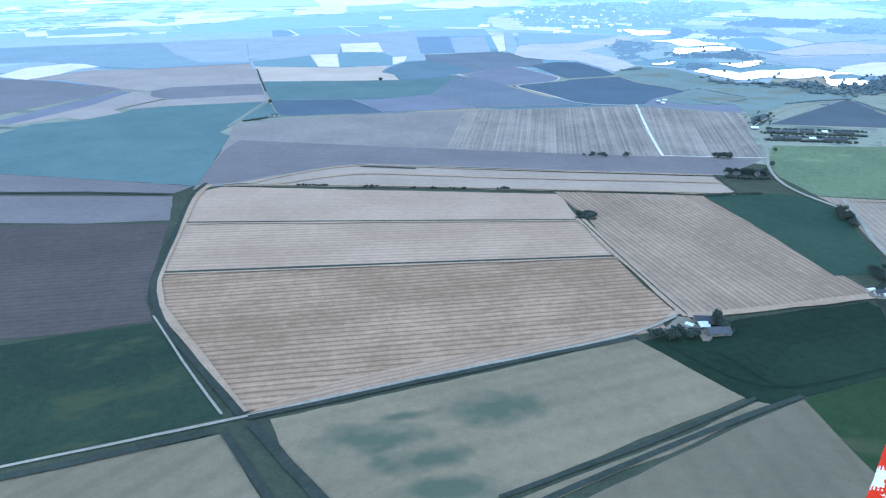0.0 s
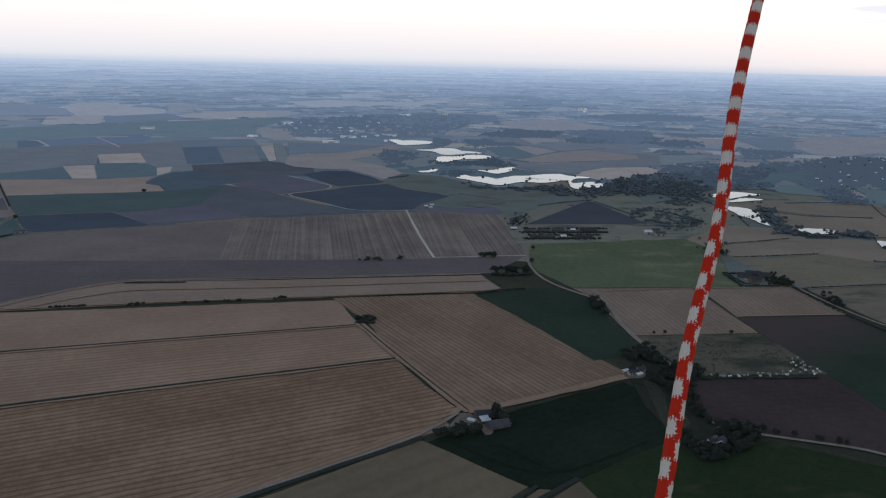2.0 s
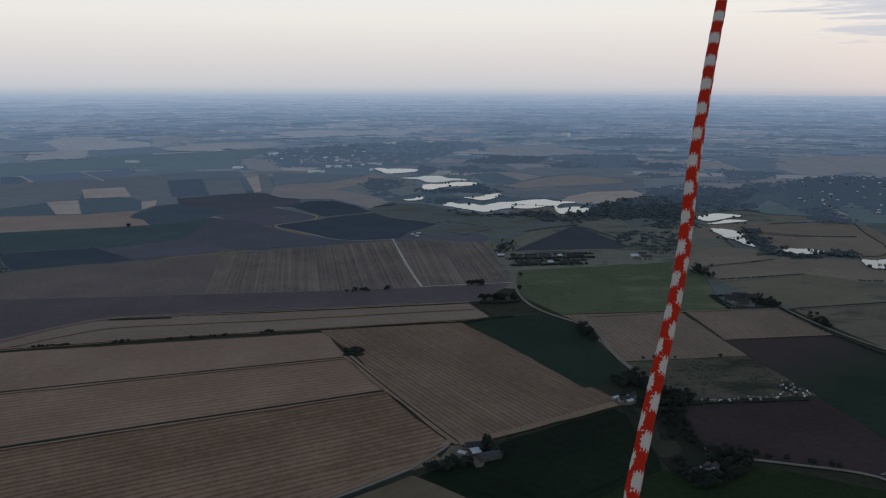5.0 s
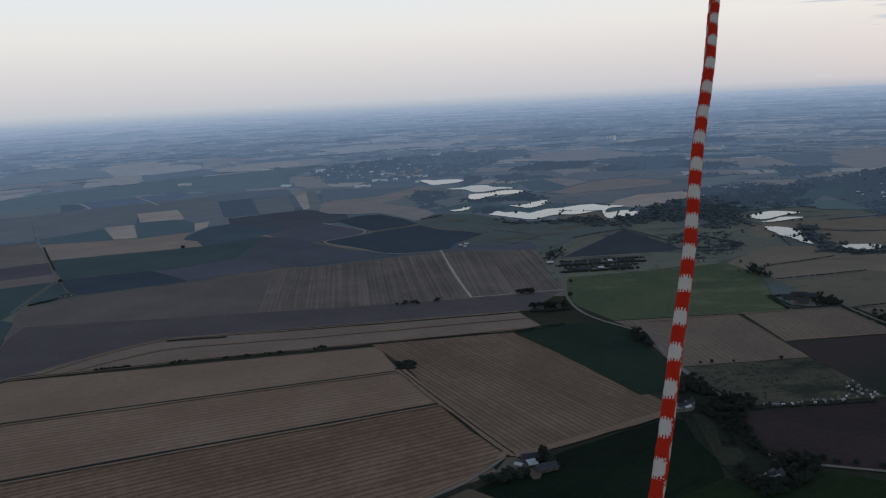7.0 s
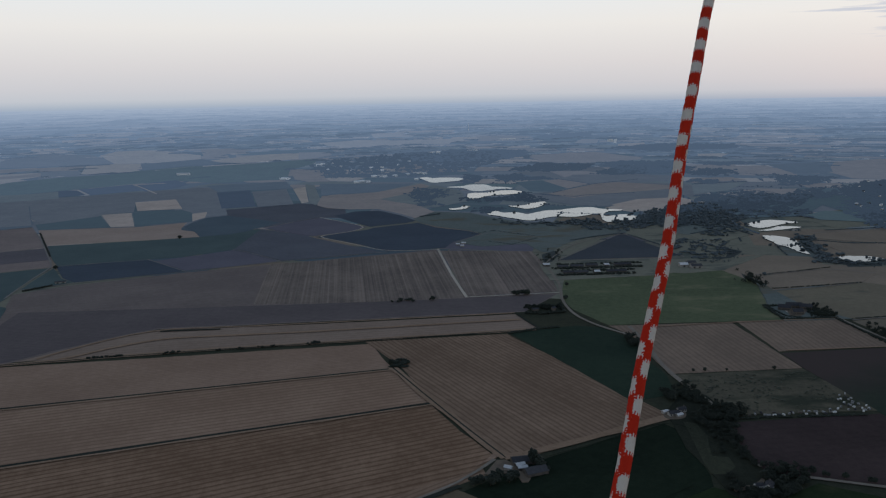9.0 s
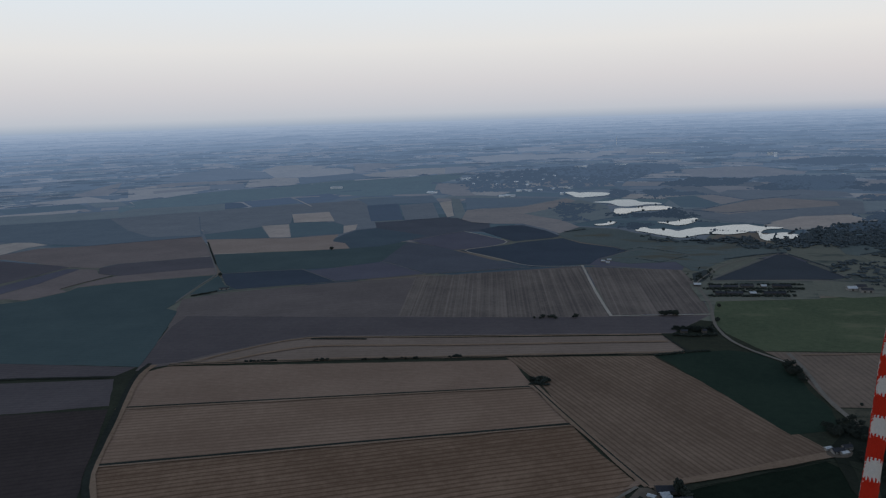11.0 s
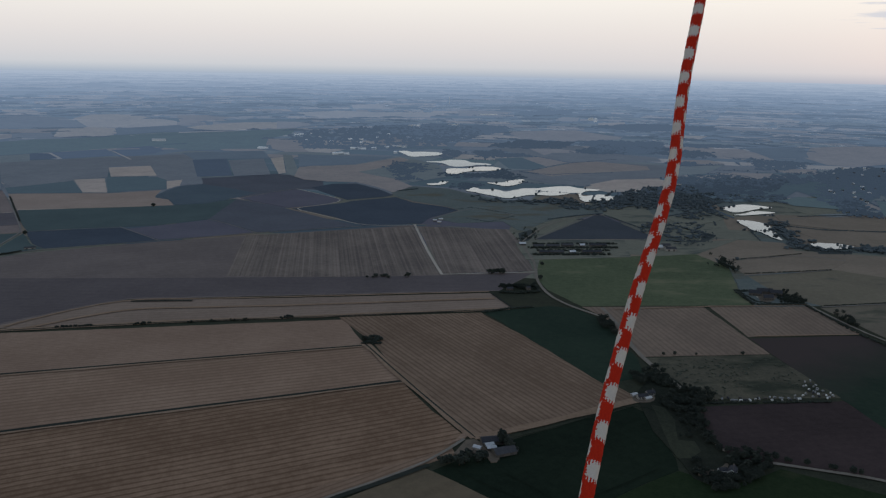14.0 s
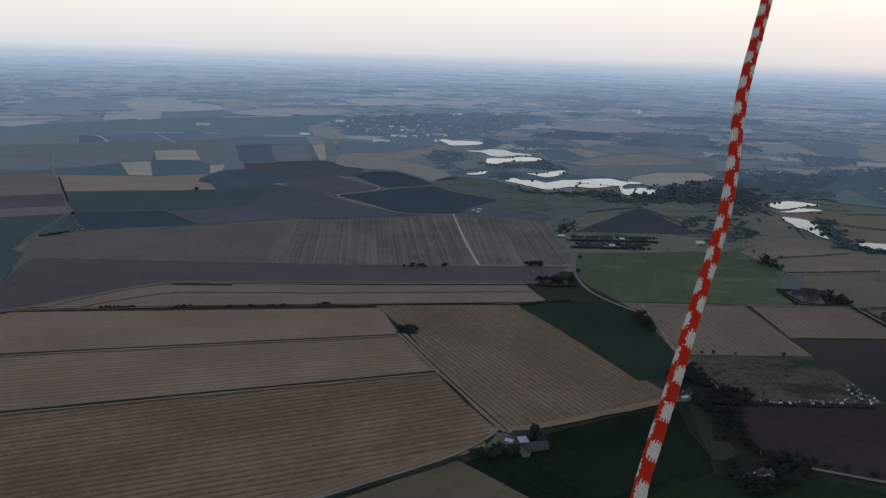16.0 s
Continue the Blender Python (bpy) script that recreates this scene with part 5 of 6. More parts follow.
def house(at, length, depth, high, turn, roof, wall, label):
    base = new("house", None)
    base.matrix_world = pose(*settle(*at), 0, 0, turn) @ Matrix.Translation((0, 0, 0.6))
    gabled(length, depth, high, depth * 0.38, roof, wall, base, 0.35)
    bm = bmesh.new()
    box(bm, length * 0.3 - 0.4, length * 0.3 + 0.4, -0.4, 0.4, high + depth * 0.2, high + depth * 0.38 + 1.3)
    part("chimney", bm, WALL_DARK, base)
    for side in (-1, 1):
        for x in (-0.34, -0.12, 0.12, 0.34):
            for z in (1.0, 3.4) if high > 4.5 else (1.0,):
                bm = bmesh.new()
                y0 = side * depth / 2
                box(bm, x * length - 0.55, x * length + 0.55, y0 - 0.05, y0 + 0.05, z, z + 1.3)
                part("window", bm, GLASS, base)
    bm = bmesh.new()
    box(bm, -0.5, 0.5, -depth / 2 - 0.06, -depth / 2 + 0.06, 0, 2.05)
    part("door", bm, DOOR, base)
    return tagged(base, label, "house", "country houses")


def caravan(x, y, turn, length):
    base = new("caravan", None)
    base.matrix_world = pose(x, y, 0.6, 0, 0, turn) @ Matrix.Scale(0.66, 4)
    bm = bmesh.new()
    box(bm, -length / 2, length / 2, -1.15, 1.15, 0.45, 2.6)
    bmesh.ops.bevel(bm, geom=[e for e in bm.edges], offset=0.25, segments=2, affect="EDGES")
    part("body", bm, rng.choice((CARAVAN, CARAVAN, CARAVAN, WALL_WHITE, WALL_DARK, ROOF_GREY, ROOF_SLATE)), base)
    for side in (-1, 1):
        bm = bmesh.new()
        box(bm, -length * 0.33, length * 0.33, side * 1.16 - 0.02, side * 1.16 + 0.02, 1.4, 2.1)
        part("window", bm, GLASS, base)
        bm = bmesh.new()
        bmesh.ops.create_cone(bm, cap_ends=True, segments=12, radius1=0.33, radius2=0.33, depth=0.2, matrix=Matrix.Translation((0, side * 1.0, 0.33)) @ Matrix.Rotation(radians(90), 4, "X"))
        part("wheel", bm, DOOR, base)
    return tagged(base, "white touring caravan parked in a row by a hedge", "caravan", "parked caravans")


def yard(pts, label):
    return tagged(slab("yard", smooth_loop(pts, 2, 0.06), GRAVEL, 0, 0.98, 0.98), label, "yard", kind="structure")


yard([(20, 586), (31, 584), (37, 570), (45, 555), (39, 549), (33, 564), (16, 563), (10, 562)], "dusty pale farmyard")
shed("barn", (32.9, 576.1), (55.2, 580.6), 10, 3, 2.2, ROOF_SLATE, WALL_DARK, "dark grey steel-roofed farm barn beside the yard")
shed("barn", (43.3, 556.4), (59.8, 563.3), 11, 2.6, 2.42, ROOF_GREY, WALL_DARK, "grey corrugated-roofed barn with dark walls")
shed("barn", (35.5, 572.1), (42.1, 574.6), 4, 2.6, 0.88, ROOF_WHITE, WALL_DARK, "small shed with a white roof between barns")
shed("barn", (36.6, 567.1), (43.7, 569.0), 4, 2.6, 0.88, ROOF_WHITE, WALL_DARK, "small shed with a white roof between barns")
shed("lean_to", (24.7, 569.4), (30.1, 566.7), 4, 2.6, 0.88, ROOF_WHITE, WALL_PALE, "low white-roofed lean-to in the farmyard")
tree_row([(-0, 543), (10, 546), (24, 551), (35, 556)], 12, 7, 9.5, 2.5)
tree(49.0, 579.2, 13.0, 8.0)
tree(53.4, 575.2, 9.0, 8.0)
tree(55.4, 571.2, 8.0, 8.0)
tree(52.5, 581.5, 7.0, 6.0)
tree(59.6, 566.3, 5.0, 5.0)
yard([(177, 675), (187, 683), (200, 682), (197, 671), (189, 667), (180, 667)], "pale gravel yard of a homestead")
house((187.1, 675.8), 10, 5.5, 2.8, 15, ROOF_SLATE, WALL_PALE, "low pale-walled farmhouse with a dark roof among trees")
house((196.8, 684.7), 8, 5, 2.8, 20, ROOF_SLATE, WALL_PALE, "low pale-walled cottage with a dark roof beside a farmhouse")
shed("outbuilding", (179.1, 678.1), (184.1, 681.1), 3.5, 2.2, 0.77, ROOF_WHITE, WALL_PALE, "pale garden outbuilding with a white roof")
shed("outbuilding", (190.1, 670.6), (195.6, 673.6), 3.5, 2.2, 0.77, ROOF_WHITE, WALL_PALE, "pale garden outbuilding with a white roof")
wood([(182, 722), (200, 745), (220, 759), (229, 718), (222, 703), (212, 711), (191, 706)], 40, 6.5, "dark trees round a homestead")
wood([(220, 699), (245, 684), (242, 659), (223, 606), (214, 604), (219, 631), (212, 636), (200, 655), (207, 683)], 62, 6, "dark belt of trees along a lane")
wood([(206, 631), (220, 631), (212, 599), (197, 597)], 10, 5, "dark belt of trees along a lane")
wood([(226, 631), (232, 626), (226, 589), (226, 573), (218, 569), (218, 592)], 22, 5.5, "dark trees beside a lane")
wood([(202, 726), (227, 712), (260, 697), (253, 672), (237, 668), (225, 691)], 36, 6, "dark scrub along a field edge")
wood([(230, 575), (245, 580), (262, 567), (255, 544), (235, 528), (227, 537), (231, 550), (222, 552)], 42, 6.5, "dark grove round a white house")
wood([(198, 559), (205, 564), (202, 546), (207, 535), (223, 533), (225, 526), (211, 510), (199, 512), (193, 538)], 45, 5.5, "dark grove round a white house")
yard([(196, 538), (205, 543), (213, 544), (223, 554), (224, 551), (215, 540), (205, 537), (197, 534)], "pale curved gravel drive")
wood([(202, 535), (228, 533), (257, 552), (249, 538), (216, 513), (202, 522)], 30, 6, "dark grove round a white house")
house((222.5, 538.1), 9, 6, 3.6, 60, ROOF_SLATE, WALL_WHITE, "white rendered house with a dark roof in a grove")
house((214.9, 538.6), 6, 4, 3.5, 10, ROOF_SLATE, WALL_WHITE, "white outbuilding with a dark roof in a grove")
tree(272.7, 558.6, 5.0, 4.5)
tree(275.5, 557.8, 4.0, 3.6)
tree(286.6, 553.7, 6.0, 5.4)
tree(302.5, 548.0, 5.0, 4.5)
tree(305.7, 547.3, 5.0, 4.5)
tree(317.2, 542.4, 6.0, 5.4)
tree(322.5, 540.9, 5.0, 4.5)
tree(265.6, 563.1, 6.0, 5.4)
hedge([(240, 667), (278, 671), (321, 673), (365, 676)], 1.8, 4, 0.75, "dark hedge behind a row of caravans")
caravan(251.5, 674.7, 4, 3.5)
caravan(255.9, 672.6, 2, 4.0)
caravan(262.1, 675.9, 84, 4.0)
caravan(263.1, 678.1, 79, 3.5)
caravan(268.8, 679.0, 90, 5.0)
caravan(271.0, 674.1, 4, 5.5)
caravan(274.1, 673.6, 12, 5.5)
caravan(280.7, 679.3, -19, 5.5)
caravan(279.0, 673.6, 5, 5.0)
caravan(283.7, 674.8, 1, 5.5)
caravan(287.8, 674.5, 106, 5.0)
caravan(293.8, 676.5, 14, 3.5)
caravan(297.3, 679.8, 89, 5.0)
caravan(297.7, 678.0, 84, 5.0)
caravan(304.4, 678.9, -8, 5.5)
caravan(309.3, 681.6, 62, 5.0)
caravan(309.0, 675.7, -11, 3.5)
caravan(313.9, 681.7, -19, 4.0)
caravan(319.8, 680.6, 8, 5.0)
caravan(318.6, 676.1, 79, 5.5)
caravan(326.3, 680.4, 94, 3.5)
caravan(327.1, 676.7, -3, 4.0)
caravan(333.6, 680.5, -8, 5.0)
caravan(333.2, 680.6, -19, 4.0)
caravan(336.4, 679.4, 7, 5.0)
caravan(360.2, 721.3, 59, 3.5)
caravan(367.2, 724.9, 74, 3.5)
caravan(353.7, 710.0, 81, 4.0)
caravan(354.0, 698.6, 100, 4.0)
caravan(358.8, 695.5, 63, 4.0)
caravan(367.7, 699.1, -17, 3.5)
caravan(366.2, 689.0, 79, 3.0)
caravan(367.1, 684.3, 63, 3.0)
caravan(372.1, 687.3, 95, 3.0)
caravan(358.0, 685.6, -6, 3.5)
caravan(326.7, 679.4, 40, 3.0)
caravan(335.3, 686.4, 28, 4.0)
caravan(337.4, 680.7, -7, 4.0)
caravan(318.6, 680.8, 11, 3.0)
CAMP = [(354, 716), (367, 722), (376, 687), (371, 682), (341, 683)]
cr, pitched = random.Random(4), []
for _ in range(400):
    p = (cr.uniform(330, 385), cr.uniform(678, 725))
    if len(pitched) < 18 and inside(p, CAMP) and all(math.dist(p, q) > 3.4 for q in pitched):
        pitched.append(p)
        caravan(*p, cr.uniform(0, 180), cr.uniform(2.6, 4.2))
chalk_track([(430, 1024), (430, 1012), (435, 1006), (444, 1009), (452, 1018)], 3.2)
yard([(434, 1033), (448, 1042), (460, 1033), (450, 1009), (430, 998), (427, 1009)], "gravel yard of a farmstead")
hedge([(413, 1053), (420, 1000), (442, 991), (480, 996)], 1.8, 4.5, 1, "dark hedge round a farmstead")
house((430.2, 1031.2), 16, 9, 4, -20, ROOF_SLATE, WALL_DARK, "dark slate-roofed farm building round a courtyard")
house((447.3, 1041.1), 20, 9, 4, -10, ROOF_SLATE, WALL_DARK, "dark slate-roofed farm building round a courtyard")
house((459.7, 1033.4), 16, 9, 4, -15, ROOF_SLATE, WALL_DARK, "dark slate-roofed farm building round a courtyard")
house((438.6, 1009.4), 14, 9, 4, 5, ROOF_SLATE, WALL_DARK, "dark slate-roofed farm building round a courtyard")
hedge([(410, 1050), (427, 1050), (456, 1046), (473, 1031), (488, 1016)], 3.2, 6, 1, "tall dark hedge behind a farmstead")
hedge([(410, 1050), (410, 1019), (413, 987), (432, 986), (483, 991)], 2.6, 6, 1, "dark hedge in front of a farmstead")
wood([(457, 1034), (474, 1033), (489, 1013), (486, 996), (451, 993), (454, 1013)], 60, 5, "dark garden trees of a farmstead")
wood([(468, 1054), (490, 1059), (490, 1013), (465, 1001), (463, 1022)], 20, 5, "dark garden trees of a farmstead")
hedge([(480, 985), (494, 867), (513, 802), (533, 760)], 2.5, 5, 0.7, "hedge along a country lane")
wood([(503, 963), (520, 958), (507, 904), (499, 890), (492, 913)], 24, 6, "dark copse beside a lane")
tree_row([(-91, 821), (-87, 829), (-78, 832), (-72, 824), (-76, 815), (-87, 813)], 20, 3.5, 5, 2)
tree(-90.5, 819.6, 7.0, 5.0)
tree_row([(-87, 820), (-82, 822), (-74, 822)], 8, 3.5, 5, 2)
hedge([(-91, 812), (-82, 811), (-70, 813)], 2, 6, 1, "low dark scrub round a field pond")
tree_row([(-450, 847), (-411, 855)], 9, 2, 3.2, 1.5)
tree_row([(-368, 862), (-350, 867)], 6, 2, 3.2, 1.5)
tree_row([(-307, 874), (-300, 874)], 2, 2, 3.2, 1.5)
tree_row([(-281, 878), (-275, 878)], 2, 2, 3.2, 1.5)
tree_row([(-258, 883), (-252, 884)], 2, 2, 3.2, 1.5)
tree_row([(-244, 886), (-237, 887)], 2, 2, 3.2, 1.5)
tree_row([(-202, 893), (-185, 899)], 7, 2, 3.2, 1.5)
tree_row([(-366, 864), (-346, 869)], 6, 2, 3.2, 1.5)
tree_row([(-453, 846), (-410, 856)], 8, 2, 3.2, 1.5)
tree_row([(-200, 898), (-185, 902)], 6, 2, 3.2, 1.5)
tree_row([(-114, 1090), (-98, 1097), (-80, 1092)], 9, 3, 5, 5)
tree(-54.8, 1097.2, 7.0, 8.0)
tree(-58.9, 1096.9, 4.0, 3.6)
tree_row([(67, 1122), (91, 1128)], 9, 4, 8, 3)
tree(86.0, 1123.8, 9.0, 10.0)
hedge([(76, 1052), (103, 1060), (130, 1056), (130, 1028), (99, 1020), (76, 1024)], 3.5, 6, 1, "dark hedge round a small holding")
shed("barn", (87.0, 1033.0), (95.1, 1034.9), 6, 2.6, 1.32, ROOF_SLATE, WALL_DARK, "small grey shed behind a dark hedge")
shed("barn", (114.8, 1034.9), (119.7, 1036.6), 6, 3.5, 1.32, ROOF_SLATE, WALL_DARK, "small grey shed behind a dark hedge")
wood([(77, 1055), (131, 1065), (131, 1042), (77, 1035)], 50, 5, "dark scrub round a small holding")
tree(139.5, 1092.7, 8.0, 8.0)
tree(151.8, 1176.7, 7.0, 6.3)
wood([(187, 885), (194, 915), (202, 922), (205, 908), (201, 855), (195, 851), (193, 873)], 26, 8, "dark trees beside a field lane")
tree(238.4, 791.8, 3.5, 3.5)
tree(250.9, 792.4, 4.5, 4.5)
tree(274.7, 793.7, 3.0, 3.0)
tree(326.2, 796.5, 4.5, 4.5)
tree(449.5, 1214.6, 10.0, 10.0)
tree_row([(441, 1199), (444, 1171), (447, 1161)], 6, 7, 10, 3)
hedge([(144, 1297), (299, 1311)], 4, 9, 0.9, "dark hedge beside long sheds")
hedge([(154, 1329), (302, 1342)], 4, 9, 0.7, "dark hedge beside long sheds")
hedge([(145, 1248), (276, 1259)], 4, 9, 0.9, "dark hedge beside long sheds")
hedge([(154, 1277), (278, 1287)], 4, 9, 0.7, "dark hedge beside long sheds")
shed("shed", (152.8, 1302.3), (170.6, 1303.9), 9, 3, 1.98, ROOF_GREY, WALL_DARK, "long low farm shed between dark hedges")
shed("shed", (175.6, 1304.3), (197.4, 1306.2), 9, 3, 1.98, ROOF_GREY, WALL_DARK, "long low farm shed between dark hedges")
shed("shed", (203.0, 1311.0), (223.0, 1312.7), 9, 3, 1.98, ROOF_GREY, WALL_DARK, "long low farm shed between dark hedges")
shed("shed", (235.0, 1313.7), (243.0, 1314.4), 9, 3, 1.98, ROOF_WHITE, WALL_DARK, "long low farm shed between dark hedges")
shed("shed", (253.0, 1315.3), (281.2, 1317.7), 9, 3, 1.98, ROOF_SLATE, WALL_DARK, "long low farm shed between dark hedges")
shed("shed", (157.4, 1256.8), (172.7, 1258.1), 9, 3, 1.98, ROOF_SLATE, WALL_DARK, "long low farm shed between dark hedges")
shed("shed", (174.6, 1258.2), (198.6, 1260.2), 9, 3, 1.98, ROOF_GREY, WALL_DARK, "long low farm shed between dark hedges")
shed("shed", (209.2, 1261.1), (218.8, 1261.9), 9, 3, 1.98, ROOF_WHITE, WALL_DARK, "long low farm shed between dark hedges")
shed("shed", (230.4, 1262.9), (263.2, 1265.6), 9, 3, 1.98, ROOF_SLATE, WALL_DARK, "long low farm shed between dark hedges")
shed("shed", (129.7, 1317.8), (140.7, 1318.8), 9, 3, 1.98, ROOF_WHITE, WALL_DARK, "long low farm shed between dark hedges")
wood([(136, 1423), (164, 1462), (171, 1426), (149, 1360), (133, 1345)], 30, 7, "dark trees at a road bend")
shed("shed", (362.5, 1303.0), (376.5, 1304.2), 12, 4, 2.64, ROOF_WHITE, WALL_PALE, "pale farm shed beside a meadow")
shed("shed", (379.1, 1317.4), (394.3, 1318.7), 12, 4, 2.64, ROOF_GREY, WALL_PALE, "pale farm shed beside a meadow")
shed("shed", (379.0, 1291.8), (396.9, 1293.3), 12, 4, 2.64, ROOF_GREY, WALL_PALE, "pale farm shed beside a meadow")
shed("shed", (-25.8, 1522.5), (-19.0, 1523.1), 6, 2.5, 1.32, ROOF_WHITE, WALL_PALE, "white farm shed at a track end")
shed("shed", (-14.6, 1535.4), (-6.6, 1536.2), 6, 2.5, 1.32, ROOF_WHITE, WALL_PALE, "white farm shed at a track end")
shed("shed", (-16.5, 1505.9), (-9.8, 1506.6), 6, 2.5, 1.32, ROOF_WHITE, WALL_PALE, "white farm shed at a track end")
shed("mill", (880, 4700), (897, 4697), 14, 21, 4, ROOF_BRIGHT, ROOF_BRIGHT, "tall white mill building far across the fields")
shed("warehouse", (-702.5, 2858.5), (-674.9, 2849.9), 30, 5, 2, ROOF_BRIGHT, ROOF_BRIGHT, "large white warehouse far across the fields")
shed("shed", (-1176.2, 3081.5), (-1126.1, 3092.3), 15, 6, 3, ROOF_WHITE, WALL_WHITE, "long white shed far across the fields")
shed("shed", (-689.5, 1224.0), (-673.8, 1229.8), 6, 2.4, 1.2, ROOF_GREY, WALL_PALE, "long pale shed beside a track")
hedge([(-716, 1174), (-687, 1211)], 3, 5, 1, "dark hedge beside a shed")
tree(-747.4, 1335.8, 8.0, 8.0)
tree(-629.9, 1633.8, 8.0, 10.0)
shed("house", (-676, 3435), (-655, 3446), 12, 4, 3, ROOF_BRIGHT, ROOF_BRIGHT, "far white village building among dark trees")
shed("house", (-661, 3456), (-641, 3463), 9, 5, 3, ROOF_BRIGHT, ROOF_BRIGHT, "far white village building among dark trees")
shed("house", (-619, 3521), (-600, 3532), 9, 4, 3, ROOF_WHITE, ROOF_BRIGHT, "far white village building among dark trees")
shed("house", (-584, 3188), (-575, 3191), 12, 5, 3, ROOF_BRIGHT, WALL_WHITE, "far white village building among dark trees")
shed("house", (-415, 3254), (-399, 3263), 9, 5, 3, ROOF_BRIGHT, WALL_WHITE, "far white village building among dark trees")
shed("house", (-371, 3271), (-355, 3275), 9, 4, 3, ROOF_WHITE, WALL_WHITE, "far white village building among dark trees")
shed("house", (-352, 3124), (-341, 3130), 9, 5, 3, ROOF_BRIGHT, ROOF_BRIGHT, "far white village building among dark trees")
shed("house", (-418, 3480), (-406, 3482), 10, 5, 3, ROOF_WHITE, ROOF_BRIGHT, "far white village building among dark trees")
shed("house", (-363, 2894), (-342, 2897), 9, 5, 3, ROOF_BRIGHT, WALL_WHITE, "far white village building among dark trees")
shed("house", (-339, 2902), (-321, 2911), 9, 5, 3, ROOF_WHITE, ROOF_BRIGHT, "far white village building among dark trees")
shed("house", (-321, 2898), (-304, 2901), 10, 5, 3, ROOF_WHITE, ROOF_BRIGHT, "far white village building among dark trees")
shed("house", (-283, 2901), (-266, 2906), 12, 5, 3, ROOF_BRIGHT, WALL_WHITE, "far white village building among dark trees")
shed("house", (-240, 2958), (-220, 2962), 12, 4, 3, ROOF_BRIGHT, WALL_WHITE, "far white village building among dark trees")
shed("house", (-213, 2990), (-196, 2994), 10, 5, 3, ROOF_WHITE, WALL_WHITE, "far white village building among dark trees")
shed("house", (-198, 2995), (-176, 3001), 9, 5, 3, ROOF_WHITE, ROOF_BRIGHT, "far white village building among dark trees")
shed("house", (-171, 2982), (-158, 2989), 9, 5, 3, ROOF_WHITE, ROOF_BRIGHT, "far white village building among dark trees")
shed("house", (-400, 2703), (-383, 2712), 9, 5, 3, ROOF_BRIGHT, WALL_WHITE, "far white village building among dark trees")
shed("house", (-383, 2727), (-366, 2735), 10, 4, 3, ROOF_BRIGHT, WALL_WHITE, "far white village building among dark trees")
shed("house", (-360, 2716), (-345, 2722), 12, 5, 3, ROOF_WHITE, ROOF_BRIGHT, "far white village building among dark trees")
shed("house", (-191, 2773), (-179, 2776), 9, 5, 3, ROOF_BRIGHT, WALL_WHITE, "far white village building among dark trees")
shed("house", (-475, 3153), (-466, 3160), 12, 4, 3, ROOF_BRIGHT, ROOF_BRIGHT, "far white village building among dark trees")
shed("house", (-552, 3338), (-543, 3343), 10, 4, 3, ROOF_WHITE, WALL_WHITE, "far white village building among dark trees")
shed("house", (-308, 3350), (-298, 3348), 10, 5, 3, ROOF_BRIGHT, WALL_WHITE, "far white village building among dark trees")
shed("house", (-275, 3539), (-262, 3539), 10, 5, 3, ROOF_BRIGHT, ROOF_BRIGHT, "far white village building among dark trees")
shed("house", (-206, 4100), (-182, 4109), 12, 5, 3, ROOF_WHITE, WALL_WHITE, "far white village building among dark trees")
shed("house", (-163, 4120), (-143, 4127), 12, 5, 3, ROOF_BRIGHT, WALL_WHITE, "far white village building among dark trees")
shed("house", (2, 4196), (26, 4200), 10, 5, 3, ROOF_WHITE, ROOF_BRIGHT, "far white village building among dark trees")
shed("house", (46, 4237), (67, 4246), 9, 5, 3, ROOF_WHITE, ROOF_BRIGHT, "far white village building among dark trees")
shed("tower", (873.5, 4836.1), (903.1, 4844.7), 14, 16, 2, ROOF_WHITE, WALL_WHITE, "tall white silo building far off")
mast((11, 6692), 62, "thin pale mast far across the fields")
wood([(370, 1821), (445, 1914), (557, 1910), (659, 1871), (615, 1786), (474, 1755), (398, 1761)], 70, 6, "dark green wood near the lakes")
wood([(-694, 3375), (-625, 3776), (-291, 4091), (182, 4056), (132, 3475), (-102, 2955), (-204, 2873), (-396, 2898), (-519, 2875)], 900, 10, "dark green wood near the lakes")
wood([(610, 2048), (851, 2254), (978, 2202), (805, 1949), (603, 1924)], 240, 9, "dark green wood near the lakes")
VILLAGE = [(1260, 2511), (1410, 2577), (1511, 2541), (1499, 2390), (1550, 2327), (1609, 2293), (1257, 1776), (1063, 1763), (1107, 1859), (1119, 1973), (942, 1746), (903, 1751), (924, 1890), (1067, 2175)]
wood(VILLAGE, 260, 8, "dark trees round the houses of a village")
vr, homes = random.Random(5), []
for _ in range(4000):
    p = (vr.uniform(950, 1600), vr.uniform(1740, 2600))
    if len(homes) < 84 and inside(p, VILLAGE) and vr.random() < (0.9 if p[0] > 1.02 * p[1] - 880 else 0.25) and all(math.dist(p, q) > 19 for q in homes):
        homes.append(p)
for p in homes:
    house(p, vr.uniform(6, 9), 5.5, 4.6, vr.uniform(0, 180), vr.choice((ROOF_WHITE, ROOF_WHITE, ROOF_GREY)), vr.choice((WALL_PALE, WALL_WHITE)), "small village house among trees")
wood([(235, 1821), (306, 1797), (326, 1723), (398, 1792), (404, 1732), (341, 1668), (248, 1715)], 45, 5, "dark green wood near the lakes")
wood([(61, 1867), (100, 1805), (193, 1800), (307, 1846), (303, 1805), (188, 1753), (85, 1772)], 70, 5, "dark green wood near the lakes")
wood([(-27, 2250), (106, 2270), (181, 2387), (194, 2321), (102, 2184), (6, 2171)], 90, 6, "dark green wood near the lakes")
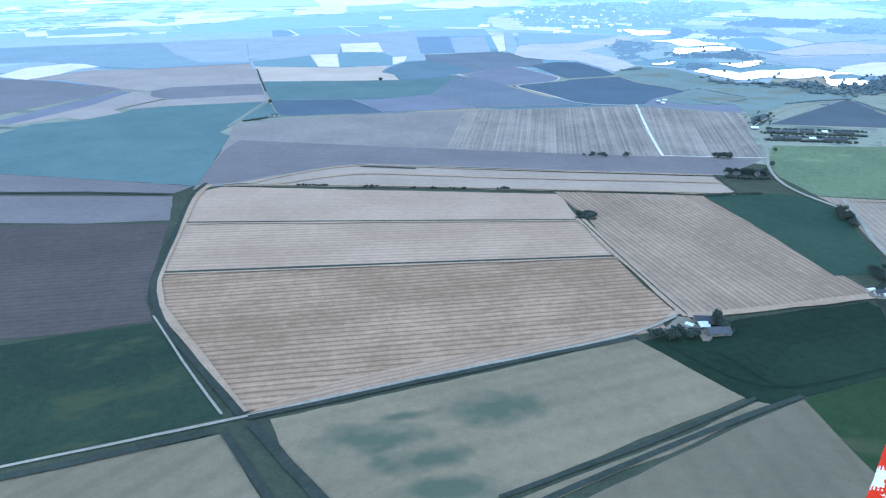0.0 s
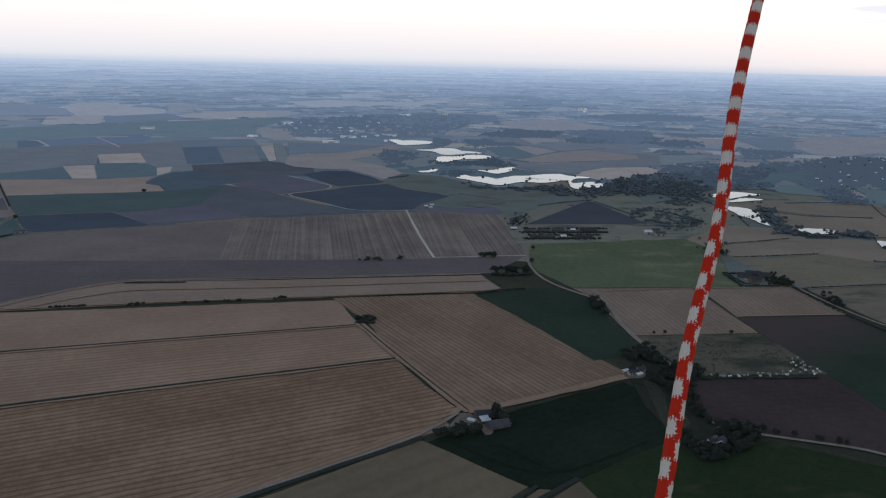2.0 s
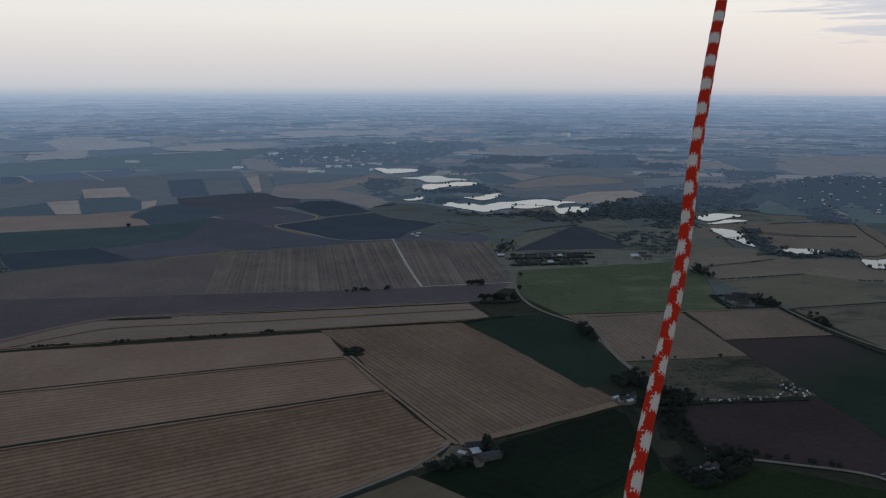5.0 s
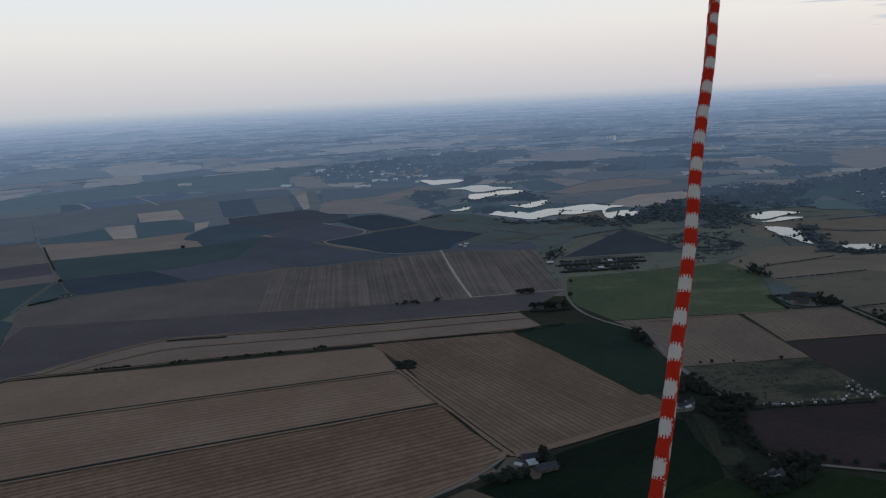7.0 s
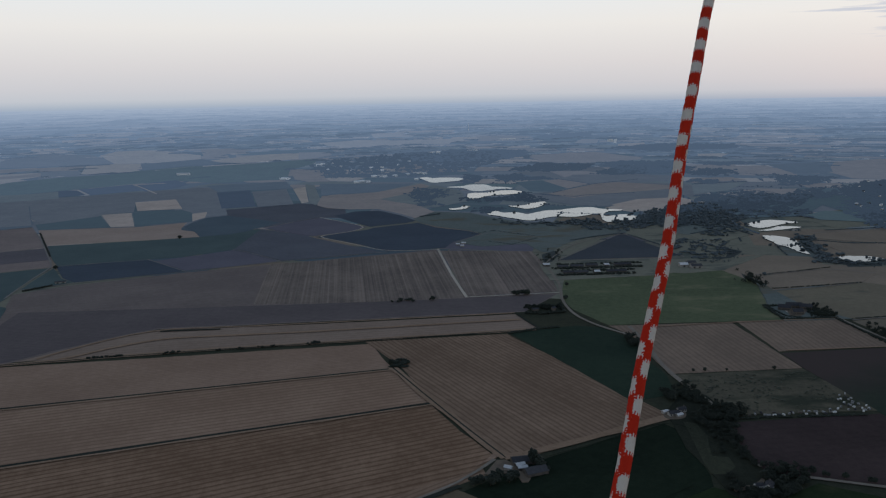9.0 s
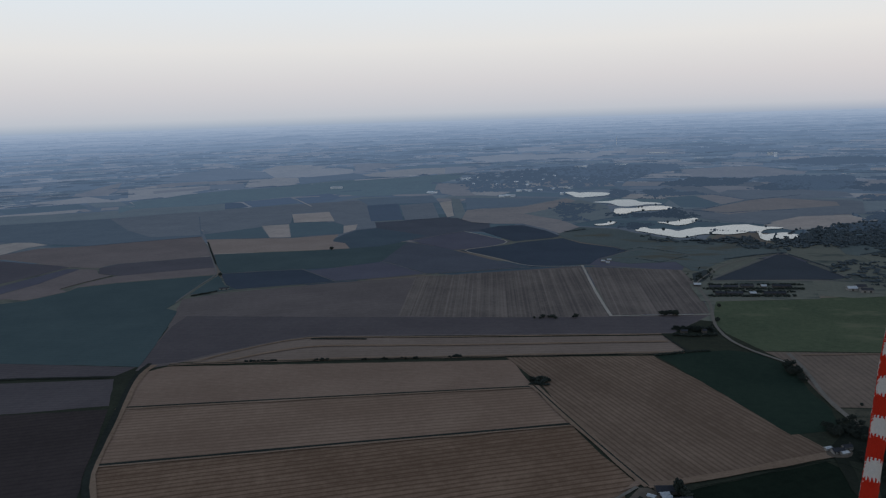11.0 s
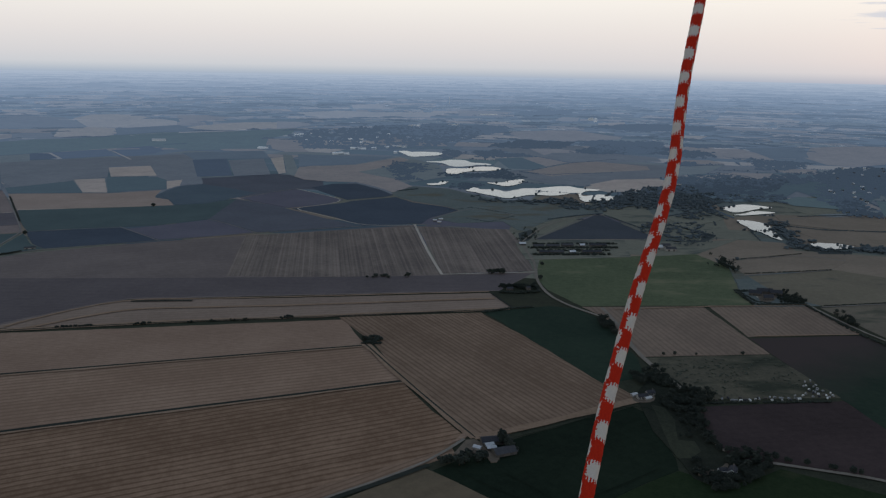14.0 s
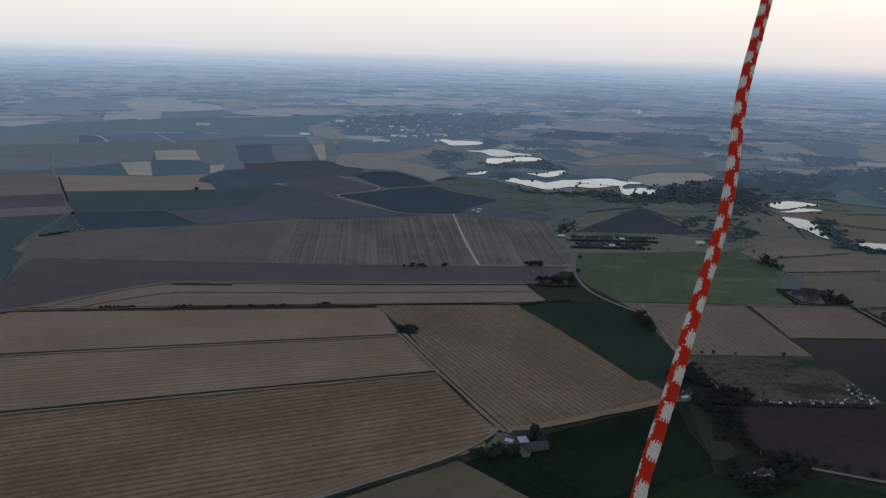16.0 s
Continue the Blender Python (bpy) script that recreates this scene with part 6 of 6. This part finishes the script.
wood([(397, 1541), (515, 1553), (488, 1415), (406, 1369), (385, 1446)], 45, 5, "dark green wood near the lakes")
wood([(518, 1701), (621, 1764), (590, 1655), (525, 1584), (496, 1606)], 60, 6, "dark green wood near the lakes")
wood([(-189, 2414), (-156, 2448), (-72, 2103), (-133, 2095)], 30, 7, "dark green wood near the lakes")
wood([(499, 1468), (510, 1427), (432, 1318), (406, 1333)], 40, 6, "dark green wood near the lakes")
wood([(690, 1621), (685, 1541), (656, 1401), (664, 1341), (648, 1307), (622, 1330), (635, 1422), (654, 1509)], 70, 7, "dark green wood near the lakes")
wood([(729, 1353), (768, 1345), (765, 1316), (720, 1315)], 40, 8, "dark green wood near the lakes")
wood([(649, 1321), (714, 1324), (699, 1295), (641, 1293)], 40, 5, "dark green wood near the lakes")
wood([(757, 1215), (826, 1255), (872, 1240), (818, 1159), (753, 1176)], 60, 8, "dark green wood near the lakes")
wood([(920, 1838), (999, 1880), (951, 1658), (912, 1634), (883, 1705)], 110, 8, "dark green wood near the lakes")
wood([(1099, 2789), (1256, 2664), (1115, 2483), (995, 2468)], 120, 8, "dark green wood near the lakes")
wood([(523, 2016), (739, 2014), (856, 1925), (801, 1829), (644, 1870), (512, 1915)], 50, 6, "dark green wood near the lakes")
wood([(449, 1255), (457, 1194), (444, 1159), (435, 1186)], 16, 9, "dark green wood near the lakes")
hedge([(459, 1762), (572, 1821), (588, 1701)], 2.5, 5, 0.8, "dark hedgerow between fields")
hedge([(470, 1621), (574, 1700), (592, 1601)], 2.5, 5, 0.8, "dark hedgerow between fields")
hedge([(472, 1493), (508, 1427)], 2.5, 5, 0.8, "dark hedgerow between fields")
hedge([(636, 1826), (752, 1888)], 2.5, 5, 0.8, "dark hedgerow between fields")
hedge([(629, 1869), (600, 1717), (610, 1616)], 2.5, 5, 0.8, "dark hedgerow between fields")
hedge([(660, 1552), (746, 1501), (865, 1490)], 2.5, 5, 0.85, "dark hedgerow between fields")
hedge([(459, 1149), (540, 1166), (613, 1183)], 1.6, 3.2, 0.6, "dark hedgerow between fields")
hedge([(468, 1239), (542, 1263), (610, 1292)], 1.6, 3.2, 0.6, "dark hedgerow between fields")
hedge([(762, 1646), (922, 1678)], 2.5, 5, 0.85, "dark hedgerow between fields")
hedge([(49, 933), (94, 953), (116, 959)], 2.5, 5, 0.85, "dark hedgerow between fields")
hedge([(-6, 1645), (56, 1693), (139, 1620)], 1.6, 3, 0.4, "dark hedgerow between fields")
hedge([(41, 1565), (86, 1528), (143, 1595)], 1.6, 3, 0.4, "dark hedgerow between fields")
hedge([(210, 1564), (269, 1608), (335, 1641)], 2.5, 5, 0.85, "dark hedgerow between fields")
hedge([(338, 1622), (384, 1489)], 2.5, 5, 0.85, "dark hedgerow between fields")
hedge([(500, 985), (591, 1003), (700, 1023)], 1.6, 3.2, 0.6, "dark hedgerow between fields")
wood([(340, 1787), (488, 1891), (618, 1990), (658, 1939), (822, 1903), (815, 1856), (624, 1791), (494, 1735), (384, 1691), (315, 1717)], 200, 5, "dark belt of woodland beyond the lakes")
wood([(510, 1956), (550, 2028), (629, 2029), (622, 1956), (524, 1900)], 90, 8, "dark copse beside a stubble field")
wood([(571, 3334), (698, 3415), (921, 3373), (822, 2981), (734, 2881), (584, 2900)], 60, 9, "far bluish belt of woodland between fields")
wood([(815, 2894), (939, 3045), (1006, 2966), (974, 2836), (836, 2776)], 60, 9, "far bluish belt of woodland between fields")
wood([(733, 2615), (802, 2660), (833, 2594), (791, 2523)], 60, 9, "far bluish belt of woodland between fields")
wood([(795, 4306), (1184, 4550), (1479, 4389), (1400, 4154), (970, 4012)], 60, 9, "far bluish belt of woodland between fields")
wood([(-347, 4052), (-69, 4259), (303, 4178), (294, 3854), (127, 3574), (-159, 3481), (-271, 3618)], 60, 9, "far bluish belt of woodland between fields")
wood([(528, 2022), (643, 2065), (674, 1943), (613, 1759), (523, 1712), (394, 1735), (327, 1770), (329, 1822)], 60, 9, "far bluish belt of woodland between fields")
wood([(534, 5647), (893, 5942), (853, 5534), (580, 5299)], 60, 9, "far bluish belt of woodland between fields")
wood([(102, 2865), (193, 2945), (203, 2779), (116, 2689)], 60, 9, "far bluish belt of woodland between fields")
wood([(476, 2915), (583, 3050), (686, 3063), (650, 2896), (528, 2857)], 60, 8, "far dark copse")
wood([(113, 2256), (166, 2321), (223, 2215), (201, 2142), (124, 2155)], 60, 7, "dark copse beside a lake")
wood([(14, 2001), (52, 2061), (96, 2032), (79, 1979), (42, 1942)], 50, 6, "dark copse at a lake head")
wood([(485, 2941), (645, 3215), (720, 3159), (661, 2893), (554, 2855)], 60, 8, "far bluish wood between fields")
wood([(164, 3095), (308, 3374), (530, 3315), (459, 3063), (307, 3012)], 80, 8, "far bluish wood between fields")
wood([(108, 2794), (274, 2824), (306, 2737), (118, 2687)], 50, 7, "far bluish wood between fields")
wood([(-16, 2950), (54, 2881), (25, 2636), (-13, 2630)], 30, 7, "far bluish wood between fields")
wood([(689, 2267), (852, 2303), (873, 2211), (1044, 2355), (1462, 2553), (1257, 2184), (1077, 2204), (840, 2067), (712, 2081), (592, 2035)], 150, 8, "far bluish wood between fields")
wood([(968, 3328), (1148, 3315), (1199, 3228), (1023, 3171)], 40, 7, "far bluish wood between fields")
wood([(781, 3125), (901, 3148), (822, 2864), (750, 2909)], 20, 7, "far bluish wood between fields")
wood([(-180, 2536), (-66, 2462), (-45, 2325), (-109, 2238), (-164, 2307)], 30, 6, "far bluish wood between fields")
hedge([(855, 2832), (993, 2856), (1032, 2808), (1183, 2712)], 3, 6, 0.8, "far hedgerow between fields")
hedge([(1026, 2789), (1084, 2680), (1280, 2679)], 3, 6, 0.8, "far hedgerow between fields")
hedge([(260, 2358), (393, 2552), (592, 2699)], 3, 6, 0.8, "far hedgerow between fields")
hedge([(216, 2325), (309, 2250), (346, 2280), (502, 2328)], 3, 6, 0.8, "far hedgerow between fields")
hedge([(729, 2529), (930, 2591)], 3, 6, 0.8, "far hedgerow between fields")
hedge([(831, 2376), (896, 2284), (888, 2190)], 3, 6, 0.8, "far hedgerow between fields")
hedge([(-121, 1907), (-73, 1950)], 3, 6, 0.8, "far hedgerow between fields")
hedge([(186, 2734), (320, 2739), (404, 2585)], 3, 6, 0.8, "far hedgerow between fields")

# shrubs along the shores
spots = []
for shore in SHORES:
    for p in along(shore + shore[:1], 6):
        if rng.random() < 0.35:
            h = rng.uniform(0.6, 1.8) if rng.random() < 0.9 else rng.uniform(3, 5)
            spots.append((p.x + rng.uniform(-4, 4), p.y + rng.uniform(-4, 4), 0.9 + h * 0.5, h * rng.uniform(0.5, 1.1), h * 0.55))
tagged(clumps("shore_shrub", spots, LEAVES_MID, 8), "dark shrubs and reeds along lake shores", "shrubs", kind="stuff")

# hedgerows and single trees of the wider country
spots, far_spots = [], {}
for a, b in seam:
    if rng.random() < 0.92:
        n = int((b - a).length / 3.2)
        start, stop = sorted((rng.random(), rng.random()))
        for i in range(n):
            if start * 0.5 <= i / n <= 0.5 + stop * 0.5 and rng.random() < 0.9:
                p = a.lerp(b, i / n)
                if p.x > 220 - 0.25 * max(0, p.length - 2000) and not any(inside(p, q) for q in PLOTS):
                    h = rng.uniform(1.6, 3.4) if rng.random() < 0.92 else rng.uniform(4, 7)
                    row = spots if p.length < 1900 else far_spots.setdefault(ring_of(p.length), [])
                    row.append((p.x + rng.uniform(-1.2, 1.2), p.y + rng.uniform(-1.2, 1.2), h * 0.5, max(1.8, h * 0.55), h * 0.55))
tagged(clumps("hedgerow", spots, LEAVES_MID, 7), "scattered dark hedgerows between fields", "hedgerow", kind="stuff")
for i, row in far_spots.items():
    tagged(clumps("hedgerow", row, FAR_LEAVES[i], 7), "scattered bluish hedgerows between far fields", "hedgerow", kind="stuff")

PADDOCK = [(213, 773), (355, 791), (365, 737), (373, 688), (247, 683), (232, 713)]
tr, tufts = random.Random(9), []
for _ in range(900):
    p = (tr.uniform(205, 385), tr.uniform(670, 800))
    if inside(p, PADDOCK) and noise.noise(Vector((p[0] * 0.04, p[1] * 0.06, 3))) > -0.1:
        wide = tr.uniform(0.5, 1.6)
        tufts.append((*p, 0.9, wide, wide * 0.35))
tagged(clumps("tussocks", tufts, TUSSOCK, 3), "low dull green tussocks and weeds on pasture", "weeds", kind="stuff")

# ---- rope ----
ROPE, rt, rb = material("rope", 0.9)
rb.inputs["Specular IOR Level"].default_value = 0.05
rope_uv = rt.nodes.new("ShaderNodeUVMap").outputs[0]
rs = rt.nodes.new("ShaderNodeSeparateXYZ")
rt.links.new(rope_uv, rs.inputs[0])
PLAITS, TALL, REPEAT = 28.0, 0.0019, 0.0340
column = math_node(rt, "MULTIPLY", math_node(rt, "ADD", rs.outputs[0], -0.178), PLAITS)
strand = math_node(rt, "FLOOR", column)
odd = math_node(rt, "FLOORED_MODULO", strand, 2.0)
along_v = math_node(rt, "ADD", math_node(rt, "MULTIPLY", rs.outputs[1], 1 / TALL), math_node(rt, "MULTIPLY", odd, 0.5))
round_wave = math_node(rt, "COSINE", math_node(rt, "MULTIPLY", column, 2 * math.pi / PLAITS))
long_wave = math_node(rt, "COSINE", math_node(rt, "ADD", math_node(rt, "MULTIPLY", rs.outputs[1], 2 * math.pi / REPEAT), math_node(rt, "MULTIPLY", math_node(rt, "SUBTRACT", odd, 0.5), 0.45)))
weave = rt.nodes.new("ShaderNodeCombineXYZ")
rt.links.new(math_node(rt, "MULTIPLY", column, 0.55), weave.inputs[0])
rt.links.new(math_node(rt, "MULTIPLY", rs.outputs[1], 520.0), weave.inputs[1])
uneven = math_node(rt, "MULTIPLY", math_node(rt, "SUBTRACT", noise_node(rt, weave.outputs[0], 1.0, 1), 0.5), 0.85)
checks = math_node(rt, "ADD", math_node(rt, "MULTIPLY", round_wave, long_wave), 0.12)
red = math_node(rt, "GREATER_THAN", math_node(rt, "ADD", checks, uneven), 0.0)
grain = noise_node(rt, rt.nodes.new("ShaderNodeTexCoord").outputs["Object"], 900, 3)
white = mix_node(rt, grain, (0.46, 0.40, 0.345), (0.66, 0.585, 0.51))
reds = mix_node(rt, grain, (0.36, 0.016, 0.007), (0.54, 0.034, 0.014))
rt.links.new(mix_node(rt, red, white, reds), rb.inputs["Base Color"])
swell = math_node(rt, "MULTIPLY", math_node(rt, "SINE", math_node(rt, "MULTIPLY", math_node(rt, "FRACT", column), math.pi)), math_node(rt, "SINE", math_node(rt, "MULTIPLY", math_node(rt, "FRACT", along_v), math.pi)))
rope_bump = rt.nodes.new("ShaderNodeBump")
rope_bump.inputs["Strength"].default_value, rope_bump.inputs["Distance"].default_value = 0.6, 0.0006
rt.links.new(swell, rope_bump.inputs["Height"])
rt.links.new(rope_bump.outputs[0], rb.inputs["Normal"])
ROPE_R = 0.006
low, high, ring = -20.5, 4.0, 16
rv, rf, ruv = [], [], []
side = ROPE_WAY.cross(Vector((0, 0, 1))).normalized()
back_way = side.cross(ROPE_WAY).normalized()
count = int((high - low) / 0.003)
fray = random.Random(2)
LEANS = [(-413, 0.0), (-18.19, 0.0197), (-16.9, 0.0317), (-14.37, 0.0309), (-12.67, 0.0293), (-9.46, -0.0165), (-5.12, 0.0118), (-3.89, 0.0136), (-3.17, 0.0097), (-0.37, 0.0078), (1.79, 0.0065), (9, 0.0065)]
LEAN_S = np.linspace(-413, 7, 42001)
LEAN_M = np.interp(LEAN_S, [a for a, b in LEANS], [b for a, b in LEANS])
LEAN_X = np.cumsum(LEAN_M) * 0.01

BENDS = [-17.74, -17.35, -17.06, -16.61, -15.79, -14.89, -14.0, -13.13, -12.26, -9.35, -8.76, -4.72, -3.37, -3.14, -2.44, -1.66, -0.81, 0.03, 0.93, 1.83, 2.58]
# the lay of the rope turns unevenly, by half turns from bend to bend
TURNS = [0.5 * round((b + 14.0) * 1.15) for b in BENDS]


def leaning(s):
    """How far the rope hangs to the side at s, with its slack bends."""
    bend = sum(0.0066 * math.exp(-((s - b) / 0.1) ** 2) - 0.0034 * math.exp(-((s - b + 0.26) / 0.08) ** 2) for b in BENDS if abs(s - b) < 1)
    bend += 0.0100 * math.exp(-((s + 17.68) / 0.16) ** 2)
    return float(np.interp(s, LEAN_S, LEAN_X) - np.interp(0, LEAN_S, LEAN_X)) + bend


grounded = [-413.0 + 6 * k for k in range(65)]
stations = grounded + [low + (high - low) * i / count for i in range(count + 1)]
for i, s in enumerate(stations):
    mid = ROPE_AT + ROPE_WAY * s + side * (leaning(s) + 0.0016 * math.sin(s * 13) + 0.0007 * math.sin(s * 29 + 1))
    for k in range(ring):
        a = 2 * math.pi * k / ring - math.pi / 2
        rr = ROPE_R * (1 + 0.025 * math.sin(s * 140 + k * 1.3) + fray.uniform(-0.045, 0.045))
        rv.append(mid + (side * math.cos(a) + back_way * math.sin(a)) * rr)
    if i:
        t0, t1 = float(np.interp(stations[i - 1], BENDS, TURNS)), float(np.interp(s, BENDS, TURNS))
        for k in range(ring):
            rf.append(((i - 1) * ring + k, (i - 1) * ring + (k + 1) % ring, i * ring + (k + 1) % ring, i * ring + k))
            u0, u1, v0, v1 = k / ring, (k + 1) / ring, stations[i - 1] + 24, s + 24
            ruv += [u0 + t0, v0, u1 + t0, v0, u1 + t1, v1, u0 + t1, v1]
rope = mesh_object("rope", rv, rf, ROPE)
layer = rope.data.uv_layers.new(name="UVMap")
layer.data.foreach_set("uv", ruv)
for poly in rope.data.polygons:
    poly.use_smooth = True
tagged(rope, "red and white braided balloon rope hanging in the air", "rope")
